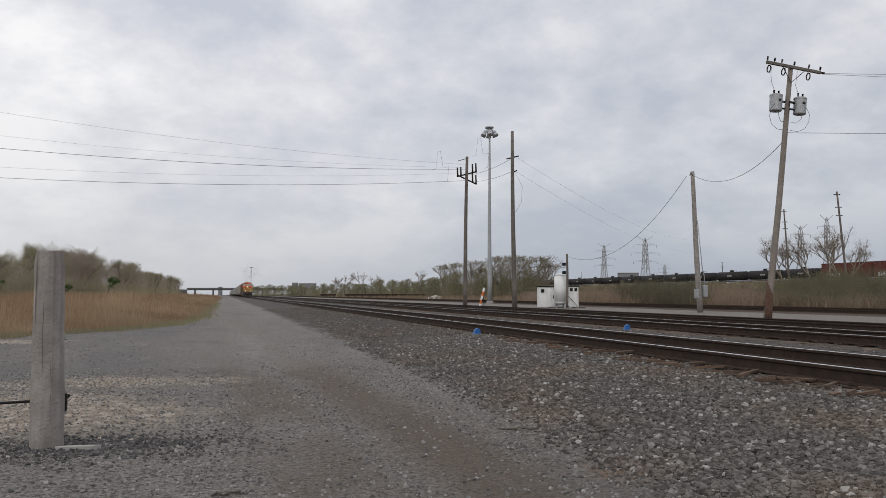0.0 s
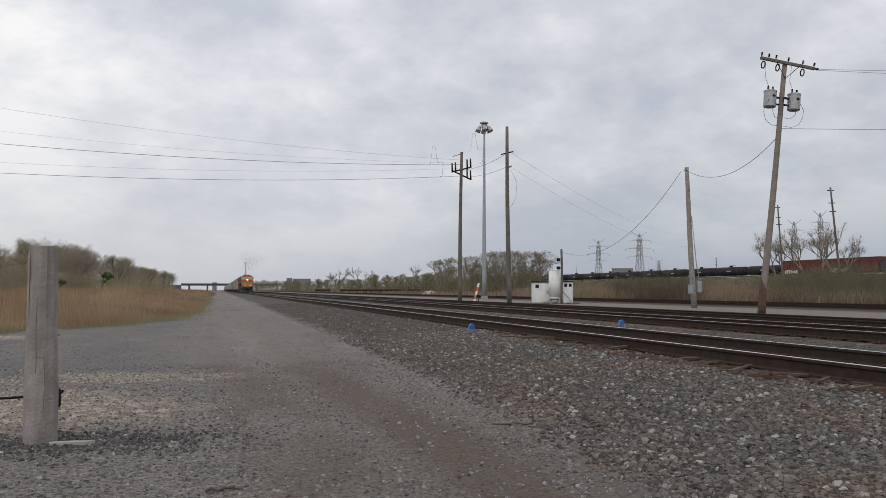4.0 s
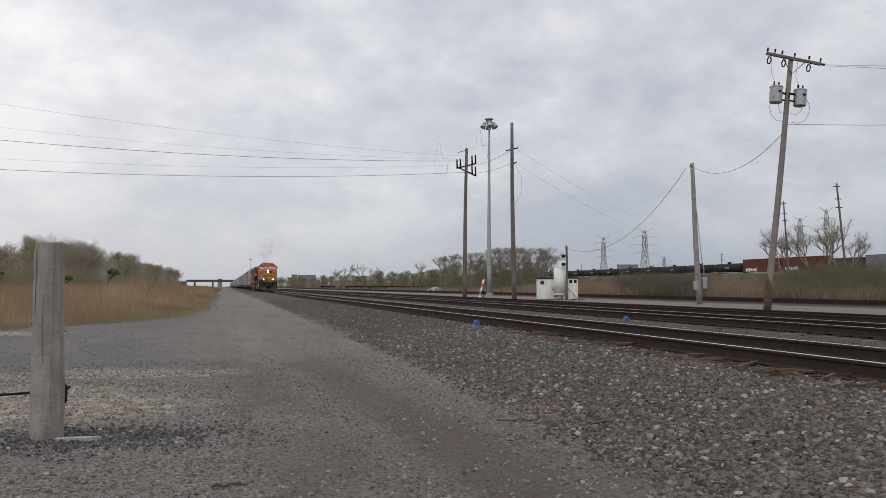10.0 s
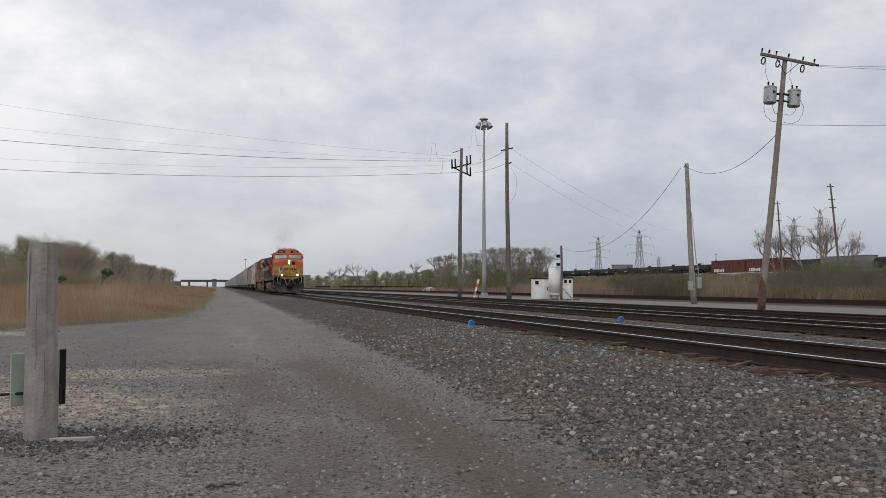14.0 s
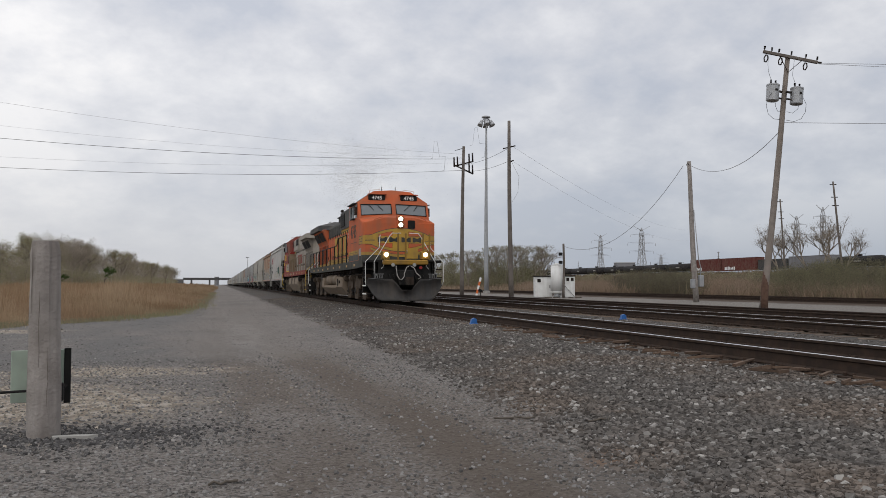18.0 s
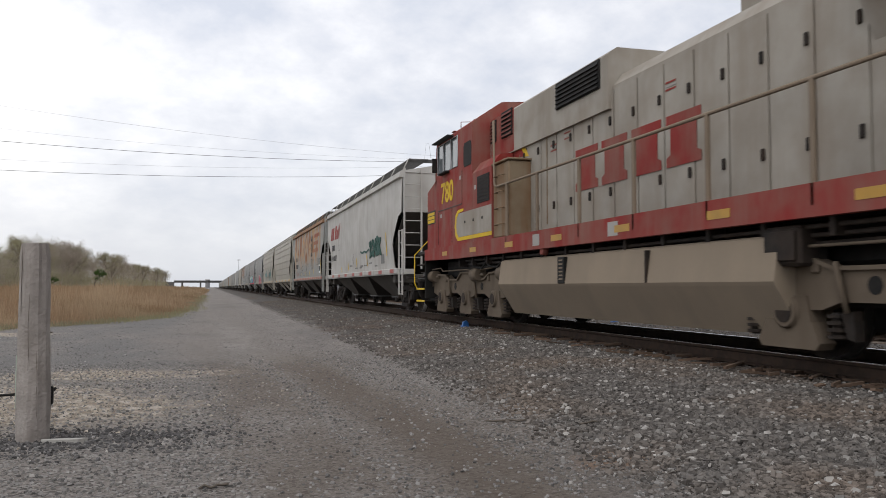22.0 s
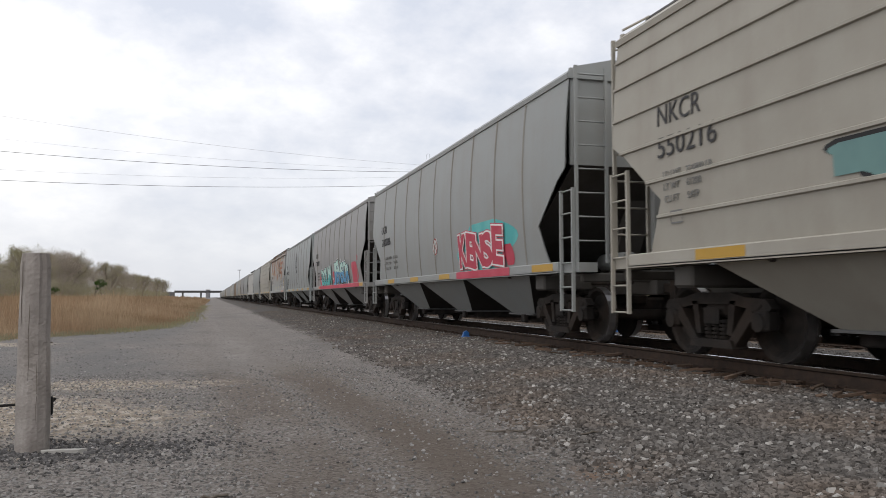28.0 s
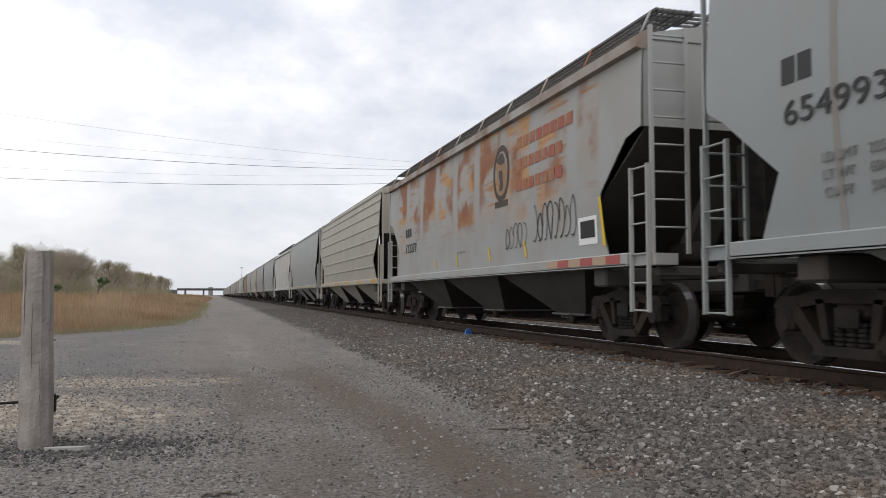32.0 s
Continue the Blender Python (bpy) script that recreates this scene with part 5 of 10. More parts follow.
    # front deck, anticlimber, steps, pilot and plough; the rear has the same deck
    for end in (0, 1):
        g = (lambda y: y) if end == 0 else (lambda y: LOCO_L - y)
        dk = Shape().box(-0.90, 0.90, g(0.70), g(0.98), 1.50, 1.70, 0.04)
        part("corner_platform", Shape().box(-1.50, 1.50, g(0.97), g(2.0), 1.60, 1.695, 0.02), BLACK, lo)
        deck = part("end_deck", dk, pal["deck"], lo)
        part("end_plate", Shape().prism([(-1.05, 0.62), (1.05, 0.62), (1.05, 1.60), (-1.05, 1.60)], "y", g(0.98), g(1.06)), BLACK, lo)
        for j, x in enumerate((-0.55, 0.55)):
            lens = part("ditch_light", Shape().cyl((x * 1.42, g(0.70), 1.90), (x * 1.42, g(0.9), 1.90), 0.085, 14), LAMP if lit and end == 0 else LENS_OFF, lo, "lit ditch light" if lit and end == 0 else "")
            part("hood", Shape().box(x * 1.42 - 0.15, x * 1.42 + 0.15, g(0.74), g(1.1), 1.71, 2.03, 0.03), pal["deck"], lens)
        # handrails: stanchions and sloping rails down the steps
        rl = Shape()
        for sx in (-1, 1):
            rl.tube([(sx * 1.52, g(1.0), 0.72), (sx * 1.56, g(0.92), 0.85), (sx * 1.56, g(0.92), 1.62), (sx * 1.02, g(0.88), 2.18), (sx * 1.0, g(0.88), 2.62), (sx * 0.98, g(0.95), 2.66)], 0.015, 7)
            rl.tube([(sx * 1.10, g(0.95), 1.10), (sx * 1.22, g(0.90), 1.16), (sx * 1.22, g(0.90), 1.62), (sx * 0.62, g(0.86), 2.62), (sx * 0.52, g(0.86), 2.74), (sx * 0.16, g(0.86), 2.74)], 0.015, 7)
            rl.tube([(sx * 0.95, g(0.88), 1.34), (sx * 0.85, g(0.88), 1.46), (sx * 0.90, g(0.88), 1.66), (sx * 0.72, g(0.88), 1.70)], 0.013, 6)
        rails = part("handrail", rl, pal["grab"] if end == 0 else pal["grab_rear"], lo, "bent tubular handrail")
        for x in (-0.28, 0.02, 0.72, 0.98):
            part("deck_post", Shape().box(x - 0.035, x + 0.035, g(0.84), g(0.88), 1.70, 2.74, 0.01), pal["deck"], rails)
        for sx in (-1, 1):
            well = Shape().prism([(sx * 1.12, 0.34), (sx * 1.16, 0.34), (sx * 1.16, 1.6), (sx * 1.12, 1.6)], "y", g(1.02), g(1.85))
            well.box(sx * 1.12, sx * 1.50, g(1.80), g(1.86), 0.45, 1.62)
            st = part("step_well", well, BLACK if end == 0 or lit else TAN_DUST, lo)
            for z in (0.36, 0.68, 1.0, 1.32):
                tr = part("step", Shape().box(sx * 1.12, sx * 1.52, g(1.0), g(1.82), z, z + 0.035, 0.005), GRIME, st)
                if z < 0.9:
                    part("nosing", Shape().box(sx * 1.505, sx * 1.53, g(1.0), g(1.82), z - 0.01, z + 0.04, 0.005), pal["grab"] if end == 0 else pal["grab_rear"], tr)
        # plough: two concave mouldboards
        n = 8
        for sx in (-1, 1) if end == 0 else ():
            grid = []
            for i in range(n + 1):
                u = i / n
                for j in range(n + 1):
                    v = j / n
                    x = sx * u * 1.50
                    low = 0.10 + 0.62 * max(0, (u - 0.62) / 0.38) ** 1.9
                    high = 0.95 if u > 0.30 else (0.52 if u < 0.18 else 0.52 + 0.43 * (u - 0.18) / 0.12)
                    z = low + v * (high - low)
                    y = 0.52 + 0.42 * u ** 1.4 + 0.26 * (1 - (2 * v - 0.9) ** 2) * 0.6 - 0.10 * (1 - v)
                    grid.append((x, g(y), z))
            w = n + 1
            f = [(i * w + j, (i + 1) * w + j, (i + 1) * w + j + 1, i * w + j + 1) for i in range(n) for j in range(n)]
            o = w * w
            rim = [i * w for i in range(w)] + [n * w + j for j in range(1, w)] + [i * w + n for i in range(n - 1, -1, -1)] + list(range(n - 1, 0, -1))
            pl = Shape().add(grid + [(x, y + 0.05, z) for x, y, z in grid], f + [tuple(o + i for i in reversed(q)) for q in f] + [(p, q, o + q, o + p) for p, q in zip(rim, rim[1:] + rim[:1])], 0, True)
            part("plough_blade", pl, PLOUGH_STEEL if lit else GRIME, lo, "scuffed dark grey plough blade")
        if end == 0:
            part("plough_brace", Shape().box(-0.5, 0.5, 0.75, 1.0, 0.30, 0.55, 0.03), BLACK, lo)
        else:
            part("rear_pilot", Shape().prism([(-1.45, 0.95), (-1.35, 0.30), (1.35, 0.30), (1.45, 0.95)], "y", g(0.85), g(0.95)), BLACK, lo)
        part("coupler", COUPLER, None, lo, at=None if end == 0 else FLIP(L))
        for x in (-0.62, -0.45, 0.38, 0.55, 0.72):
            part("brake_hose", Shape().tube([(x, g(0.95), 1.12), (x, g(0.82), 1.06), (x + 0.03, g(0.78), 0.96), (x + 0.02, g(0.86), 0.88)], 0.024, 6), BLACK, lo)
        k = Shape()
        k.tube([(-0.40, g(0.68), 1.46), (-0.40, g(0.62), 1.3), (-0.37, g(0.58), 1.08), (-0.30, g(0.56), 0.95), (-0.20, g(0.56), 0.92), (-0.11, g(0.58), 1.02), (-0.07, g(0.60), 1.22), (0.0, g(0.62), 1.40), (0.12, g(0.66), 1.46)], 0.017, 7)
        k.tube([(0.18, g(0.68), 1.46), (0.30, g(0.62), 1.38), (0.38, g(0.58), 1.18), (0.52, g(0.58), 1.08), (0.56, g(0.60), 1.0), (0.46, g(0.62), 0.95)], 0.017, 7)
        part("jumper_cable", k, CONCRETE, lo)
        for x in (-0.52, 0.33):
            part("marker_lamp", Shape().cyl((x, g(0.66), 1.50), (x, g(0.76), 1.50), 0.07, 12), LENS_OFF, lo)
        part("red_marker", Shape().cyl((0.62, g(0.80), 1.40), (0.62, g(0.92), 1.40), 0.06, 10), RED_LENS, lo)
        k = Shape()
        for sx in (-1, 1):
            for j in range(4):
                k.box(sx * (0.95 + j * 0.09) - 0.02, sx * (0.95 + j * 0.09) + 0.02, g(0.66), g(0.72), 0.98, 1.14, 0.005)
            k.box(sx * 0.88, sx * 1.3, g(0.64), g(0.68), 1.13, 1.16)
            k.tube([(sx * 1.45, g(0.86), 0.98), (sx * 0.9, g(0.62), 0.94)], 0.016, 5)
        part("hose_rack", k, WALK_STEEL, lo)
    # side railings along the walkway
    for sx in (-1, 1):
        rail = part("side_rail", Shape().tube([(sx * 1.50, y, z) for y, z in pal["rail_path"]], 0.024, 7), pal["rail"], lo)
        for y, z in pal["rail_posts"]:
            part("stanchion", Shape().box(sx * 1.48, sx * 1.53, y - 0.03, y + 0.03, 1.50, z, 0.01), pal["rail"], rail)
    # fuel tank
    y0, y1 = 7.5, 15.3
    k = Shape()
    tank = [(-1.48, 1.10), (-1.50, 0.62), (-1.2, 0.24), (1.2, 0.24), (1.50, 0.62), (1.48, 1.10)]
    if not reservoirs:
        tank = [(-1.40, 1.27), (-1.46, 1.24), (-1.52, 0.80), (-1.50, 0.76), (-1.18, 0.24), (1.18, 0.24), (1.50, 0.76), (1.52, 0.80), (1.46, 1.24), (1.40, 1.27)]
    if reservoirs:
        part("tank_end", Shape().prism(tank, "y", y1 - 0.9, y1), TAN_DUST, lo, "dusty rear end of the fuel tank")
        k.prism(tank, "y", y0, y0 + 2.2)
        low = [(-1.48, 0.70), (-1.50, 0.58), (-1.2, 0.24), (1.2, 0.24), (1.50, 0.58), (1.48, 0.70)]
        part("tank_well", Shape().prism(low, "y", y0 + 2.203, y1 - 0.903).prism([(-0.9, 0.6), (-0.9, 1.2), (0.9, 1.2), (0.9, 0.6)], "y", y0 + 2.204, y1 - 0.904), TAN_DUST, lo)
    else:
        k.prism(tank, "y", y0 + 0.1, y1 + 0.4)
    tk = part("fuel_tank", k, TAN_DUST if reservoirs else TAN_TANK, lo, "dust-coated fuel tank")
    if reservoirs:
        for sx in (-1, 1):
            for a, b in ((y0 + 2.3, y0 + 4.3), (y0 + 4.5, y0 + 6.8)):
                c = Shape()
                x = sx * 1.18
                c.cyl((x, a + 0.12, 0.98), (x, b - 0.12, 0.98), 0.27, 18)
                c.cyl((x, a + 0.12, 0.98), (x, a, 0.98), 0.27, 18, 0.16).cyl((x, b - 0.12, 0.98), (x, b, 0.98), 0.27, 18, 0.16)
                rs = part("air_reservoir", c, TAN_DUST, lo, "dusty cylindrical air tank")
                for y in (a + 0.4, b - 0.4):
                    part("strap", Shape().cyl((x, y, 0.98), (x, y + 0.06, 0.98), 0.278, 18), TAN_DUST, rs)
    for sx in (-1, 1):
        if reservoirs:
            part("filler_cap", Shape().cyl((sx * 1.49, 8.4, 0.86), (sx * 1.54, 8.4, 0.86), 0.07, 10), GRIME, tk)
            part("sight_glass", Shape().box(sx * 1.49, sx * 1.53, 8.95, 9.05, 0.66, 1.02, 0.01), GRIME, tk)
        else:
            part("filler_cap", Shape().cyl((sx * 1.40, 9.73, 1.36), (sx * 1.50, 9.73, 1.38), 0.08, 12), RED, tk, "red filler cap")
            gauge = part("sight_glass", Shape().box(sx * 1.46, sx * 1.535, 10.45, 10.70, 0.80, 1.23, 0.01), BLACK, tk)
            for j in range(6):
                part("gauge_bar", Shape().box(sx * 1.53, sx * 1.542, 10.52, 10.65, 0.86 + 0.06 * j, 0.885 + 0.06 * j), TAN_DUST, gauge)
            part("tank_seam", Shape().box(sx * 1.44, sx * 1.53, 13.2, 13.24, 0.80, 1.22), GRIME, tk)
        bx = Shape().box(sx * 1.1, sx * 1.45, 15.45, 16.0, 0.95, 1.35, 0.03).box(sx * 1.46, sx * 1.48, 15.5, 15.95, 1.0, 1.3, 0.01)
        part("relay_box", bx, GRIME, lo)
    for y in (4.7, 17.6):
        tr = loco_truck(lo, y, DARK_DUST if reservoirs else BROWN_DUST, "grimy dark three-axle truck" if reservoirs else "dusty three-axle truck")
        for k in (-2.0, 0, 2.0):
            w = part("wheelset", LOCO_WHEEL, None, tr, at=Matrix.Translation((0, k, 0.533)))
            if spin:
                SPIN.append((w, (0, k, 0.533), 0.533, spin))
            for sx in (-1, 1):
                for d in (-0.60, 0.60):
                    part("coil_spring", COIL_BIG, None, tr, at=Matrix.Translation((sx * 1.19, k + d, 0.24)))
    # writing
    part("road_number", lettering(number, pal["num_size"], bold=0.012), None, cab, "road number on the cab side",
         at=side_pose(near * (cw + 0.004), pal["num_y"], pal["num_z"])).data.materials.append(pal["num_col"])
    letters(lo, near, hx)
    for j in range(8):
        y = 3.6 + j * 2.2
        part("reflective_strip", Shape().box(near * 1.531, near * 1.535, y, y + 0.42, 1.50, 1.60), AMBER, lo, "yellow reflective strip")
    return lo


# ---------------------------------------------------------------- beside the road
AHEAD, ASIDE = Vector((0.2593, 0.9658, 0)), Vector((0.9658, -0.2593, 0))


def off(r, d, z=0.0):
    """A place r metres to the right and d metres ahead of the camera's mean look."""
    return Vector((0, 0, z)) + ASIDE * r + AHEAD * d


def worn_log(r0, r1, h, sides=22, rings=16, seed=1, lean=(0, 0)):
    """A round post with dents, checks and a worn top."""
    rng = random.Random(seed)
    s = Shape()
    pts = []
    groove = [rng.uniform(-0.016, 0.006) if rng.random() < 0.4 else 0 for _ in range(sides)]
    for k in range(rings + 1):
        u = k / rings
        r = r0 + (r1 - r0) * u
        if k == rings:
            r -= 0.012
        for i in range(sides):
            a = 2 * math.pi * i / sides
            w = r + groove[i] * (0.6 + 0.4 * noise.noise((i * 0.7, k * 0.5, seed))) + 0.007 * noise.noise((math.cos(a) * 2, math.sin(a) * 2, u * 6 + seed))
            pts.append((w * math.cos(a) + lean[0] * u, w * math.sin(a) + lean[1] * u, u * h))
    s.add(pts, [(k * sides + i, k * sides + (i + 1) % sides, (k + 1) * sides + (i + 1) % sides, (k + 1) * sides + i) for k in range(rings) for i in range(sides)], 0, False)
    n = len(s.v)
    s.add([(pts[-sides + i][0] * 0.55 + lean[0] * 0.45, pts[-sides + i][1] * 0.55 + lean[1] * 0.45, h + 0.006 * math.sin(i * 2.1)) for i in range(sides)] + pts[-sides:],
          [(sides + i, sides + (i + 1) % sides, (i + 1) % sides, i) for i in range(sides)] + [tuple(range(sides))], 1)
    return s


END_GRAIN = matter("grey_end_grain", (0.25, 0.225, 0.20), 0.95, grain=((0.13, 0.11, 0.10), 18, 0.6), bump=0.4)
PX, PY = -1.280, 6.72
post = thing("bollard", "weathered grey wooden post standing in gravel", "post", at=pose(PX, PY, height(PX, PY) - 0.02))
part("log", worn_log(0.120, 0.102, 1.50, lean=(-0.012, 0.0)), [WOOD_POST, END_GRAIN], post)
for k, (a, z0, z1) in enumerate(((-1.75, 0.55, 1.25), (-2.4, 0.95, 1.48), (-1.2, 0.2, 0.7))):
    zs_ = [z0 + (z1 - z0) * j / 6 for j in range(7)]
    pts = [((0.119 - 0.012 * z) * math.cos(a + 0.03 * math.sin(j * 1.7 + k)) - 0.008 * z, (0.119 - 0.012 * z) * math.sin(a + 0.03 * math.sin(j * 1.7 + k)), z) for j, z in enumerate(zs_)]
    part("drying_crack", Shape().tube(pts, [0.0005, 0.002, 0.003, 0.0025, 0.003, 0.002, 0.0005], 4), BARK, post)
part("cable_clamp", Shape().box(0.100, 0.126, 0.02, 0.07, 0.28, 0.42, 0.008), BLACK, post)
part("guy_cable", Shape().tube([(-4.2, 0.45, 0.22), (-2.2, 0.32, 0.26), (-0.6, 0.16, 0.335), (-0.12, 0.09, 0.36), (0.11, 0.09, 0.37), (0.135, 0.10, 0.40)], 0.011, 6), BLACK, post, "slack black steel cable")
flap = thing("loose_board", "thin pale green board swinging behind the post", "board", at=pose(PX - 0.05, PY + 0.21, 0))
part("sheet", Shape().box(-0.225, 0.145, -0.008, 0.008, 0.24, 0.64, 0.004), matter("pale_green_sheet", (0.30, 0.36, 0.30), 0.6, grain=((0.22, 0.26, 0.22), 6, 0.5)), flap)
part("edge_strip", Shape().box(0.145, 0.195, -0.012, 0.012, 0.22, 0.65, 0.004), BLACK, flap, "black edge strip")
part("hanger", Shape().cyl((-0.02, 0, 0.0), (-0.02, 0, 0.24), 0.012, 6), BLACK, flap)
solid("flat_stone", Shape().prism([(-0.09, 0.0), (0.16, -0.02), (0.22, 0.03), (0.05, 0.06), (-0.10, 0.05)], "z", 0, 0.035), CONCRETE, "pale flat stone at the foot of the post", "stone", at=pose(PX + 0.18, PY - 0.17, height(PX + 0.1, PY) - 0.005))
rng = random.Random(8)
for x, y, a, ln in ((0.02, 4.85, 12, 0.16), (2.35, 6.35, -8, 0.34), (-4.1, 22.0, 8, 0.6), (-5.0, 19.0, -12, 0.3), (2.9, 5.9, 20, 0.25)):
    s = Shape()
    pts = [(ln * (k / 5 - 0.5), 0.02 * math.sin(k * 2.0 + x), 0.012 + 0.006 * math.sin(k * 3 + y)) for k in range(6)]
    solid("stick", s.tube(pts, 0.008 + 0.012 * (ln > 0.5), 5), BARK, "dark broken stick lying on the gravel", "stick", "loose sticks", at=pose(x, y, height(x, y) + 0.008, 0, 0, a))
# pale rubble heap at the edge of the grass
hx_ = np.array([(-7.1 + random.gauss(0, 0.35), 22.6 + random.gauss(0, 0.25)) for _ in range(160)])
scatter_stones("rubble_heap", "small heap of pale rubble beside the grass", CONCRETE, np.stack([hx_[:, 0], hx_[:, 1], 0.30 * np.exp(-((hx_[:, 0] + 7.1) ** 2 / 0.25 + (hx_[:, 1] - 22.6) ** 2 / 0.15))], 1), 0.05, 0.16)

# rotten tie splinters along the near rail
for k in range(70):
    y = 4.6 + 12 * rng.random() ** 1.3
    x = TRACK_X - 0.7545 - rng.uniform(0.16, 0.72)
    ln, w = rng.uniform(0.08, 0.42), rng.uniform(0.02, 0.07)
    s = Shape().prism([(-ln / 2, -w / 2), (ln * 0.4, -w / 2), (ln / 2, 0.1 * w), (ln * 0.3, w / 2), (-ln * 0.45, w * 0.4)], "z", 0, rng.uniform(0.012, 0.035))
    part("wood_splinter", s, SPLINTER, MAIN, at=pose(x, y, height(x, y) + 0.02 + 0.03 * rng.random(), rng.uniform(-8, 8), rng.uniform(-8, 8), rng.uniform(-35, 35)))
for x, y in ((5.78, 18.4), (10.55, 20.0)):
    b = thing("blue_marker", "bright blue plastic block standing on the ballast by the rail", "marker", "blue track markers", at=pose(x, y, height(x, y)))
    part("block", Shape().prism([(-0.08, 0), (0.08, 0), (0.07, 0.11), (0.02, 0.15), (-0.05, 0.12)], "y", -0.05, 0.05), BLUE_PLASTIC, b)
    part("foot", Shape().box(-0.10, 0.10, -0.07, 0.07, 0, 0.025, 0.01), BLUE_PLASTIC, b)


# ---------------------------------------------------------------- poles and wires
def pole_shape(h, r0, r1, lean=(0, 0), n=12):
    us = [j / 8 for j in range(9)]
    return Shape().tube([(lean[0] * u + 0.03 * (math.sin(u * 5.0 + h) - math.sin(h)), lean[1] * u, h * u) for u in us], [r0 + (r1 - r0) * u for u in us], n)


def insulator():
    s = Shape()
    s.cyl((0, 0, 0), (0, 0, 0.30), 0.03, 8)
    for z in (0.10, 0.18, 0.26):
        s.cyl((0, 0, z), (0, 0, z + 0.045), 0.075, 10, 0.05)
    return s.mesh("insulator", GRIME)


INSULATOR = insulator()


def hang(a, b, sag, r, mat=WIRE, name="overhead_wire", label="thin dark overhead wire between poles", n=16):
    a, b = Vector(a), Vector(b)
    pts = [a.lerp(b, k / n) - Vector((0, 0, sag * 4 * (k / n) * (1 - k / n))) for k in range(n + 1)]
    return solid(name, Shape().tube(pts, r, 4), mat, label, "wire", "overhead wires")


# the leaning pole with the two transformers
T0 = Vector((24.58, 32.83, 0.0))
tp = thing("utility_pole", "leaning brown utility pole with crossarm and two grey transformers", "utility pole", at=Matrix.Translation(T0))
LEAN = ASIDE * 1.45 + AHEAD * 0.1
part("pole_shaft", pole_shape(12.0, 0.165, 0.11, (LEAN.x, LEAN.y)), GREY_POLE, tp)
part("split_butt", Shape().tube([(0.03, -0.03, 0), (0.07, -0.035, 0.5), (0.12, -0.03, 1.1), (0.20, -0.02, 1.75)], [0.185, 0.175, 0.172, 0.13], 12), ROTTEN, tp, "dark split base of the pole")
arm = part("crossarm", Shape().box(-1.34, 1.30, -0.20, -0.08, -0.07, 0.07, 0.015), POLE_WOOD, tp, at=Matrix.Translation(LEAN * 0.985 + ASIDE * 0.10 + Vector((0, 0, 11.97))) @ pose(0, 0, 0, 0, 8 + 3.5, -15))
for x in (-1.3, -0.95, -0.6, 0.0, 0.7, 1.25):
    part("insulator", INSULATOR, None, arm, at=pose(x, -0.14, 0.07) @ Matrix.Scale(0.7, 4))
for x in (1.28, 1.1):
    part("dead_end", Shape().cyl((x, -0.14, 0.0), (x + 0.20, -0.14, 0.02), 0.05, 8), GRIME, arm)
for x in (-1.15, -0.45, 0.75):
    k = Shape()
    for j in range(6):
        a, b = math.pi * 2 * j / 6, math.pi * 2 * (j + 1) / 6
        k.cyl((x + 0.09 * math.cos(a), -0.14, -0.30 + 0.19 * math.sin(a)), (x + 0.09 * math.cos(b), -0.14, -0.30 + 0.19 * math.sin(b)), 0.03, 5)
    part("cutout_fuse", k, GRIME, arm)
part("brace", Shape().tube([(-0.55, -0.16, -0.05), (0, -0.16, -0.75), (0.55, -0.16, -0.05)], 0.02, 5), GRIME, arm)
for k, (dx, z, back) in enumerate(((-0.60, 9.88, -0.12), (0.58, 9.72, -0.12))):
    base = LEAN * (z / 12.0) + Vector((0, 0, z)) + ASIDE * dx * 0.98 + AHEAD * back
    w = 1 if dx > 0 else -1
    can = part("transformer", Shape().disc_stack(0, 0, 0, [(-0.03, 0.05), (-0.03, 0.25), (0.0, 0.29), (0.70, 0.29), (0.70, 0.305), (0.76, 0.305), (0.80, 0.22), (0.82, 0.03)], 22).moved(Matrix.Rotation(radians(-90), 4, "Y")), GALV, tp, "grey cylindrical pole transformer", at=Matrix.Translation(base) @ pose(0, 0, 0, 0, 5, 0))
    for x in (-0.13, 0.13):
        part("bushing", INSULATOR, None, can, at=pose(x, 0, 0.78) @ Matrix.Scale(0.7, 4))
    part("bracket", Shape().box(-0.58 * w, -0.26 * w, -0.04, 0.06, 0.46, 0.54), GRIME, can)
    part("bracket", Shape().box(-0.55 * w, -0.26 * w, -0.04, 0.06, 0.14, 0.20), GRIME, can)
    part("name_plate", Shape().box(-0.07, 0.07, -0.298, -0.285, 0.42, 0.52), GRIME, can)
    part("drop_lead", Shape().tube([(0.2 * w, -0.2, 0.3), (0.40 * w, -0.2, 0.0), (0.42 * w, -0.15, -0.35), (0.25 * w, -0.1, -0.70), (-0.1 * w, -0.05, -0.88), (-0.5 * w, 0, -0.85)], 0.010, 5), WIRE, can)
    part("drop_lead", Shape().tube([(0.0, -0.2, -0.02), (-0.05 * w, -0.2, -0.30), (-0.25 * w, -0.1, -0.50), (-0.5 * w, 0, -0.45)], 0.010, 5), WIRE, can)
    part("riser_lead", Shape().tube([(-0.13, 0, 1.0), (-0.30, 0, 1.35), (-0.36 + 0.1 * k, 0, 1.75), (-0.34 + 0.1 * k, 0, 2.1)], 0.008, 5), WIRE, can)

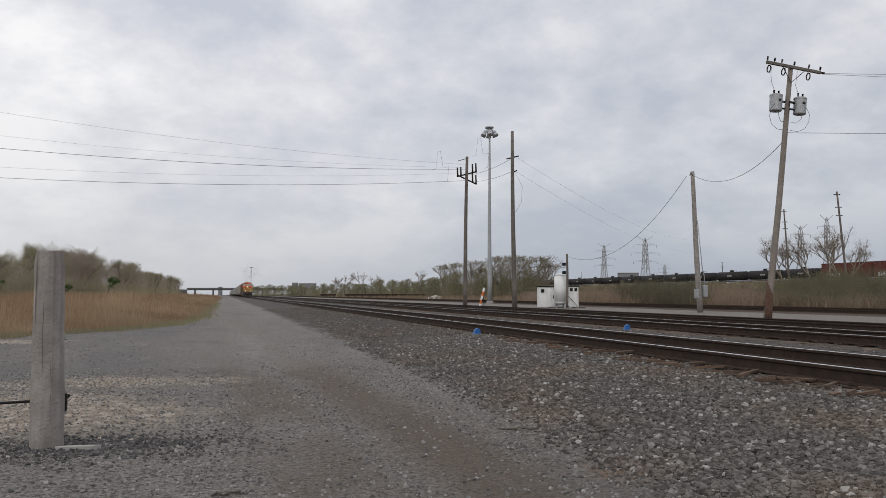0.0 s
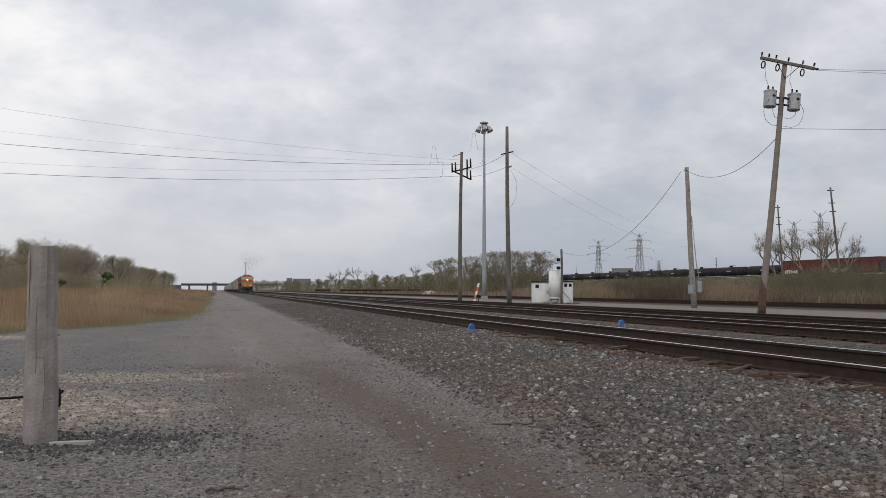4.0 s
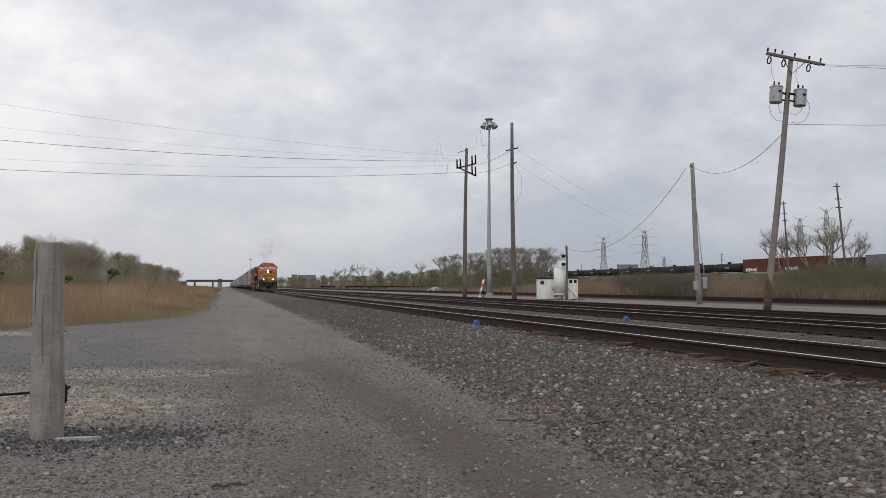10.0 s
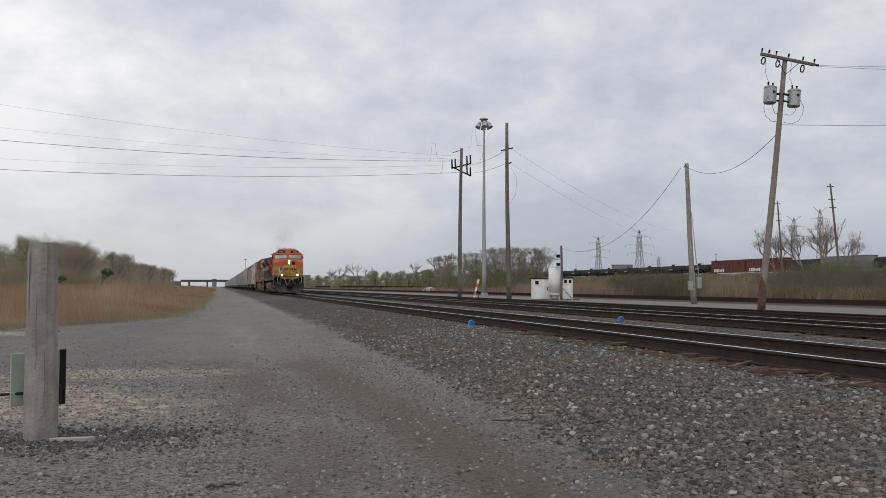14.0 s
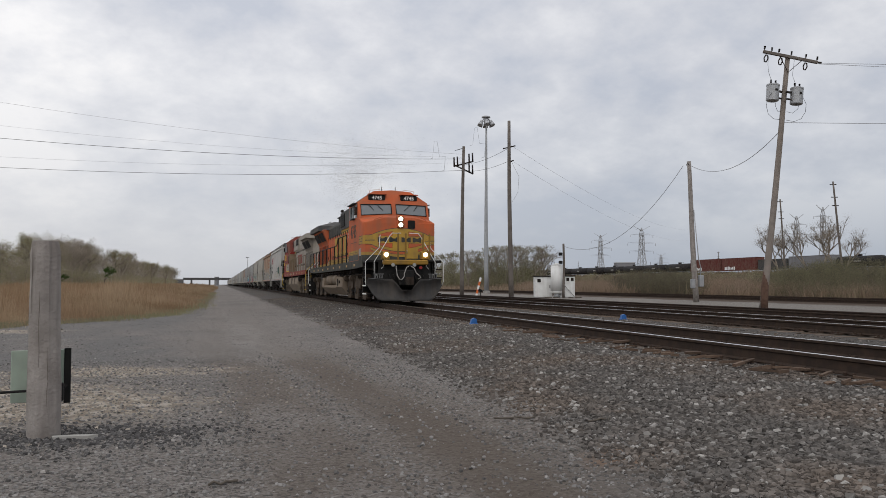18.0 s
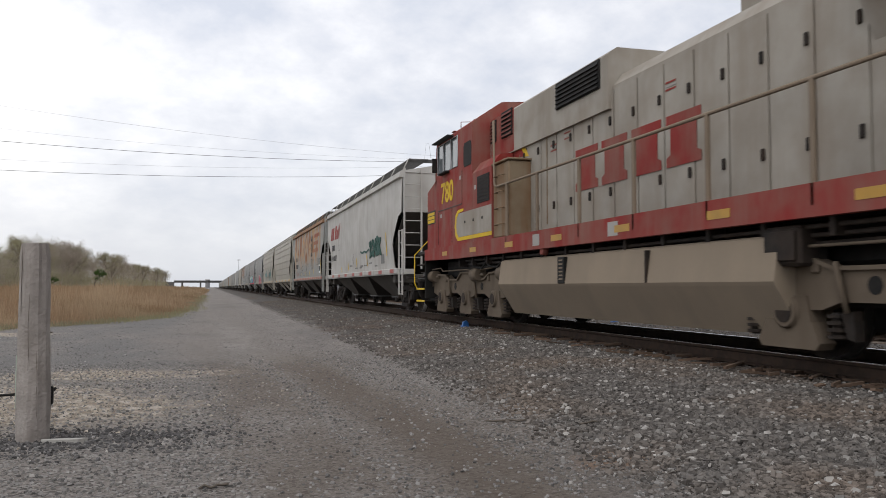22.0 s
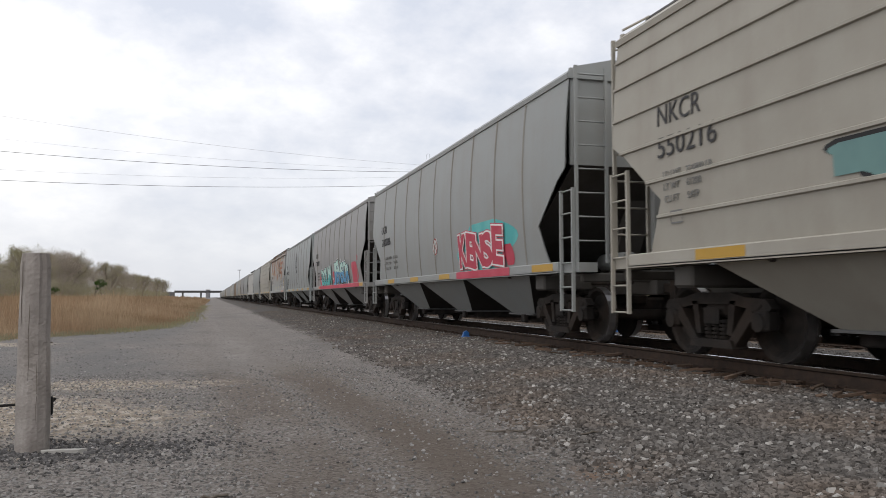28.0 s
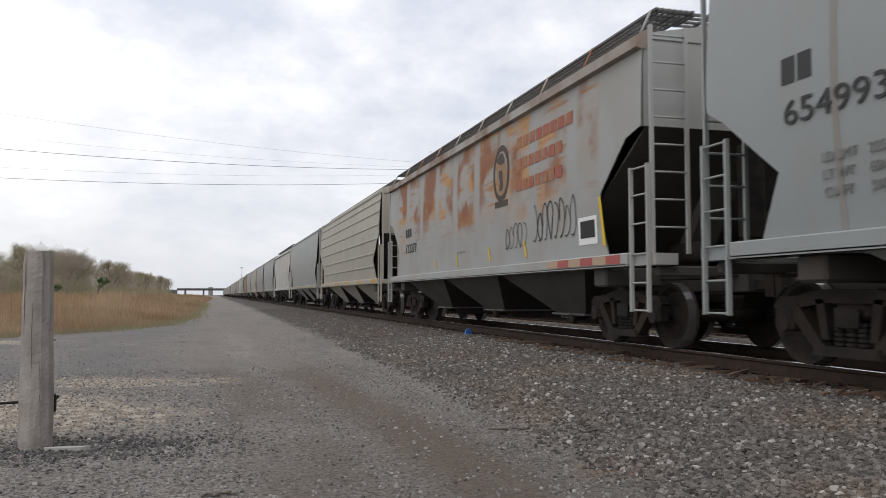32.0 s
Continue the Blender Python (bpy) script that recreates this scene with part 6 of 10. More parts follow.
P2 = Vector((29.8, 46.5, 0))
p2 = thing("utility_pole", "grey wooden pole with a meter box and conduit", "utility pole", at=Matrix.Translation(P2))
L2 = ASIDE * -0.38
part("pole_shaft", pole_shape(9.2, 0.19, 0.13, (L2.x, L2.y)), WOOD_POST, p2)
part("meter_box", Shape().box(0.14, 0.46, -0.22, 0.02, 1.0, 1.75, 0.03), GALV, p2, "grey metal meter box")
part("junction_box", Shape().box(-0.42, -0.16, -0.2, 0.05, 0.9, 1.5, 0.03), GALV, p2)
part("conduit", Shape().tube([(0.28, -0.1, 1.75), (0.28, -0.1, 2.3), (0.1, -0.17, 2.8), (-0.2, -0.17, 6.0)], 0.03, 6), GALV, p2)
part("wire_clevis", Shape().tube([(-0.62, 0, 8.9), (-0.5, 0, 9.1), (-0.28, 0, 8.7)], 0.02, 5), GRIME, p2)
P4 = Vector((27.9, 63.4, 0))
p4 = thing("utility_pole", "short dark pole with a floodlight beside the cabinets", "utility pole", at=Matrix.Translation(P4))
part("pole_shaft", pole_shape(4.6, 0.11, 0.09), POLE_WOOD, p4)
for z in (3.0, 3.7):
    part("floodlight", Shape().box(-0.42, -0.14, -0.2, 0.05, z - 0.12, z + 0.14, 0.03), BLACK, p4)
hang(T0 + LEAN * 0.72 + Vector((0, 0, 8.5)), P2 + L2 + Vector((0, 0, 9.0)), 1.1, 0.016, WIRE_PALE)
hang(P2 + L2 + Vector((-0.4, 0, 8.9)), P4 + Vector((0, 0, 4.4)), 2.1, 0.016, WIRE_PALE)
hang(T0 + LEAN * 0.95 + ASIDE * 1.62 + Vector((0, 0, 11.72)), off(75, 40, 17.2), 1.6, 0.010, WIRE_PALE)
hang(T0 + LEAN * 0.95 + ASIDE * 1.55 + Vector((0, 0, 11.68)), off(75, 41, 16.0), 1.6, 0.010, WIRE_PALE)
hang(T0 + LEAN * 0.72 + Vector((0, 0, 8.85)), off(75, 40, 14.6), 1.6, 0.013, WIRE_PALE)

# the pair of tall poles and the light mast
PA, PB, PM = Vector((22.10, 74.05, 0)), Vector((22.47, 61.36, 0)), Vector((31.8, 95.8, 0))
pa = thing("utility_pole", "tall weathered pole with zigzag arms of dark insulators", "utility pole", at=Matrix.Translation(PA))
LA = ASIDE * 0.22
part("pole_shaft", pole_shape(14.4, 0.21, 0.13, (LA.x, LA.y)), POLE_WOOD, pa)
for z, dz, sgn in ((12.65, 0.5, 1), (12.3, -0.95, 1)):
    a = part("angled_arm", Shape().tube([(-0.98, 0, z - dz * 0.35), (0.9, 0, z + dz * 0.6)], 0.07, 8), GRIME, pa, at=pose(LA.x, LA.y, 0, 0, 0, -15))
    for x in (-0.92, -0.6, 0.52, 0.85):
        if (x > 0) or dz > 0:
            part("post_insulator", Shape().cyl((x, 0, z + dz * (0.12 + 0.5 * x) - 0.05), (x - 0.03, 0, z + dz * (0.12 + 0.5 * x) + 0.85), 0.085, 10, 0.07), GRIME, a)
part("top_bracket", Shape().tube([(LA.x - 0.9, LA.y, 13.95), (LA.x, LA.y, 14.25)], 0.03, 5), GRIME, pa)
pb = thing("utility_pole", "tall brown pole with short crossarms", "utility pole", at=Matrix.Translation(PB))
LB = ASIDE * -0.12
part("pole_shaft", pole_shape(14.4, 0.21, 0.12, (LB.x, LB.y)), POLE_WOOD, pb)
for z, w, sl in ((12.25, 0.5, 0.12), (11.1, 0.35, 0.1)):
    part("short_arm", Shape().tube([(-w if z > 12 else 0.0, 0, z - sl), (w, 0, z + sl)], 0.05, 6), GRIME, pb, at=pose(LB.x, LB.y, 0, 0, 0, -15))
part("guy_loop", Shape().tube([(0.1, 0, 11.0), (0.7, 0, 9.9), (0.6, 0, 8.6), (0.1, 0, 7.8)], 0.012, 4), WIRE_PALE, pb)
mast = thing("light_mast", "tall galvanised light mast with a ring of floodlights", "light mast", at=Matrix.Translation(PM))
part("mast_shaft", pole_shape(22.0, 0.30, 0.10, n=14), GALV, mast)
part("mast_base", Shape().box(-0.35, 0.35, -0.35, 0.35, 0, 0.35, 0.04), CONCRETE, mast)
ring = part("lamp_ring", Shape().cyl((0, 0, 21.4), (0, 0, 22.3), 0.28, 12, 0.2).cyl((0, 0, 22.05), (0, 0, 22.2), 0.55, 12), LATTICE, mast)
for k in range(6):
    a = 2 * math.pi * k / 6 + 0.3
    x, y = math.cos(a), math.sin(a)
    part("floodlight", Shape().cyl((0.75 * x, 0.75 * y, 21.35), (0.92 * x, 0.92 * y, 21.0), 0.26, 10, 0.34).cyl((0.75 * x, 0.75 * y, 21.35), (0.6 * x, 0.6 * y, 21.62), 0.22, 10).tube([(0.3 * x, 0.3 * y, 21.9), (0.7 * x, 0.7 * y, 21.55)], 0.05, 6), LATTICE, ring)
# jumpers hanging between the spans
for at in (off(2.9, 66, 12.5), off(-0.4, 66, 11.4)):
    s = Shape()
    s.tube([(-0.45, 0, 0), (-0.15, 0, 0.1), (0.0, 0, 1.5), (0.22, 0, 1.52), (0.42, 0, 0.2), (0.9, 0, 0.25), (0.8, 0, -0.9), (0.55, 0, -1.0)], 0.011, 4)
    solid("jumper_lead", s, WIRE, "looped jumper leads hanging from the wires", "wire", "jumper leads", at=Matrix.Translation(at) @ pose(0, 0, 0, 0, 0, -15))
far_left = [(14.75, 13.6, 0.9, 0.012, WIRE_PALE), (13.0, 13.3, 0.9, 0.009, WIRE_PALE), (12.05, 13.15, 0.95, 0.026, WIRE), (10.65, 12.8, 1.0, 0.010, WIRE_PALE), (9.85, 12.05, 1.3, 0.024, WIRE)]
for zl, zr, sag, r, mt in far_left:
    a, b = off(-32.9, 60, zl), off(2.2, 77, zr)
    # carried on past the road to a pole out of view, so that it hangs at its height over the field
    a2 = a + (a - b) * 0.8
    a2.z = (zl + 4 * 1.5 * 0.4444 * 0.5556 - zr * 0.4444) / 0.5556
    hang(a2, b, 1.5, r * 0.75, mt, n=24)
hang(PB + Vector((0, 0, 12.3)), PA + Vector((0, 0, 12.6)), 0.3, 0.014)
hang(PB + Vector((0, 0, 11.2)), PA + Vector((0, 0, 12.0)), 0.3, 0.014)
for z0, r, d, z1 in ((12.4, 60, 190, 14.0), (11.2, 62, 200, 12.0)):
    hang(PB + Vector((0, 0, z0)), off(r, d, z1), 2.0, 0.008, WIRE_PALE)

# equipment cabinets and the white tank
cb = thing("equipment_cabinet", "white-painted metal cabinet with vents, streaked with dirt", "cabinet", "cabinets by the tank", at=pose(26.35, 66.0, 0, 0, 0, -15))
part("body", Shape().box(-0.05, 1.45, -0.6, 0.6, 0.05, 1.80, 0.03), WHITE_PAINT, cb)
part("roof", Shape().box(-0.12, 1.52, -0.7, 0.7, 1.80, 1.90, 0.02), GRIME, cb)
part("vent", Shape().box(0.15, 0.45, -0.63, -0.59, 1.32, 1.62, 0.01), GRIME, cb)
dr = part("door", Shape().box(0.6, 1.38, -0.625, -0.60, 0.15, 1.7, 0.01), WHITE_PAINT, cb)
part("handle", Shape().box(1.2, 1.26, -0.66, -0.62, 0.8, 1.1, 0.01), BLACK, dr)
cb2 = thing("equipment_cabinet", "white-painted metal cabinet with panelled doors", "cabinet", "cabinets by the tank", at=pose(28.15, 64.6, 0, 0, 0, -15))
part("body", Shape().box(-0.1, 1.15, -0.6, 0.6, 0.05, 1.82, 0.03), WHITE_PAINT, cb2)
part("roof", Shape().box(-0.15, 1.2, -0.68, 0.68, 1.82, 1.92, 0.02), GRIME, cb2)
for x in (0.0, 0.38, 0.76):
    dr = part("door", Shape().box(x, x + 0.34, -0.625, -0.60, 0.15, 1.35, 0.01), WHITE_PAINT, cb2)
    part("vent", Shape().box(x + 0.04, x + 0.28, -0.63, -0.60, 1.42, 1.7, 0.01), GRIME, dr)
part("brace", Shape().tube([(0.0, -0.75, 1.3), (1.1, -0.7, 0.1)], 0.02, 5), GRIME, cb2)
tk = thing("storage_tank", "upright white cylindrical tank on a skirted base", "tank", at=pose(27.65, 64.2, 0))
part("shell", Shape().cyl((0, 0, 0.55), (0, 0, 2.75), 0.52, 24).cyl((0, 0, 2.75), (0, 0, 2.95), 0.52, 24, 0.2).cyl((0, 0, 0.35), (0, 0, 0.55), 0.34, 24, 0.52), WHITE_PAINT, tk)
part("skirt", Shape().cyl((0, 0, 0), (0, 0, 0.36), 0.26, 16), GALV, tk)
part("guard_rail", Shape().tube([(-0.5, 0, 2.6), (-0.55, 0, 3.25)], 0.02, 5).tube([(-0.3, -0.2, 2.9), (-0.3, -0.2, 3.3)], 0.015, 5), GALV, tk)
part("pipe", Shape().tube([(0.5, -0.2, 0.6), (0.62, -0.25, 0.5), (0.62, -0.25, 0.0)], 0.03, 6), GALV, tk)
for k in range(5):
    solid("pallet_debris", Shape().box(-0.3, 0.3, -0.08, 0.08, 0, 0.10, 0.01), BARK, "dark scrap lying by the cabinets", "debris", "scrap by the tank", at=pose(26.6 + k * 0.6, 63.6 - k * 0.2, 0, 0, 0, 31 * k))
mk = thing("marker_post", "thin white marker post", "marker", at=pose(25.1, 84.2, 0))
part("stake", Shape().box(-0.09, 0.09, -0.03, 0.03, 0, 2.2, 0.02), WHITE_PAINT, mk)
bar = thing("barricade", "leaning orange and white striped barricade board", "barricade", at=pose(21.4, 67.4, 0, 0, 14, -15))
for k in range(5):
    part("stripe", Shape().box(-0.09, 0.09, -0.02, 0.02, 0.36 * k, 0.36 * k + 0.36), (WHITE_PAINT, matter("orange_reflector", (0.62, 0.14, 0.03), 0.5))[k % 2], bar)
part("stand", Shape().tube([(0.1, 0, 1.0), (0.42, 0, 0.1)], 0.03, 5).box(0.05, 0.4, -0.1, 0.1, 0.6, 0.8, 0.02), BLACK, bar)
bn = solid("white_bundle", Shape().prism([(-1.6, 0), (1.8, 0), (1.6, 0.7), (0.4, 1.0), (-1.2, 0.7)], "y", -0.6, 0.6), WHITE_PAINT, "white wrapped bundle lying by the yard track", "bundle", at=pose(47.6, 185, 0, 0, 0, -15))
# low stacks of rail and ties in the yard
for r, d, w in ((-3.5, 235, 5.0), (-14, 245, 5.0), (-19, 242, 3.0), (-26, 250, 4.0), (-36, 255, 2.4)):
    st = thing("rail_stack", "long low stack of rusty rails on old ties", "rail stack", "stacks in the yard", at=Matrix.Translation(off(r, d, 0.3)))
    for k in range(4):
        part("rail_bundle", Shape().box(-w, w, -0.5 + 0.3 * k, -0.3 + 0.3 * k, 0.5, 0.9 + 0.12 * (k % 2), 0.02), RAIL_SIDE, st)
    for k in range(4):
        part("bearer", Shape().box(-w + 0.6 + k * (2 * w - 1.4) / 3, -w + 0.9 + k * (2 * w - 1.4) / 3, -0.7, 0.8, 0, 0.5, 0.02), TIE, st)


# ---------------------------------------------------------------- grass, brush, trees
def blades(name, label, material, base, tall, wide, lean, per, kind="stuff", category="grass", seed=3, spread=0.18):
    """base: array of tuft places; tall: array of heights. Thin upright blades in tufts."""
    r = np.random.default_rng(seed)
    n = len(base) * per
    b = np.repeat(base, per, 0) + np.concatenate([r.normal(0, spread, (n, 2)), np.zeros((n, 1))], 1)
    h = np.repeat(tall, per) * r.uniform(0.55, 1.12, n)
    a = r.uniform(0, 6.28, n)
    tip = b + np.stack([np.cos(a) * h * lean * r.random(n), np.sin(a) * h * lean * r.random(n), h], 1)
    mid = (b + tip) / 2 + np.stack([np.cos(a) * 0.02, np.sin(a) * 0.02, 0.10 * h], 1)
    p = r.uniform(0, 6.28, n)
    w = np.stack([np.cos(p), np.sin(p), np.zeros(n)], 1) * (np.repeat(wide, per) if not np.isscalar(wide) else wide) * 0.5 if np.isscalar(wide) else np.stack([np.cos(p), np.sin(p), np.zeros(n)], 1) * (np.repeat(wide, per) * 0.5)[:, None]
    v = np.stack([b - w, b + w, mid + w * 0.8, mid - w * 0.8, tip], 1).reshape(-1, 3)
    o = (np.arange(n) * 5)[:, None]
    quad, tri = o + np.array([0, 1, 2, 3]), o + np.array([3, 2, 4])
    idx = np.concatenate([quad, tri], 1).reshape(-1)
    starts = np.stack([np.arange(n) * 7, np.arange(n) * 7 + 4], 1).reshape(-1)
    me = bpy.data.meshes.new(name)
    me.vertices.add(len(v))
    me.vertices.foreach_set("co", v.reshape(-1))
    me.loops.add(len(idx))
    me.loops.foreach_set("vertex_index", idx)
    me.polygons.add(2 * n)
    me.polygons.foreach_set("loop_start", starts)
    me.polygons.foreach_set("loop_total", np.tile([4, 3], n))
    me.materials.append(material)
    me.update(calc_edges=True)
    return tagged(new(name, me), label, category, kind=kind)


def plant_field():
    r = np.random.default_rng(21)
    pts, tall, wide = [], [], []
    for _ in range(21000):
        u = r.random()
        y = 21 + 330 * u ** 2.3
        e = field_edge(y)
        x = e - 55 * r.random() ** (1.5 if y < 80 else 1.0) - 0.2
        back = min((e - x) / 5.0, (y - 20.5 - max(0, -6.4 - x) * 0.15) / 7.0, 1.0)
        if back < 0.02:
            continue
        pts.append((x, y, height(x, y) - 0.02))
        tall.append((0.16 + 1.08 * back ** 0.8) * (0.85 + 0.6 * noise.noise((x * 0.25, y * 0.12, 5.0)) + 0.25 * noise.noise((x * 0.9, y * 0.5, 2.0))) * r.uniform(0.75, 1.2))
        wide.append(0.008 + 0.00032 * y)
    blades("dry_grass", "tall orange-brown dry grass field", STRAW, np.array(pts), np.array(tall), np.array(wide), 0.42, 15, spread=0.24)
    pts = []
    for _ in range(2600):
        y = 21.5 + 90 * r.random() ** 2
        x = field_edge(y) + r.normal(-0.15, 0.35)
        pts.append((x, y, height(x, y)))
    blades("green_verge", "short green grass along the edge of the gravel", LEAF, np.array(pts), np.full(len(pts), 0.16), 0.012, 0.6, 6, seed=9)


plant_field()


def leaf_cloud(rng, centres, radius, per, size, flat=0.75):
    """Small leaf quads strewn round the centres; returns points and faces."""
    n = len(centres) * per
    c = np.repeat(np.asarray(centres), per, 0)
    d = rng.normal(0, 1, (n, 3))
    d *= (rng.random(n) ** 0.5 / np.linalg.norm(d, axis=1))[:, None]
    c = c + d * np.array([radius, radius, radius * flat])
    a, t = rng.normal(0, 1, (n, 3)), rng.normal(0, 1, (n, 3))
    a /= np.linalg.norm(a, axis=1)[:, None]
    t = np.cross(a, t)
    t /= np.linalg.norm(t, axis=1)[:, None]
    s = (size * rng.uniform(0.6, 1.3, n))[:, None]
    a, t = a * s, t * s * 0.6
    v = np.stack([c - a, c + t, c + a, c - t], 1).reshape(-1, 3)
    return v, np.arange(n * 4).reshape(-1, 4)


def quick_mesh(name, v, f, material):
    me = bpy.data.meshes.new(name)
    me.vertices.add(len(v))
    me.vertices.foreach_set("co", np.asarray(v, float).reshape(-1))
    me.loops.add(f.size)
    me.loops.foreach_set("vertex_index", f.reshape(-1))
    me.polygons.add(len(f))
    me.polygons.foreach_set("loop_start", np.arange(len(f)) * 4)
    me.polygons.foreach_set("loop_total", np.full(len(f), 4))
    me.materials.append(material)
    me.update(calc_edges=True)
    return me


def branch_out(rng, h, depth, spread=0.55, start=0.28):
    """Limbs from a trunk: segments (a, b, ra, rb) and the twig ends."""
    segs, tips = [], []

    def grow(p, d, ln, r, k):
        q = p + d * ln
        segs.append((p, q, r, r * 0.68))
        if k == 0:
            tips.append(q)
            return
        m = rng.choice((2, 3)) if k > 1 else 3
        for _ in range(m):
            e = (d + Vector((rng.gauss(0, spread), rng.gauss(0, spread), rng.gauss(0.12, spread * 0.5)))).normalized()
            grow(q, e, ln * rng.uniform(0.62, 0.88), r * 0.66, k - 1)
        if k < depth and rng.random() < 0.95:
            tips.append(q)
    grow(Vector((0, 0, -0.3)), Vector((rng.gauss(0, 0.05), rng.gauss(0, 0.05), 1)).normalized(), h * start + 0.3, h * 0.022 + 0.02, depth)
    top = max(q.z for _, q, _, _ in segs)
    f = h / top
    return [(a * f, b * f, ra, rb) for a, b, ra, rb in segs], [t * f for t in tips]


def tree_kind(seed, h, leaf, per, size, radius, depth=4, label="", spread=0.55, name="tree", start=0.28, fill=0, wide=0.28, bark=None):
    """fill: side twigs with leaf clumps all the way down, so that the tree is bushy."""
    rng = random.Random(seed)
    segs, tips = branch_out(rng, h, depth, spread, start)
    s = Shape()
    for a, b, ra, rb in segs:
        s.cyl(a, b, max(ra, 0.014 * h / 8), 5 if ra > 0.06 else 3, max(rb, 0.011 * h / 8), caps=False)
    for _ in range(fill):
        z = h * (0.06 + 0.92 * rng.random())
        w = h * wide * (math.sin(math.pi * min(1, max(0, (z / h * 0.92 + 0.04)))) ** 0.6) * rng.random() ** 0.5
        a = rng.uniform(0, 6.283)
        q = Vector((w * math.cos(a), w * math.sin(a), z))
        s.cyl(Vector((q.x * 0.25, q.y * 0.25, z * 0.72)), q, 0.012 * h / 8, 3, 0.008 * h / 8, caps=False)
        tips.append(q)
    t = thing(name, label, "tree", "trees")
    part("trunk", s.mesh("trunk", bark or (BARK if leaf is not TWIG else TWIG), False), None, t)
    if per:
        nr = np.random.default_rng(seed)
        v, f = leaf_cloud(nr, [tuple(p) for p in tips], radius, per, size)
        part("crown", quick_mesh("crown", v, f, leaf), None, t)
    return t


def plant(kinds, places):
    first = set()
    for kind, (x, y, z), sc, turn in places:
        m = pose(x, y, z, 0, 0, turn) @ Matrix.Scale(sc, 4)
        if kind not in first:
            kinds[kind].matrix_basis = m
            first.add(kind)
        else:
            t = copy_thing(kinds[kind], Matrix.Identity(4))
            t.matrix_basis = m


def woods():
    rng = random.Random(17)
    kinds = [tree_kind(1, 9, LEAF, 26, 0.10, 0.85, 4, "budding olive-brown tree at the edge of the woods", fill=70, wide=0.30),
             tree_kind(2, 10, LEAF, 24, 0.10, 0.9, 4, "budding tree with thin olive leaves in the woods", fill=70, wide=0.27),
             tree_kind(3, 10, TWIG, 22, 0.085, 0.85, 4, "bare grey-brown tree in the woods", 0.5, fill=70, wide=0.26),
             tree_kind(4, 11, TWIG, 22, 0.085, 0.9, 4, "bare twiggy tree in the woods", 0.6, fill=70, wide=0.28),
             tree_kind(5, 4, LEAF_GREEN, 20, 0.16, 0.5, 3, "small fresh green tree before the woods")]
    pl = []
    for k in range(104):
        u = k / 104
        y = 128 + 720 * u ** 1.7
        x = -38 - 16 * rng.random() - 6 * (u > 0.5) * rng.random()
        h = 7.6 if y < 190 else (7.6 + (y - 190) / 55 * 7.6 if y < 245 else 15.2)
        kd = rng.choice((0, 0, 1, 1, 2, 3))
        sc = h * rng.uniform(0.85, 1.04) / (9, 10, 10, 11)[kd]
        pl.append((kd, (x, y, 0.2), sc, rng.uniform(0, 360)))
    for x, y, sc in ((-28.8, 222, 1.3), (-36, 205, 0.8), (-36, 148, 0.9), (-40, 140, 1.1)):
        pl.append((4, (x, y, 0.2), sc, rng.uniform(0, 360)))
    plant(kinds, pl)
    # undergrowth that closes the woods below
    nr = np.random.default_rng(4)
    c = [(-35 - 18 * nr.random(), 118 + 600 * nr.random() ** 1.7, 0.6 + 4.6 * nr.random() ** 1.3) for _ in range(3200)]
    v, f = leaf_cloud(nr, c, 1.6, 24, 0.16)
    tagged(new("undergrowth", quick_mesh("undergrowth", v, f, LEAF)), "tangled olive-brown undergrowth along the woods", "brush", kind="stuff")
    c = [(-36 - 20 * nr.random(), 118 + 600 * nr.random() ** 1.7, nr.random()) for _ in range(2800)]
    c = [(x, y, 0.8 + z * (5.2 if y < 205 else 9.5)) for x, y, z in c]
    v, f = leaf_cloud(nr, c, 1.8, 22, 0.14)
    tagged(new("woods_twigs", quick_mesh("woods_twigs", v, f, TWIG)), "grey-brown mass of twigs in the woods", "brush", kind="stuff")


woods()


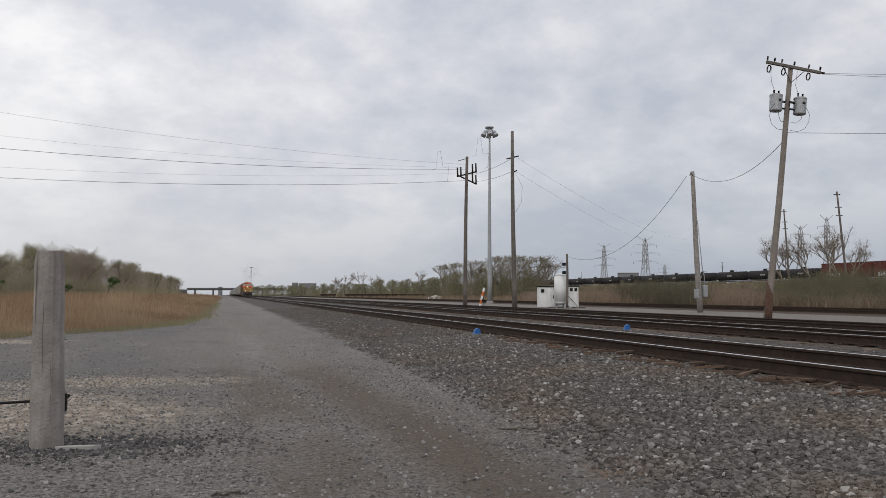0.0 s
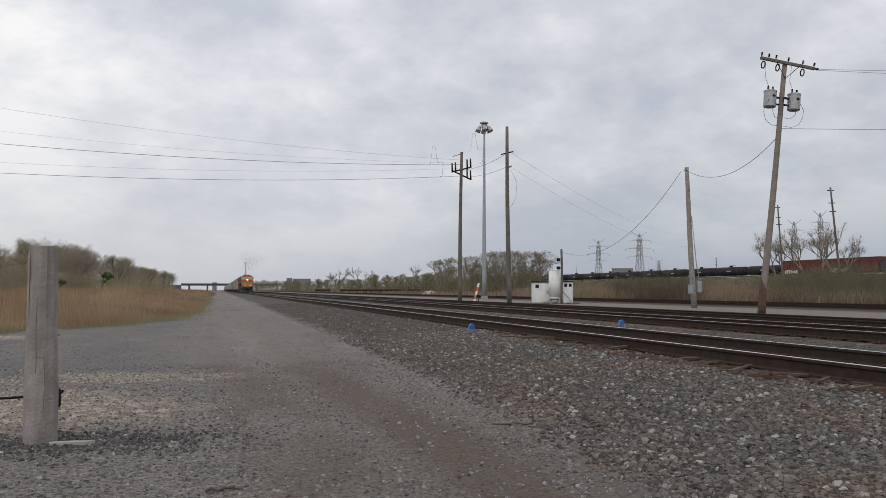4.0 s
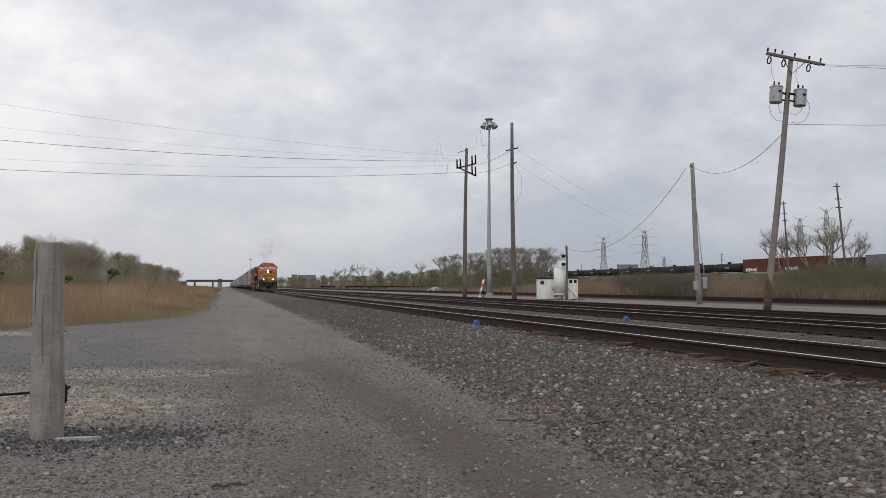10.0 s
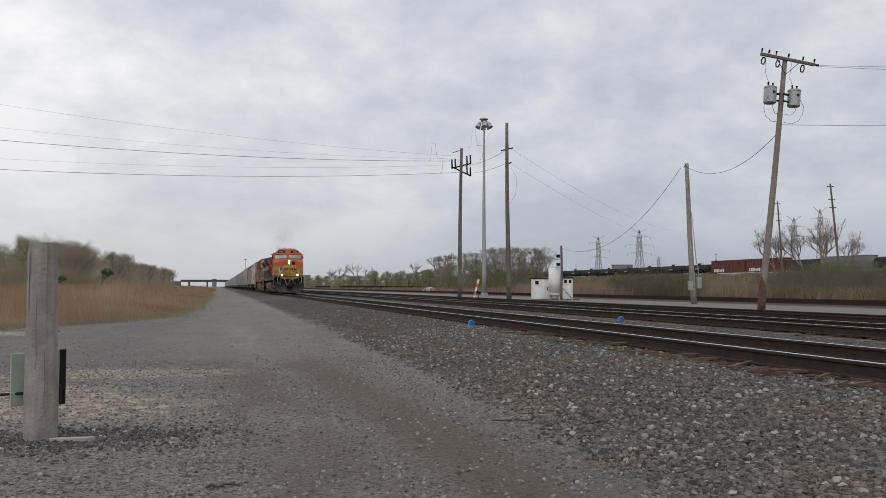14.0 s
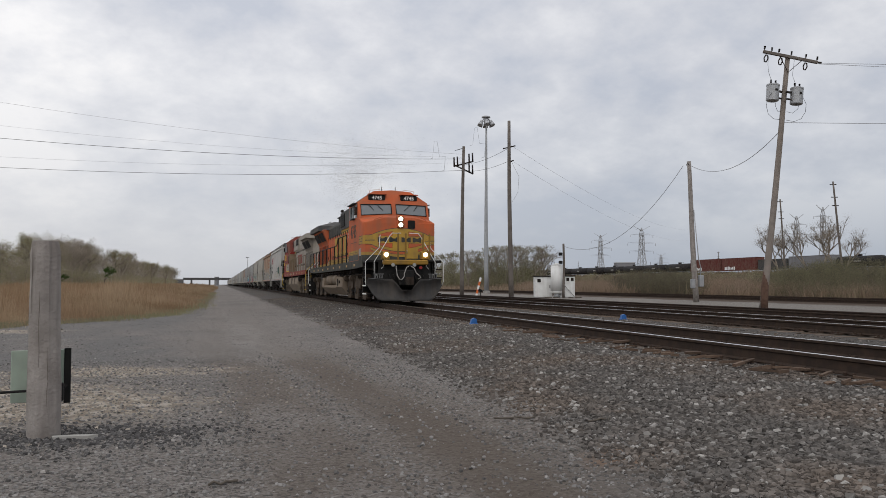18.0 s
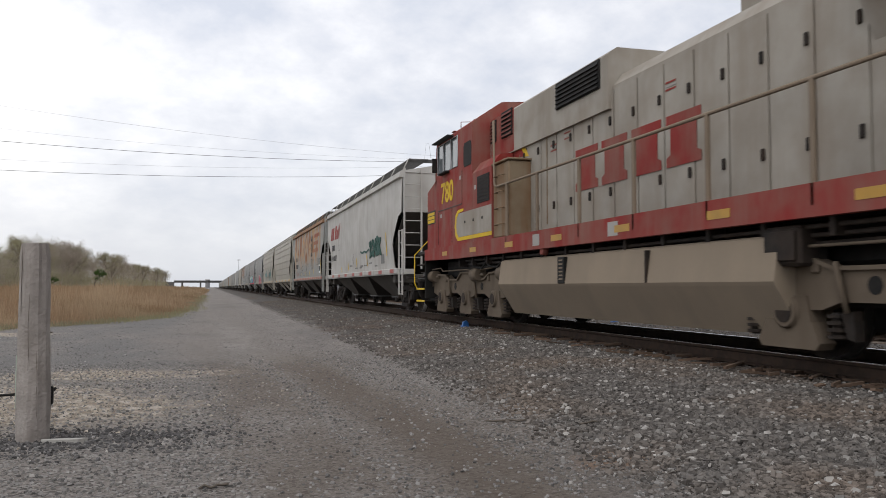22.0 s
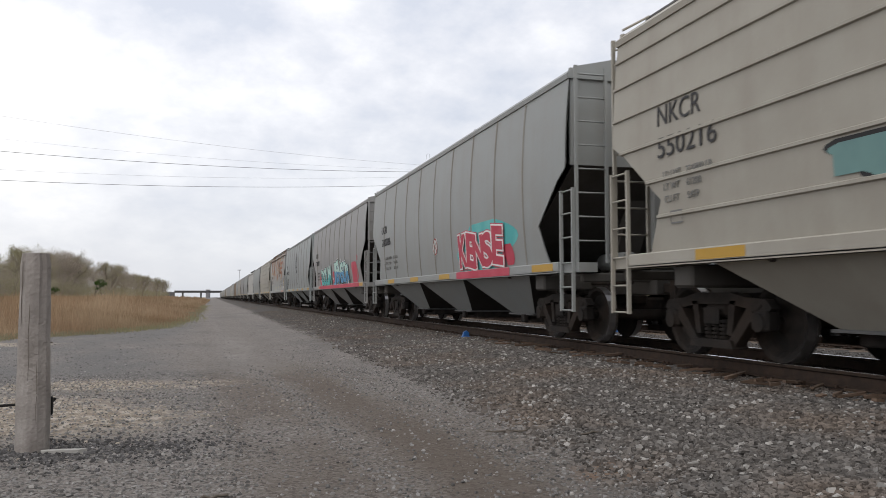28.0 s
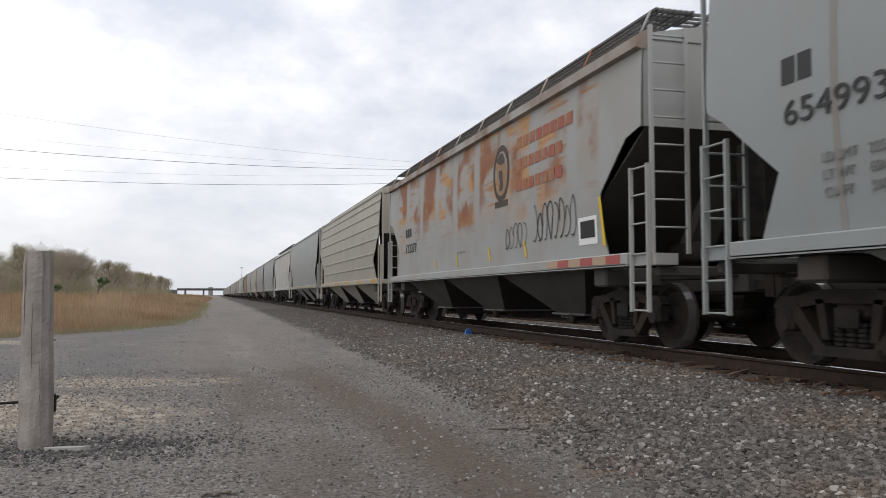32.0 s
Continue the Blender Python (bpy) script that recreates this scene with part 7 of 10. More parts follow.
def embankment():
    prof = [(46, 0.05), (70, 0.45), (110, 1.7), (138, 3.5), (150, 4.35), (172, 4.4), (190, 2.6), (260, 1.0)]
    ds = [-260, -100, 20, 70, 110, 160, 220, 300, 400, 520, 700, 950, 1300, 1700]
    pts = []
    for y in ds:
        for x, z in prof:
            w = 0.35 * noise.noise((x * 0.06, y * 0.05, 2)) if 50 < x < 146 else 0
            pts.append((x, y, z + w))
    n = len(prof)
    s = Shape().add(pts, [(i * n + j, i * n + j + 1, (i + 1) * n + j + 1, (i + 1) * n + j) for i in range(len(ds) - 1) for j in range(n - 1)], 0, True)
    solid("embankment", s, matter("weedy_bank", (0.13, 0.10, 0.065), 0.95, grain=((0.17, 0.135, 0.09), 0.5, 0.6), stain=((0.09, 0.085, 0.045), 0.05, 0.6), bump=0.4, bump_scale=3), "weedy brown railway embankment with dry grass", "embankment", kind="structure")
    r_ = np.random.default_rng(31)

    def bank_z(r):
        return float(np.interp(r, [p[0] for p in prof], [p[1] for p in prof]))
    pts, tall = [], []
    for _ in range(15000):
        y = 40 + 520 * r_.random() ** 1.5
        x = 44 + 114.5 * r_.random() ** 0.8
        pts.append((x, y, bank_z(x)))
        tall.append(r_.uniform(0.7, 1.5))
    blades("bank_grass", "dry pale weeds covering the embankment", WEED, np.array(pts), np.array(tall), 0.10, 0.7, 6, seed=5, spread=0.5)
    # a wall of reeds, brown brush and olive shrubs at the foot of the bank
    zones = [(960, 0), (1030, 1), (1098, 2), (1238, 0), (1372, 3), (1660, 1), (1850, 3)]
    reeds, rtall, brown, green = [], [], [], []
    for _ in range(5200):
        px = 930 + 1000 * r_.random()
        k = (px - 784) / 1431
        u = r_.random()
        d = (45.5 + 17 * u) / (0.9658 * k + 0.2593)
        x, y, _z = off(k * d, d)
        kind = [zk for zp, zk in zones if px + 40 * noise.noise((x * 0.1, y * 0.1, 1.0)) >= zp]
        kind = kind[-1] if kind else 0
        swell = 0.5 + 0.5 * noise.noise((x * 0.16, y * 0.16, 7.0)) + 0.35 * noise.noise((x * 0.5, y * 0.5, 3.0))
        z0 = 0.05 + 0.5 * u
        if kind < 2 or r_.random() < ((0.25 if kind == 2 else 0.8) if u < 0.4 else 0.25):
            reeds.append((x, y, z0))
            rtall.append((0.75 + 0.75 * swell + 0.5 * u) * r_.uniform(0.6, 1.15))
        if kind >= 2 and r_.random() < ((0.9 if kind == 2 else 0.3) if u < 0.4 else 0.95):
            top = max(0.5, (1.2 + 2.0 * swell) * (0.75 + 0.45 * u))
            for _j in range(4):
                (brown if (kind == 2) != (r_.random() < 0.3) else green).append((x + r_.normal(0, 0.5), y + r_.normal(0, 0.5), z0 + top * r_.random() ** 0.7))
    blades("reed_bed", "brown dry reeds at the foot of the embankment", REED, np.array(reeds), np.array(rtall), 0.032, 0.8, 16, seed=15, spread=0.6)
    for nm, lb, pts_, mt, sd in (("brown_brush", "tangled dark brown brush below the embankment", brown, BRUSH, 16), ("olive_brush", "budding olive shrubs below the embankment", green, SHRUB, 17)):
        q = np.array(pts_)
        base = q.copy()
        base[:, 2] = 0.1
        blades(nm, lb, mt, base, np.clip(q[:, 2] * 0.95, 0.5, 2.6), 0.016, 1.1, 8, seed=sd, spread=0.45, category="brush")
    v, f = leaf_cloud(r_, green, 0.50, 46, 0.036, 1.0)
    tagged(new("shrub_buds", quick_mesh("shrub_buds", v, f, SHRUB)), "small olive buds on the shrubs", "leaves", kind="stuff")
    v, f = leaf_cloud(r_, brown, 0.50, 36, 0.034, 1.0)
    tagged(new("brush_twigs", quick_mesh("brush_twigs", v, f, BRUSH)), "fine brown twigs in the brush", "brush", kind="stuff")
    # low thickets
    c = []
    for r0, d0, wr, wd, hh, m in ((66, 200, 12, 60, 1.6, 110), (55, 130, 10, 25, 1.6, 60), (82, 260, 14, 60, 1.4, 110), (80, 170, 10, 25, 1.3, 100), (60, 330, 22, 80, 2.4, 160), (88, 185, 6, 20, 1.0, 60), (46, 240, 6, 60, 2.0, 110)):
        for _ in range(m):
            r, d = r0 + wr * r_.normal(0, 0.6), d0 + wd * r_.normal(0, 0.6)
            x, y, _z = off(r, d)
            if x < 56 or y < 60 or x > 144:
                continue
            c.append((x, y, bank_z(x) + hh * r_.random() ** 1.3))
    v, f = leaf_cloud(r_, c, 1.0, 70, 0.09)
    tagged(new("bank_thicket", quick_mesh("bank_thicket", v, f, OLIVE)), "olive thickets growing on the embankment", "brush", kind="stuff")
    v, f = leaf_cloud(r_, [(x + r_.normal(0, 2), y + r_.normal(0, 2), z) for x, y, z in c[::2]], 1.2, 70, 0.08)
    tagged(new("bank_twigs", quick_mesh("bank_twigs", v, f, BRUSH)), "brown twiggy scrub on the embankment", "brush", kind="stuff")
    return bank_z


BANK = embankment()


def right_trees():
    rng = random.Random(23)
    kinds = [tree_kind(11, 11, OLIVE, 15, 0.10, 0.75, 4, "thin budding tree beyond the yard", 0.5, start=0.16, fill=150, wide=0.24, bark=TWIG),
             tree_kind(12, 11, TWIG, 13, 0.07, 0.7, 4, "bare spreading tree beyond the yard", 0.5, start=0.18, fill=110, wide=0.22),
             tree_kind(13, 6, OLIVE, 34, 0.10, 0.7, 3, "low olive bush tree beyond the yard", fill=70, wide=0.42),
             tree_kind(14, 13, TWIG, 64, 0.034, 1.25, 5, "bare spreading tree on the embankment", spread=0.42, start=0.16),
             tree_kind(15, 9, TWIG, 6, 0.05, 0.5, 5, "bare lone tree rising from the scrub", spread=0.45, start=0.2)]
    pl = []
    # the leafy clump behind the tall poles
    for r, d, kd, sc in ((1, 195, 0, 0.74), (4, 200, 0, 0.80), (7, 192, 1, 0.80), (9.5, 204, 0, 0.86), (12, 195, 0, 0.92), (14, 200, 1, 0.95), (16, 195, 0, 0.92), (18.5, 190, 0, 0.92), (20.5, 198, 1, 0.95), (22.5, 192, 0, 0.90), (24.5, 196, 1, 0.95), (26, 204, 0, 0.8), (11, 212, 2, 1.3), (17, 212, 2, 1.2), (3, 212, 2, 1.1), (22, 212, 2, 1.2)):
        pl.append((kd, tuple(off(r, d, 0.2)), sc, rng.uniform(0, 360)))
    # the lower line running into the distance
    for k in range(54):
        u = k / 54
        d = 225 + 330 * u ** 1.3
        px = 785 - 345 * u + rng.uniform(-10, 10)
        top = 489 + 14 * min(1.0, u / 0.7)
        sc = ((521.6 - top) / 1431 * d + 1.0) / 6.6
        pl.append((2, tuple(off((px - 784) / 1431 * d, d, 0.0)), sc * rng.uniform(0.82, 1.1), rng.uniform(0, 360)))
    for px, d, sc in ((608, 330, 0.92), (645, 320, 1.0), (590, 340, 0.75), (597, 335, 0.8), (740, 235, 0.8), (655, 325, 0.85)):
        pl.append((4, tuple(off((px - 784) / 1431 * d, d, 0.2)), sc * 1.15, rng.uniform(0, 360)))
    # bare trees before the far train
    for px, d, sc, kd in ((1392, 175, 0.85, 3), (1405, 182, 0.8, 3), (1440, 178, 0.88, 3), (1472, 186, 0.98, 3), (1488, 180, 0.9, 3), (1512, 172, 0.72, 3)):
        r = (px - 790) / 1431 * d
        pl.append((kd, tuple(off(r, d, BANK(off(r, d).x) - 0.2)), sc * 1.08, rng.uniform(0, 360)))
    plant(kinds, pl)
    nr = np.random.default_rng(6)
    c = []
    for _ in range(3600):
        u = nr.random()
        d = 205 + 340 * u ** 1.3 + 12 * nr.random()
        px = 975 - 530 * u + 14 * nr.normal()
        tall = 5.0 if px > 780 else 4.2
        c.append(tuple(off((px - 784) / 1431 * d, d, 0.3 + tall * nr.random() ** 1.4)))
    for _ in range(900):
        d = 192 + 24 * nr.random()
        px = 785 + 182 * nr.random()
        c.append(tuple(off((px - 784) / 1431 * d, d, 0.3 + (6.2 + 1.8 * noise.noise((px * 0.03, 0.5, 0.0))) * nr.random() ** 1.1)))
    v, f = leaf_cloud(nr, c, 1.2, 40, 0.10)
    tagged(new("far_scrub", quick_mesh("far_scrub", v, f, OLIVE)), "low olive scrub beyond the yard", "brush", kind="stuff")
    pts = []
    for _ in range(5000):
        d = 110 + 300 * nr.random()
        px = 560 + 560 * nr.random()
        p = off((px - 784) / 1431 * d, d, 0.05)
        if p.x < 44:
            continue
        pts.append(tuple(p))
    blades("yard_weeds", "dry brown weeds beyond the yard tracks", REED, np.array(pts), np.full(len(pts), 0.8), 0.10, 0.7, 6, seed=8, spread=0.5)


right_trees()


# ---------------------------------------------------------------- the distance
def lattice_tower(px, d, h, w=5.0):
    t = thing("transmission_tower", "grey steel lattice transmission tower on the horizon", "transmission tower", "towers", at=Matrix.Translation(off((px - 784) / 1431 * d, d, 0)))
    s = Shape()
    lev = [(0, w), (0.22, w * 0.66), (0.42, w * 0.42), (0.58, w * 0.30), (0.75, w * 0.26), (0.90, w * 0.22), (1.0, 0.25)]
    corners = [[Vector((sx * b / 2, sy * b / 2, h * a)) for sx, sy in ((-1, -1), (1, -1), (1, 1), (-1, 1))] for a, b in lev]
    th = 0.10 * h / 40 + 0.06
    for lo, hi in zip(corners, corners[1:]):
        for i in range(4):
            j = (i + 1) % 4
            s.cyl(lo[i], hi[i], th * 1.3, 4, caps=False)
            s.cyl(lo[i], hi[j], th * 0.8, 4, caps=False)
            s.cyl(lo[j], hi[i], th * 0.8, 4, caps=False)
            s.cyl(hi[i], hi[j], th * 0.8, 4, caps=False)
    part("tower_body", s.mesh("tower_body", LATTICE, False), None, t)
    for a, half in ((0.60, w * 0.9), (0.74, w * 1.05), (0.88, w * 0.85)):
        k = Shape()
        for sx in (-1, 1):
            k.tube([(0, 0, h * a + 0.9), (sx * half, 0, h * a), (0, 0, h * a)], th, 4)
            k.cyl((sx * half, 0, h * a), (sx * half, 0, h * a - 1.6), 0.12, 5)
        part("crossarm", k, LATTICE, t)
    k = Shape()
    for sx in (-1, 1):
        k.cyl((0, 0, h * 0.95), (sx * w * 0.6, 0, h * 1.03), th, 4)
    part("earth_horn", k, LATTICE, t)


for px, d, h, w in ((1070, 560, 35.5, 8), (1143, 520, 37.5, 9.5), (1419, 470, 41, 8), (1466, 500, 49, 8), (1525, 560, 33, 8), (1177, 700, 27, 7)):
    lattice_tower(px, d, h, w)
for px, d, h, lean in ((1485, 120, 16.5, 1.4), (1390, 150, 17.0, 0.9), (1279, 330, 14.5, 0), (1030, 420, 13, 0), (1158, 500, 15, 0)):
    r = (px - 784) / 1431 * d
    z = BANK(off(r, d).x) - 0.3 if off(r, d).x > 46 else 0
    t = thing("utility_pole", "distant dark utility pole with small crossarms", "utility pole", "distant poles", at=Matrix.Translation(off(r, d, z)))
    part("pole_shaft", pole_shape(h - z, 0.19, 0.12, (0, 0)).moved(Matrix.Translation(ASIDE * lean) @ Matrix.Shear("XY", 4, (-lean / (h - z) * 0.966, lean / (h - z) * 0.26))), POLE_WOOD, t)
    for k in (0.98, 0.86, 0.78):
        if d < 400:
            part("crossarm", Shape().box(-0.5, 0.5, -0.05, 0.05, (h - z) * k - 0.2, (h - z) * k - 0.08), GRIME, t, at=Matrix.Translation(ASIDE * lean * (1 - k)) @ pose(0, 0, 0, 0, 0, -15))
far_mast = thing("light_mast", "far slender light mast over the track", "light mast", at=Matrix.Translation(Vector((14, 470, 0))))
part("mast_shaft", pole_shape(16.5, 0.2, 0.12), GALV, far_mast)
part("lamp_head", Shape().box(-0.9, 0.9, -0.3, 0.3, 16.2, 16.6, 0.05), GALV, far_mast)

DARK_CONCRETE = matter("dark_concrete", (0.10, 0.10, 0.105), 0.9, grain=((0.14, 0.14, 0.14), 0.5, 0.5))
br = thing("road_overpass", "dark concrete road bridge far down the line", "bridge", kind="structure")
part("deck", Shape().box(-38, 60, 868, 880, 5.6, 7.2, 0.05), matter("shaded_concrete", (0.08, 0.08, 0.085), 0.9, grain=((0.12, 0.12, 0.12), 0.5, 0.5)), br)
part("parapet", Shape().box(-38, 60, 867.6, 868, 7.2, 7.9), DARK_CONCRETE, br)
for x in (-30, -12, 20, 38):
    part("pier", Shape().box(x - 0.8, x + 0.8, 870, 878, 0, 6.0), DARK_CONCRETE, br)
part("abutment", Shape().prism([(868, 0), (880, 0), (880, 6.3), (868, 6.3)], "x", -50, -38), DARK_CONCRETE, br)
FAR_WALL = matter("hazy_building_wall", (0.20, 0.20, 0.21), 0.9, grain=((0.17, 0.17, 0.18), 0.3, 0.5))
for px, d, w, h, mt, lb in ((391, 1100, 4, 11, FAR_WALL, "distant grey tower block"), (523, 900, 5, 14, FAR_WALL, "distant grey tower block"), (545, 880, 18, 13, FAR_WALL, "distant grey industrial block"), (1112, 640, 15, 18, FAR_WALL, "distant pale silo building"), (1120, 600, 70, 9, WHITE_PAINT, "long low white warehouse"), (1045, 620, 50, 8, WHITE_PAINT, "long low white warehouse")):
    b = thing("building", lb + " near the horizon", "building", "far buildings", at=Matrix.Translation(off((px - 784) / 1431 * d, d, 0)) @ pose(0, 0, 0, 0, 0, -15))
    part("wall", Shape().box(-w / 2, w / 2, -4, 4, 0, h, 0.1), mt, b)
    part("roof", Shape().box(-w / 2 - 0.3, w / 2 + 0.3, -4.3, 4.3, h, h + 0.4, 0.05), CONCRETE, b)
    if w < 20:
        for k in range(3):
            part("window", Shape().box(-w * 0.35 + k * w * 0.28, -w * 0.35 + k * w * 0.28 + w * 0.14, -4.08, -4.0, h * 0.55, h * 0.75), GLASS, b)


# ---------------------------------------------------------------- the far train on the embankment
FAR_CARS = []


def tank_car():
    c = thing("tank_car", "black tank car rolling along the embankment", "tank car", "far train")
    part("tank", Shape().cyl((0, 1.2, 2.75), (0, 15.8, 2.75), 1.45, 20).cyl((0, 1.2, 2.75), (0, 0.7, 2.75), 1.45, 20, 0.8).cyl((0, 15.8, 2.75), (0, 16.3, 2.75), 1.45, 20, 0.8), TANK_BLACK, c)
    part("dome", Shape().cyl((0, 8.2, 4.1), (0, 8.2, 4.7), 0.6, 12).tube([(-0.9, 7.2, 4.2), (-0.9, 7.2, 4.75), (-0.9, 9.2, 4.75), (-0.9, 9.2, 4.2)], 0.04, 5), TANK_BLACK, c)
    part("underframe", Shape().box(-1.2, 1.2, 0.4, 16.6, 0.95, 1.2, 0.03), BLACK, c)
    part("placard", Shape().box(1.44, 1.47, 7.6, 10.0, 2.6, 3.0), CONCRETE, c)
    for y in (2.4, 14.6):
        ft = part("truck", CAR_BOLSTER, None, c, at=Matrix.Translation((0, y, 0)))
        for side_mesh in CAR_FRAMES:
            part("side_frame", side_mesh, None, ft)
        for k in (-0.89, 0.89):
            part("wheelset", CAR_WHEEL, None, c, at=Matrix.Translation((0, y + k, 0.457)))
    return c, 17.0


def box_car(mat, label, h=4.2, ln=16.5, tag=True):
    c = thing("box_car", label, "freight car", "far train")
    part("body", Shape().box(-1.5, 1.5, 0.4, ln - 0.4, 1.15, h, 0.03), mat, c)
    n = 14
    for k in range(n):
        part("side_post", Shape().box(1.5, 1.56, 0.8 + k * (ln - 1.7) / (n - 1), 0.9 + k * (ln - 1.7) / (n - 1), 1.2, h - 0.1), mat, c)
    part("roof", Shape().box(-1.58, 1.58, 0.3, ln - 0.3, h, h + 0.12, 0.03), mat, c)
    if tag:
        k = Shape()
        rr = random.Random(len(label))
        for j in range(7):
            k.box(1.565, 1.575, 2.0 + j * 0.8, 2.6 + j * 0.8, 1.35 + 0.2 * rr.random(), 2.1 + 0.4 * rr.random(), 0)
        part("painted_tag", k, WHITE_PAINT, c, "white sprayed marks")
    for y in (2.2, ln - 2.2):
        ft = part("truck", CAR_BOLSTER, None, c, at=Matrix.Translation((0, y, 0)))
        for side_mesh in CAR_FRAMES:
            part("side_frame", side_mesh, None, ft)
        for k in (-0.89, 0.89):
            part("wheelset", CAR_WHEEL, None, c, at=Matrix.Translation((0, y + k, 0.457)))
    return c, ln


tanker, tl = tank_car()
redcar, rl = box_car(OXIDE, "oxide-red freight car with sprayed white marks on the embankment", 5.1, 18.6)
greycar, gl = box_car(GREY_ROOF, "dark grey hopper car on the embankment", 4.2, 14.0, False)
whitecar, wl = box_car(FAR_WALL, "pale grey refrigerator car on the embankment", 4.7, 18.0, False)
# order of the far train from its head; a distance along it is measured from the head
order = [tanker] * 24 + [redcar] * 2 + [greycar, whitecar] + [tanker] * 12
lengths = {tanker: tl, redcar: rl, greycar: gl, whitecar: wl}
used, s_far = set(), 0.0
for k in order:
    ob = k if k not in used else copy_thing(k, Matrix.Identity(4))
    used.add(k)
    FAR_CARS.append((ob, s_far))
    s_far += lengths[k]
RED_AT = 24 * tl


def far_pose(t, s):
    """Pose of a car of the far train whose front is s behind the head; it draws away from the camera."""
    return pose(161.0, 189.6 + 3.5 * t + (RED_AT - s), 4.42, 0, 0, 180)


# ---------------------------------------------------------------- paint on the cars
INK = matter("black_ink_paint", (0.02, 0.02, 0.022), 0.7)
CHALK_WHITE = matter("white_sign_paint", (0.6, 0.6, 0.58), 0.7)
CHALK = matter("yellow_chalk", (0.62, 0.42, 0.03), 0.8)
TEAL = matter("teal_spray", (0.06, 0.36, 0.36), 0.6, grain=((0.16, 0.50, 0.48), 1.4, 0.6))
MINT = matter("mint_spray", (0.42, 0.60, 0.54), 0.6)
SKY_SPRAY = matter("sky_blue_spray", (0.07, 0.24, 0.42), 0.6, grain=((0.12, 0.33, 0.50), 1.2, 0.5))
CRIMSON = matter("crimson_spray", (0.42, 0.03, 0.06), 0.6, grain=((0.50, 0.08, 0.12), 2, 0.5))
SPRAY_WHITE = matter("white_spray", (0.70, 0.71, 0.70), 0.7)
DARK_GREEN_SPRAY = matter("dark_green_spray", (0.015, 0.07, 0.055), 0.7)
LETTER_GREY = matter("stencil_black", (0.035, 0.035, 0.037), 0.7)
FADED_GREY = matter("faded_stencil", (0.16, 0.16, 0.155), 0.7)
FADED_RED = matter("faded_red_paint", (0.26, 0.045, 0.04), 0.7)
RUSTED_RED = matter("rust_eaten_red_paint", (0.29, 0.085, 0.06), 0.75, grain=((0.30, 0.16, 0.08), 2.5, 0.9))
FADED_EMBLEM = matter("faded_brown_emblem", (0.055, 0.04, 0.032), 0.7)
TAN_SHIELD = matter("faded_tan_shield", (0.27, 0.17, 0.095), 0.75)
PALE_TEAL = matter("pale_teal_spray", (0.15, 0.27, 0.26), 0.7, grain=((0.11, 0.20, 0.205), 2, 0.6))


def on_side(bulge, rows, off=0.006):
    """A patch of paint on the near side: rows of (z, y, y)."""
    s = Shape()
    p = []
    for z, a, b in rows:
        x = -(bulge(z) + off)
        p += [(x, a, z), (x, b, z)]
    return s.add(p, [(2 * k, 2 * k + 1, 2 * k + 3, 2 * k + 2) for k in range(len(rows) - 1)])


def patch(car, bulge, y0, y1, z0, z1, mat, off=0.006, name="paint_patch", label=""):
    return part(name, on_side(bulge, [(z0 + (z1 - z0) * k / 6, y0, y1) for k in range(7)], off), mat, car, label)


def blob(car, bulge, y, z, w, h, mat, seed, off=0.006, lean=0.0, name="sprayed_shape", label="", pinch=0.35):
    rows = []
    for k in range(13):
        u = k / 12
        r = math.sin(math.pi * (0.06 + 0.88 * u)) ** 0.35
        half = w / 2 * r * (1 - pinch * (0.5 + 0.5 * math.sin(u * 6.0 + seed * 1.7)))
        shift = lean * (u - 0.5) + 0.10 * w * math.sin(u * 5 + seed)
        rows.append((z - h / 2 + h * u, y + half + shift, y - half + shift))
    return part(name, on_side(bulge, rows, off), mat, car, label)


def ring_mark(car, bulge, y, z, r, mat, wide=0.12, off=0.007, sq=1.0, name="round_emblem", label="round dark emblem"):
    n = 32
    p = []
    for i in range(n):
        a = 2 * math.pi * i / n
        for q in (r, r - wide):
            zz = z + q * math.sin(a)
            p.append((-(bulge(zz) + off), y + q * sq * math.cos(a), zz))
    return part(name, Shape().add(p, [(2 * i, 2 * i + 1, (2 * i + 3) % (2 * n), (2 * i + 2) % (2 * n)) for i in range(n)]), mat, car, label)


def stroke(car, bulge, pts, r, mat, name="scribble", label=""):
    """A hand-drawn line over (y, z) points, one ribbon."""
    p, k = [], len(pts)
    for i, (y, z) in enumerate(pts):
        (a, za), (b, zb) = pts[max(i - 1, 0)], pts[min(i + 1, k - 1)]
        d = math.hypot(b - a, zb - za) or 1
        ny, nz = -(zb - za) / d * r, (b - a) / d * r
        p += [(-(bulge(z) + 0.012), y + ny, z + nz), (-(bulge(z) + 0.012), y - ny, z - nz)]
    return part(name, Shape().add(p, [(2 * i, 2 * i + 1, 2 * i + 3, 2 * i + 2) for i in range(k - 1)]), mat, car, label)


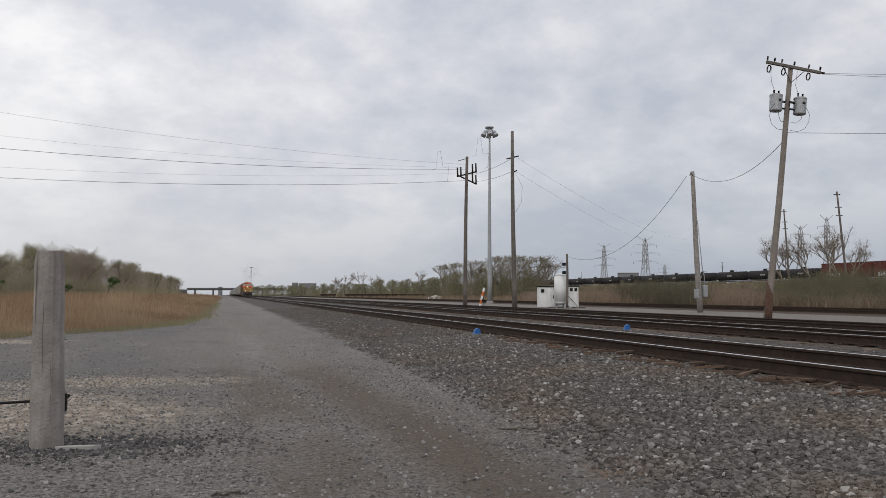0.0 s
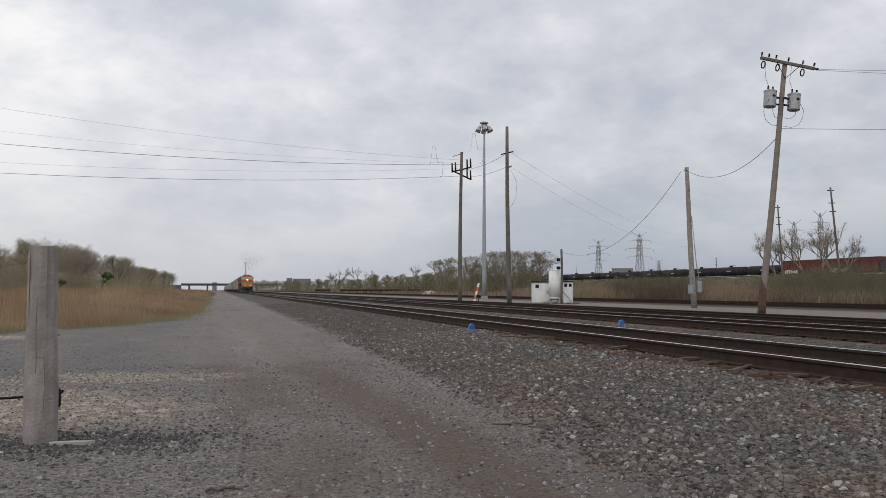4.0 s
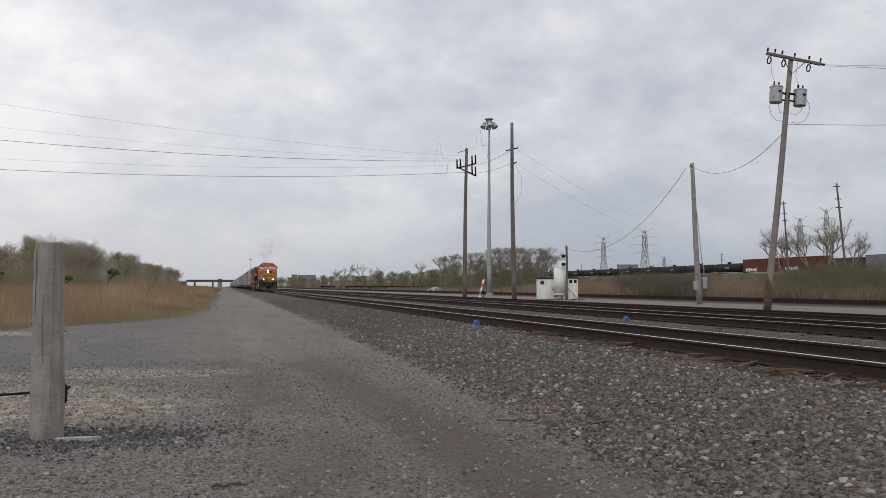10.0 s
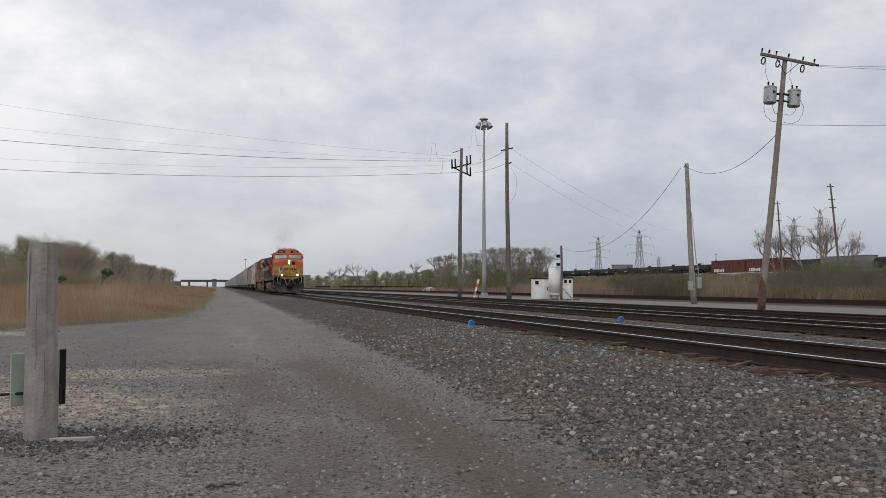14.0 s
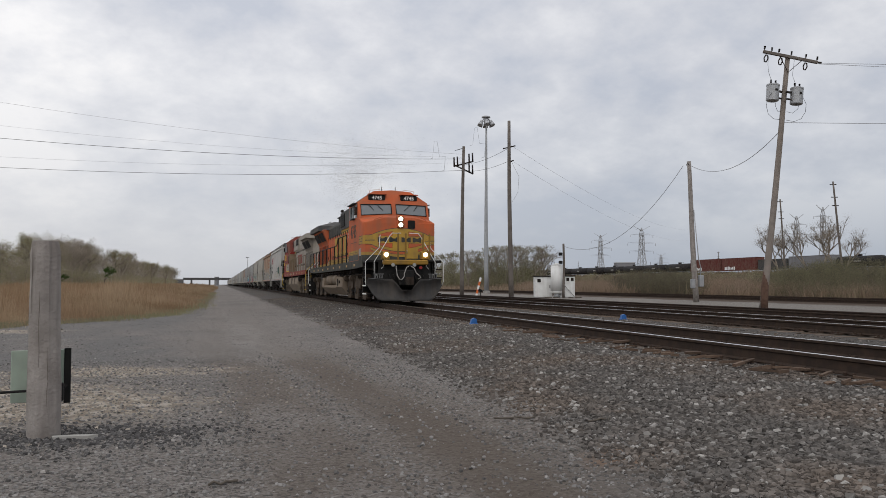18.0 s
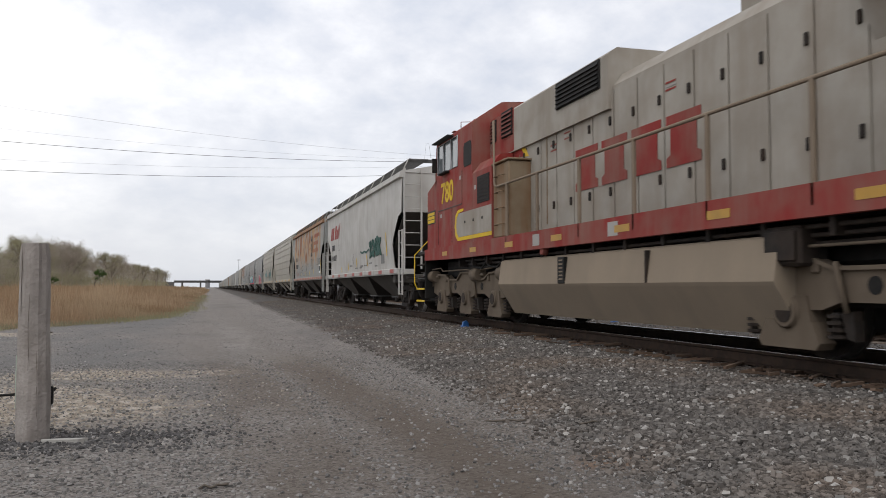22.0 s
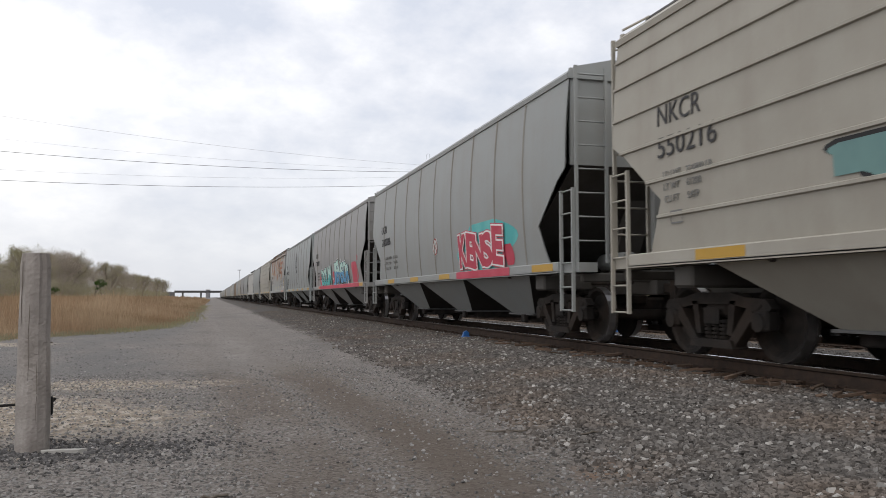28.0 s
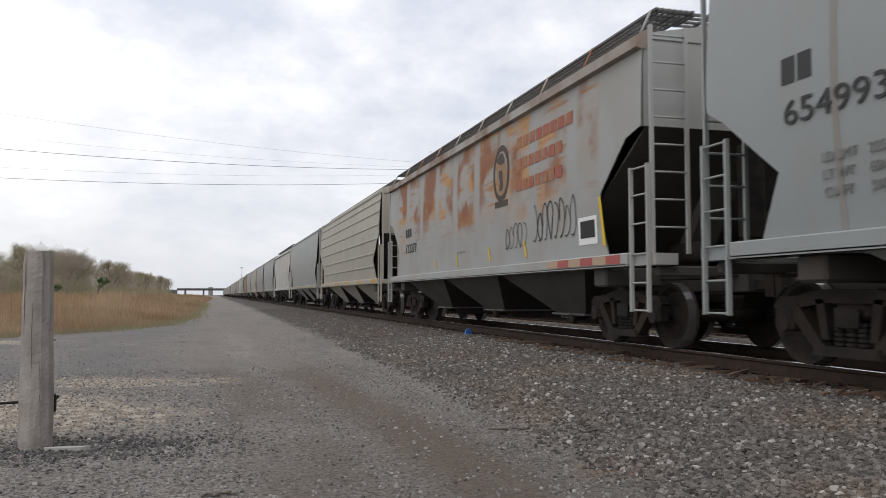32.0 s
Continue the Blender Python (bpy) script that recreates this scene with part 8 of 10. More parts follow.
def loops(car, bulge, y0, y1, z0, z1, r, mat, n, seed):
    """A drawn run of n tall rounded loops and hooks, from y0 to y1."""
    rr = random.Random(seed)
    w = (y1 - y0) / n
    for k in range(n):
        c, h, f = y0 + (k + 0.5) * w, (z1 - z0) * rr.uniform(0.7, 1.0), rr.choice((0.75, 1.0, 1.25))
        a0 = rr.uniform(-1.2, -0.4)
        pts = []
        for j in range(19):
            a = a0 + j / 18 * 5.6 * f
            pts.append((c + w * (0.50 - 0.10 * j / 18) * math.sin(a) + 0.10 * w * math.sin(2 * a + k), z0 + h * (0.5 - 0.5 * math.cos(a * 0.9 + 0.4))))
        stroke(car, bulge, pts, r * rr.uniform(0.8, 1.2), mat, "scribble", "sprayed looping scribble")


def fat_letters(car, bulge, text, y_left, y_right, z0, z1, low, high, edge, halo, seed, slant=0.12):
    """Sprayed lettering: each letter swollen in layers of halo, edge, fill and a paler top."""
    rr = random.Random(seed)
    w = (y_left - y_right) / len(text)
    h = z1 - z0
    for k, ch in enumerate(text):
        size = h * rr.uniform(0.80, 1.04) / 0.72
        turn = radians(rr.uniform(-10, 10))
        sheer = Matrix.Shear("XZ", 4, (slant * rr.uniform(0.3, 1.2), 0))
        base = None
        yc, zc = y_left - (k + 0.5) * w, z0 + h * rr.uniform(-0.03, 0.05)
        tip = math.degrees(math.atan2(bulge(zc + h) - bulge(zc), h))
        at = Matrix.Translation((-(bulge(zc + h * 0.4) + 0.008), yc, zc)) @ Matrix.Rotation(radians(-90), 4, "Z") @ Matrix.Rotation(radians(tip), 4, "X") @ Matrix.Rotation(turn, 4, "Y")
        for layer, (fat, mat) in enumerate(((0.120, halo), (0.096, edge), (0.052, low), (0.045, high))):
            me = lettering(ch, size, 0.001, fat * h)
            xs = [v.co.x for v in me.vertices]
            wide = (max(xs) - min(xs)) or 1
            if layer == 0:
                f = w * rr.uniform(1.30, 1.50) / wide
            me.transform(Matrix.Translation((0, -0.004 * layer, 0)) @ sheer @ Matrix.Diagonal((f, 1, 1, 1)))
            if layer == 3:
                bm = bmesh.new()
                bm.from_mesh(me)
                bmesh.ops.bisect_plane(bm, geom=bm.verts[:] + bm.edges[:] + bm.faces[:], plane_co=(0, 0, h * 0.5), plane_no=(0.25, 0, 1), clear_inner=True)
                bm.to_mesh(me)
                bm.free()
            me.materials.append(mat)
            ob = part("sprayed_letter" if layer == 0 else ("outline", "fill", "highlight")[layer - 1], me, None, car if layer == 0 else base, "fat sprayed letter" if layer == 0 else "", at=at if layer == 0 else None)
            base = base or ob


def scribble(car, bulge, y0, y1, z0, z1, r, mat, n, seed):
    rr = random.Random(seed)
    pts = []
    for k in range(n):
        u = k / (n - 1)
        pts.append((y0 + (y1 - y0) * u + rr.uniform(-0.12, 0.12), z0 + (z1 - z0) * (0.5 + 0.5 * math.sin(k * 2.3 + seed)) * rr.uniform(0.6, 1.0)))
    return stroke(car, bulge, pts, r, mat, "scribble", "sprayed scribble")


def words(car, bulge, text, y_left, z, size, mat, width=None):
    """Stencilled writing whose left end, seen from the road, lies at y_left."""
    me = lettering(text, size, 0.003)
    xs = [v.co.x for v in me.vertices]
    w = max(xs) - min(xs)
    f = 1.0 if width is None else width / w
    me.transform(Matrix.Translation((-min(xs), 0, 0)))
    me.transform(Matrix.Diagonal((f, 1, 1, 1)))
    me.materials.append(mat)
    x = bulge(z + size * 0.35)
    tip = math.degrees(math.atan2(bulge(z + size * 0.7) - bulge(z), size * 0.7))
    return part("stencil", me, None, car, at=Matrix.Translation((-(x + 0.012), y_left, z)) @ Matrix.Rotation(radians(-90), 4, "Z") @ Matrix.Rotation(radians(tip), 4, "X"))


def bars(car, bulge, y_left, y_right, z, h, mat, gaps=3):
    w = (y_left - y_right) / gaps
    for k in range(gaps):
        patch(car, bulge, y_left - k * w, y_left - (k + 0.82) * w, z, z + h, mat, 0.007, "marking_bar")


def decorate(cars):
    car, bg = cars["cp_old"]
    for y0, wide, tall in ((15.60, 0.42, 0.56), (15.10, 0.40, 0.56), (14.40, 0.46, 0.60), (13.84, 0.36, 0.42), (13.40, 0.14, 0.60), (13.16, 0.14, 0.66)):
        part("marking_block", on_side(bg, [(2.90 + tall * k / 4, y0 - 0.16 * tall * k / 2, y0 - wide - 0.16 * tall * k / 2) for k in range(5)], 0.007), FADED_RED, car, "slanting red block of the owner's mark")
    words(car, bg, "116077", 15.07, 1.93, 0.36, LETTER_GREY, 1.25)
    bars(car, bg, 15.15, 14.33, 2.40, 0.26, LETTER_GREY, 3)
    stroke(car, bg, [(13.15, 2.60), (12.9, 2.60), (12.9, 2.36), (13.15, 2.36), (13.15, 2.60)], 0.014, FADED_GREY)
    stroke(car, bg, [(7.7, 2.08), (7.3, 2.00), (6.9, 2.06), (6.5, 2.0), (6.05, 2.1), (5.9, 2.02)], 0.035, DARK_GREEN_SPRAY, "scribble")
    fat_letters(car, bg, "ZONSK", 5.85, 3.85, 1.86, 2.42, DARK_GREEN_SPRAY, DARK_GREEN_SPRAY, DARK_GREEN_SPRAY, DARK_GREEN_SPRAY, 4, 0.25)
    for y, z, h in ((6.4, 1.5, 0.42), (8.6, 1.5, 0.36), (10.6, 1.42, 0.32), (2.95, 1.75, 0.75), (12.4, 1.4, 0.2)):
        stroke(car, bg, [(y + 0.06, z + h), (y - 0.04, z)], 0.045, CHALK, "chalk_mark", "yellow painted stroke")
    patch(car, bg, 3.9, 3.35, 1.52, 1.82, FADED_GREY)
    stroke(car, bg, [(9.5, 1.85), (9.35, 2.05), (9.2, 1.85), (9.35, 1.65), (9.5, 1.85)], 0.018, FADED_GREY)
    for k in range(7):
        bars(car, bg, 7.2 + k * 0.6 if k % 2 else 5.0 + k * 0.5, 6.6 + k * 0.6 if k % 2 else 4.5 + k * 0.5, 1.45 + 0.06 * (k % 3), 0.05, FADED_GREY, 2)
    for name, ey in (("rusty_a", 5.8), ("rusty_b", 6.2)):
        car, bg = cars[name]
        ring_mark(car, bg, ey, 3.12, 0.56, FADED_EMBLEM, 0.12, sq=0.82)
        blob(car, bg, ey, 3.08, 0.62, 0.80, TAN_SHIELD, 3, 0.006, pinch=0.06, label="tan shield of the emblem")
        blob(car, bg, ey, 2.98, 0.28, 0.40, FADED_EMBLEM, 3, 0.009)
        blob(car, bg, ey, 3.40, 0.46, 0.22, FADED_EMBLEM, 5, 0.009)
        patch(car, bg, ey + 0.36, ey - 0.36, 2.46, 2.58, FADED_EMBLEM, 0.008, "emblem_ribbon")
        for row, (z, wide, m_) in enumerate(((3.45, 2.5, 8), (3.05, 2.1, 7), (2.65, 2.1, 7))):
            bars(car, bg, ey - 0.85, ey - 0.85 - wide, z, 0.20, RUSTED_RED, m_)
        words(car, bg, "122277", 14.4, 1.95, 0.36, LETTER_GREY, 1.25)
        bars(car, bg, 14.45, 13.7, 2.40, 0.24, LETTER_GREY, 3)
        stroke(car, bg, [(13.2, 2.52), (12.9, 2.52), (12.9, 2.26), (13.2, 2.26), (13.2, 2.52)], 0.014, FADED_GREY)
        if name == "rusty_a":
            loops(car, bg, 12.6, 11.0, 1.42, 2.1, 0.008, INK, 4, 2)
            loops(car, bg, 10.3, 7.3, 1.42, 2.35, 0.010, INK, 5, 7)
            loops(car, bg, 6.3, 5.0, 1.75, 2.45, 0.012, INK, 4, 12)
            loops(car, bg, 3.6, 2.2, 1.95, 2.3, 0.014, INK, 5, 15)
            frame_at = [(10.95, 1.78), (10.25, 1.80), (10.25, 2.02), (10.95, 2.0), (10.95, 1.78)]
            stroke(car, bg, frame_at, 0.014, INK, "data_frame")
            for j in range(4):
                bars(car, bg, 10.9, 10.3, 1.72 - 0.06 * j, 0.025, FADED_GREY, 3)
                bars(car, bg, 8.9, 8.2, 1.95 - 0.07 * j, 0.03, FADED_GREY, 3)
        else:
            loops(car, bg, 6.0, 4.9, 1.62, 2.1, 0.010, INK, 5, 3)
            loops(car, bg, 4.6, 2.8, 1.68, 2.35, 0.012, INK, 8, 6)
            bars(car, bg, 9.3, 8.6, 1.7, 0.03, FADED_GREY, 3)
        p = patch(car, bg, 2.75, 2.12, 1.50, 1.92, SPRAY_WHITE, 0.006, "placard", "black and white data panel")
        patch(p, bg, 2.68, 2.19, 1.60, 1.86, INK, 0.010, "panel")
        for y, z, h in ((1.95, 1.45, 0.72), (5.0, 1.42, 0.3), (7.0, 1.42, 0.3), (9.3, 1.4, 0.28), (11.2, 1.4, 0.24)):
            stroke(car, bg, [(y + 0.05, z + h), (y - 0.05, z)], 0.04, CHALK, "chalk_mark", "yellow painted stroke")
    car, bg = cars["rusty_a"]
    scribble(car, bg, 14.6, 12.6, 1.44, 1.8, 0.018, FADED_RED, 16, 5)
    stroke(car, bg, [(11.9, 2.55), (12.1, 2.75), (11.8, 2.95), (11.3, 2.8), (11.2, 2.3), (10.8, 2.0)], 0.02, INK)
    car, bg = cars["cream_b"]
    words(car, bg, "NKCR", 14.95, 2.86, 0.36, LETTER_GREY, 0.92)
    words(car, bg, "550216", 14.95, 2.46, 0.36, LETTER_GREY, 1.22)
    for k, (a, b) in enumerate((("LD LMT", "224800 LB"), ("LT WT", "61200"), ("CU FT", "5459"))):
        words(car, bg, a, 14.85, 2.20 - 0.15 * k, 0.12, FADED_GREY)
        words(car, bg, b, 14.35, 2.20 - 0.15 * k, 0.12, FADED_GREY)
    stroke(car, bg, [(14.75, 1.78), (14.5, 1.78), (14.5, 1.64), (14.75, 1.64), (14.75, 1.78)], 0.012, FADED_GREY)
    # long-billed rounded shapes and a bulb, sprayed
    for y, flip in ((10.1, 1), (6.2, -1), (4.2, 1)):
        g = blob(car, bg, y, 2.05, 0.95, 0.82, INK, 2, 0.008, label="dark outlined teal shape", pinch=0.1)
        blob(g, bg, y, 2.05, 0.86, 0.73, PALE_TEAL, 2, 0.0135, name="sprayed_shape", pinch=0.1)
        blob(g, bg, y + 1.15 * flip, 1.95, 1.72, 0.40, INK, 3, 0.009, 0.2 * flip, "sprayed_shape", pinch=0.12)
        blob(g, bg, y + 0.95 * flip, 1.80, 1.08, 0.31, INK, 5, 0.009, 0.1 * flip, "sprayed_shape", pinch=0.15)
        blob(g, bg, y + 1.15 * flip, 1.95, 1.62, 0.32, PALE_TEAL, 3, 0.013, 0.2 * flip, "sprayed_shape", pinch=0.12)
        blob(g, bg, y + 0.95 * flip, 1.80, 1.00, 0.24, PALE_TEAL, 5, 0.0125, 0.1 * flip, "sprayed_shape", pinch=0.15)
        patch(g, bg, y + 0.35 * flip, y + 1.94 * flip, 1.82, 2.02, PALE_TEAL, 0.013, "sprayed_shape")
        blob(g, bg, y, 1.52, 0.62, 0.36, PALE_TEAL, 2, 0.012, name="sprayed_shape", pinch=0.05)
    ring_mark(car, bg, 7.7, 2.32, 0.48, DARK_GREEN_SPRAY, 0.05, 0.008, 1.0, "sprayed_ring", "green sprayed bulb outline")
    for k in range(4):
        stroke(car, bg, [(7.95, 1.88 - 0.09 * k), (7.45, 1.90 - 0.09 * k)], 0.03, DARK_GREEN_SPRAY)
    stroke(car, bg, [(7.85, 2.1), (7.8, 2.45), (7.7, 2.15), (7.6, 2.45), (7.5, 2.1)], 0.022, DARK_GREEN_SPRAY)
    scribble(car, bg, 9.0, 8.45, 1.66, 2.0, 0.014, INK, 9, 4)
    for name, num in (("grey_a", "200086"), ("grey_b", "200427")):
        car, bg = cars[name]
        words(car, bg, "UCIR", 15.12, 2.78, 0.34, LETTER_GREY, 0.78)
        words(car, bg, num, 15.08, 2.38, 0.34, LETTER_GREY, 1.28)
        for k, (a, b, c) in enumerate((("LD LMT", "226200", "102550 KG"), ("LT WT", "59800", "27150 KG"), ("CU FT", "5431", "153 CU M"))):
            words(car, bg, a, 14.6, 1.93 - 0.16 * k, 0.13, FADED_GREY)
            words(car, bg, b, 14.1, 1.93 - 0.16 * k, 0.13, FADED_GREY)
            words(car, bg, c, 13.45, 1.93 - 0.16 * k, 0.13, FADED_GREY)
        stroke(car, bg, [(14.85, 1.80), (14.65, 1.80), (14.65, 1.68), (14.85, 1.68), (14.85, 1.80)], 0.012, FADED_GREY)
    car, bg = cars["grey_a"]
    blob(car, bg, 4.95, 1.80, 3.7, 0.98, TEAL, 1, 0.003, 0.15, pinch=0.25, label="teal sprayed cloud behind the letters")
    blob(car, bg, 3.45, 1.55, 0.6, 0.40, CRIMSON, 4, 0.006, pinch=0.2)
    part("sill_paint", Shape().box(-1.612, -1.6055, 3.3, 6.7, 1.15, 1.30), CRIMSON, car, "crimson paint over the sill")
    fat_letters(car, bg, "KENSE", 6.55, 3.75, 1.40, 2.16, CRIMSON, CRIMSON, SPRAY_WHITE, CRIMSON, 9, 0.2)
    blob(car, bg, 8.6, 2.0, 0.40, 0.40, CHALK_WHITE, 0, 0.006, name="warning_disc", pinch=0.0)
    ring_mark(car, bg, 8.6, 2.0, 0.21, FADED_RED, 0.04, 0.010, label="small round warning mark")
    stroke(car, bg, [(8.74, 2.13), (8.46, 1.87)], 0.018, FADED_RED)
    stroke(car, bg, [(8.5, 2.10), (8.66, 1.92), (8.70, 1.88)], 0.014, INK)
    car, bg = cars["grey_b"]
    fat_letters(car, bg, "DOUM", 12.9, 9.6, 1.38, 2.20, TEAL, MINT, INK, SPRAY_WHITE, 1)
    fat_letters(car, bg, "JENSOR", 8.55, 4.4, 1.42, 2.28, SKY_SPRAY, MINT, INK, SPRAY_WHITE, 5)
    blob(car, bg, 3.2, 1.72, 1.5, 0.85, CRIMSON, 3, 0.006, pinch=0.1, label="crimson sprayed hump")
    blob(car, bg, 2.6, 2.28, 0.3, 0.22, CRIMSON, 2, 0.006, pinch=0.1)
    blob(car, bg, 13.35, 1.66, 0.95, 0.66, CRIMSON, 6, 0.005, pinch=0.2)
    blob(car, bg, 9.0, 1.62, 0.7, 0.6, CRIMSON, 8, 0.005, pinch=0.2)
    for y in (13.4, 9.05):
        scribble(car, bg, y + 0.3, y - 0.3, 1.45, 1.8, 0.016, SPRAY_WHITE, 9, 3)
    part("sill_paint", Shape().box(-1.612, -1.6055, 2.0, 13.8, 1.15, 1.30), CRIMSON, car, "crimson paint over the sill")
    car, bg = cars["grey_c"]
    ring_mark(car, bg, 8.6, 3.05, 0.62, LETTER_GREY, 0.10, sq=0.95, label="round dark emblem with plain shapes inside")
    blob(car, bg, 8.6, 3.32, 0.55, 0.34, LETTER_GREY, 5, 0.008)
    g = patch(car, bg, 8.92, 8.28, 2.68, 3.12, LETTER_GREY, 0.007, "emblem_field")
    patch(g, bg, 8.86, 8.34, 2.74, 3.06, BLUEGREY_CAR, 0.010, "emblem_field")
    blob(g, bg, 8.6, 2.88, 0.26, 0.24, LETTER_GREY, 4, 0.013)
    patch(car, bg, 8.95, 8.25, 2.33, 2.46, LETTER_GREY, 0.007, "emblem_ribbon")
    bars(car, bg, 15.45, 15.0, 2.78, 0.26, LETTER_GREY, 2)
    words(car, bg, "654993", 15.42, 2.38, 0.34, LETTER_GREY, 1.28)
    for k, (a, b) in enumerate((("LD LMT", "225600"), ("LT WT", "60400"), ("CU FT", "5431"))):
        words(car, bg, a, 14.95, 1.95 - 0.16 * k, 0.13, FADED_GREY)
        words(car, bg, b, 14.4, 1.95 - 0.16 * k, 0.13, FADED_GREY)
    bars(car, bg, 8.6, 8.0, 1.62, 0.04, FADED_GREY, 2)
    bars(car, bg, 8.6, 8.1, 1.54, 0.04, FADED_GREY, 2)


# ---------------------------------------------------------------- the vehicles of the train
FADED_NUMBER = paint("faded_number_paint", (0.095, 0.062, 0.048), 0.3)
DULL_YELLOW = paint("grimy_yellow_paint", (0.27, 0.155, 0.03), 0.55, dust=(0.10, 0.075, 0.05))
ORANGE_PAL = dict(front=2.95, front_top=3.26, wall_top=4.18, cab_rear=5.6, windows=((3.44, 3.72), (3.78, 4.55), (4.60, 5.05), (5.08, 5.42)),
                intakes=((9.75, 11.1, 3.62, 4.28), (6.3, 7.3, 3.62, 4.28)), louvre=BLACK,
                rail_path=((6.2, 2.95), (8.9, 2.95), (9.5, 2.62), (21.3, 2.62)), rail_posts=[(6.2, 2.95), (7.6, 2.95), (8.9, 2.95)] + [(10.3 + 1.6 * k, 2.62) for k in range(7)] + [(21.3, 2.62)],
                mats=[ORANGE, YELLOW, GREEN_BLACK, GREY_ROOF], sill=GREEN_BLACK, bands=[(1.72, 2.08, 1), (2.08, 3.32, 0), (3.32, 3.86, 2)], top_i=2, end_i=0,
                flare=ORANGE, wing=GREY_ROOF, stack=BLACK, upper=GREY_ROOF, cab_i=0, roof_i=3, nose_top_i=0, nose_door_i=1,
                nose_bands=[(1.72, 1.92, 2), (1.92, 2.04, 1), (2.04, 2.36, 0), (2.36, 2.70, 1), (2.70, 3.2, 0)],
                deck=DULL_YELLOW, grab=WHITE_RAIL, grab_rear=WHITE_RAIL, rail=BLACK, num_y=4.32, num_z=2.72, num_col=FADED_NUMBER, num_size=0.76)
RED_PAL = dict(front=2.82, front_top=2.98, wall_top=4.36, cab_rear=5.85, windows=((3.06, 3.55), (3.60, 4.20), (4.24, 4.76)),
               intakes=((5.9, 6.25, 3.88, 4.36), (6.58, 7.22, 3.86, 4.42), (9.4, 11.1, 3.88, 4.36)), louvre=OXIDE,
               rail_path=((7.27, 4.1), (7.32, 2.80), (7.45, 2.74), (21.3, 2.70)), rail_posts=[(8.05, 2.74)] + [(9.55 + 1.68 * k, 2.72) for k in range(8)],
               mats=[WARBONNET, RED, SAFETY_YELLOW, GREY_ROOF], sill=RED, bands=[(1.72, 3.86, 0)], top_i=0, end_i=0, flare=WARBONNET, wing=WARBONNET, stack=WARBONNET,
               upper=WARBONNET, cab_i=1, roof_i=1, nose_top_i=1, nose_door_i=1, nose_bands=[(1.72, 2.42, 1), (2.42, 2.62, 2), (2.62, 3.2, 1)],
               deck=RED, grab=SAFETY_YELLOW, grab_rear=SAFETY_YELLOW, rail=TAN_DUST, num_y=3.90, num_z=2.80, num_col=SAFETY_YELLOW, num_size=0.70)


RUST_TAN = matter("rusty_tan_paint", (0.21, 0.165, 0.115), 0.85, spec=0.15, grain=((0.15, 0.10, 0.06), 2.5, 0.6), streak=((0.17, 0.085, 0.04), 4, 0.7), bump=0.15)
FADED_MAROON = paint("maroon_line_paint", (0.16, 0.03, 0.02), 0.2)


def emblem_blocks(lo, near, hx, mat, y0, y1, z0, z1, edge):
    """The owner's mark as four plain slotted blocks."""
    w = (y1 - y0) / 4
    for j in range(4):
        a, b = y0 + j * w + 0.07, y0 + (j + 1) * w - 0.07
        x = near * (hx + 0.026)
        h = z1 - z0
        k = Shape()
        # a slab with broad feet and a waist
        m = (a + b) / 2
        outline = [(a, z0), (b, z0), (b, z0 + 0.18 * h), (b - 0.10, z0 + 0.24 * h), (b - 0.10, z1 - 0.24 * h), (b, z1 - 0.18 * h), (b, z1), (a, z1), (a, z1 - 0.18 * h), (a + 0.10, z1 - 0.24 * h), (a + 0.10, z0 + 0.24 * h), (a, z0 + 0.18 * h)]
        k.prism(outline, "x", x, x + near * 0.008)
        mk = part("emblem_block", k, mat, lo, "plain block of the owner's mark")
        if edge:
            e = Shape().prism([(y + (0.035 if y > m else -0.035), z + (0.03 if z > (z0 + z1) / 2 else -0.03)) for y, z in outline], "x", x - near * 0.003, x + near * 0.003)
            part("emblem_shadow", e, edge, mk)


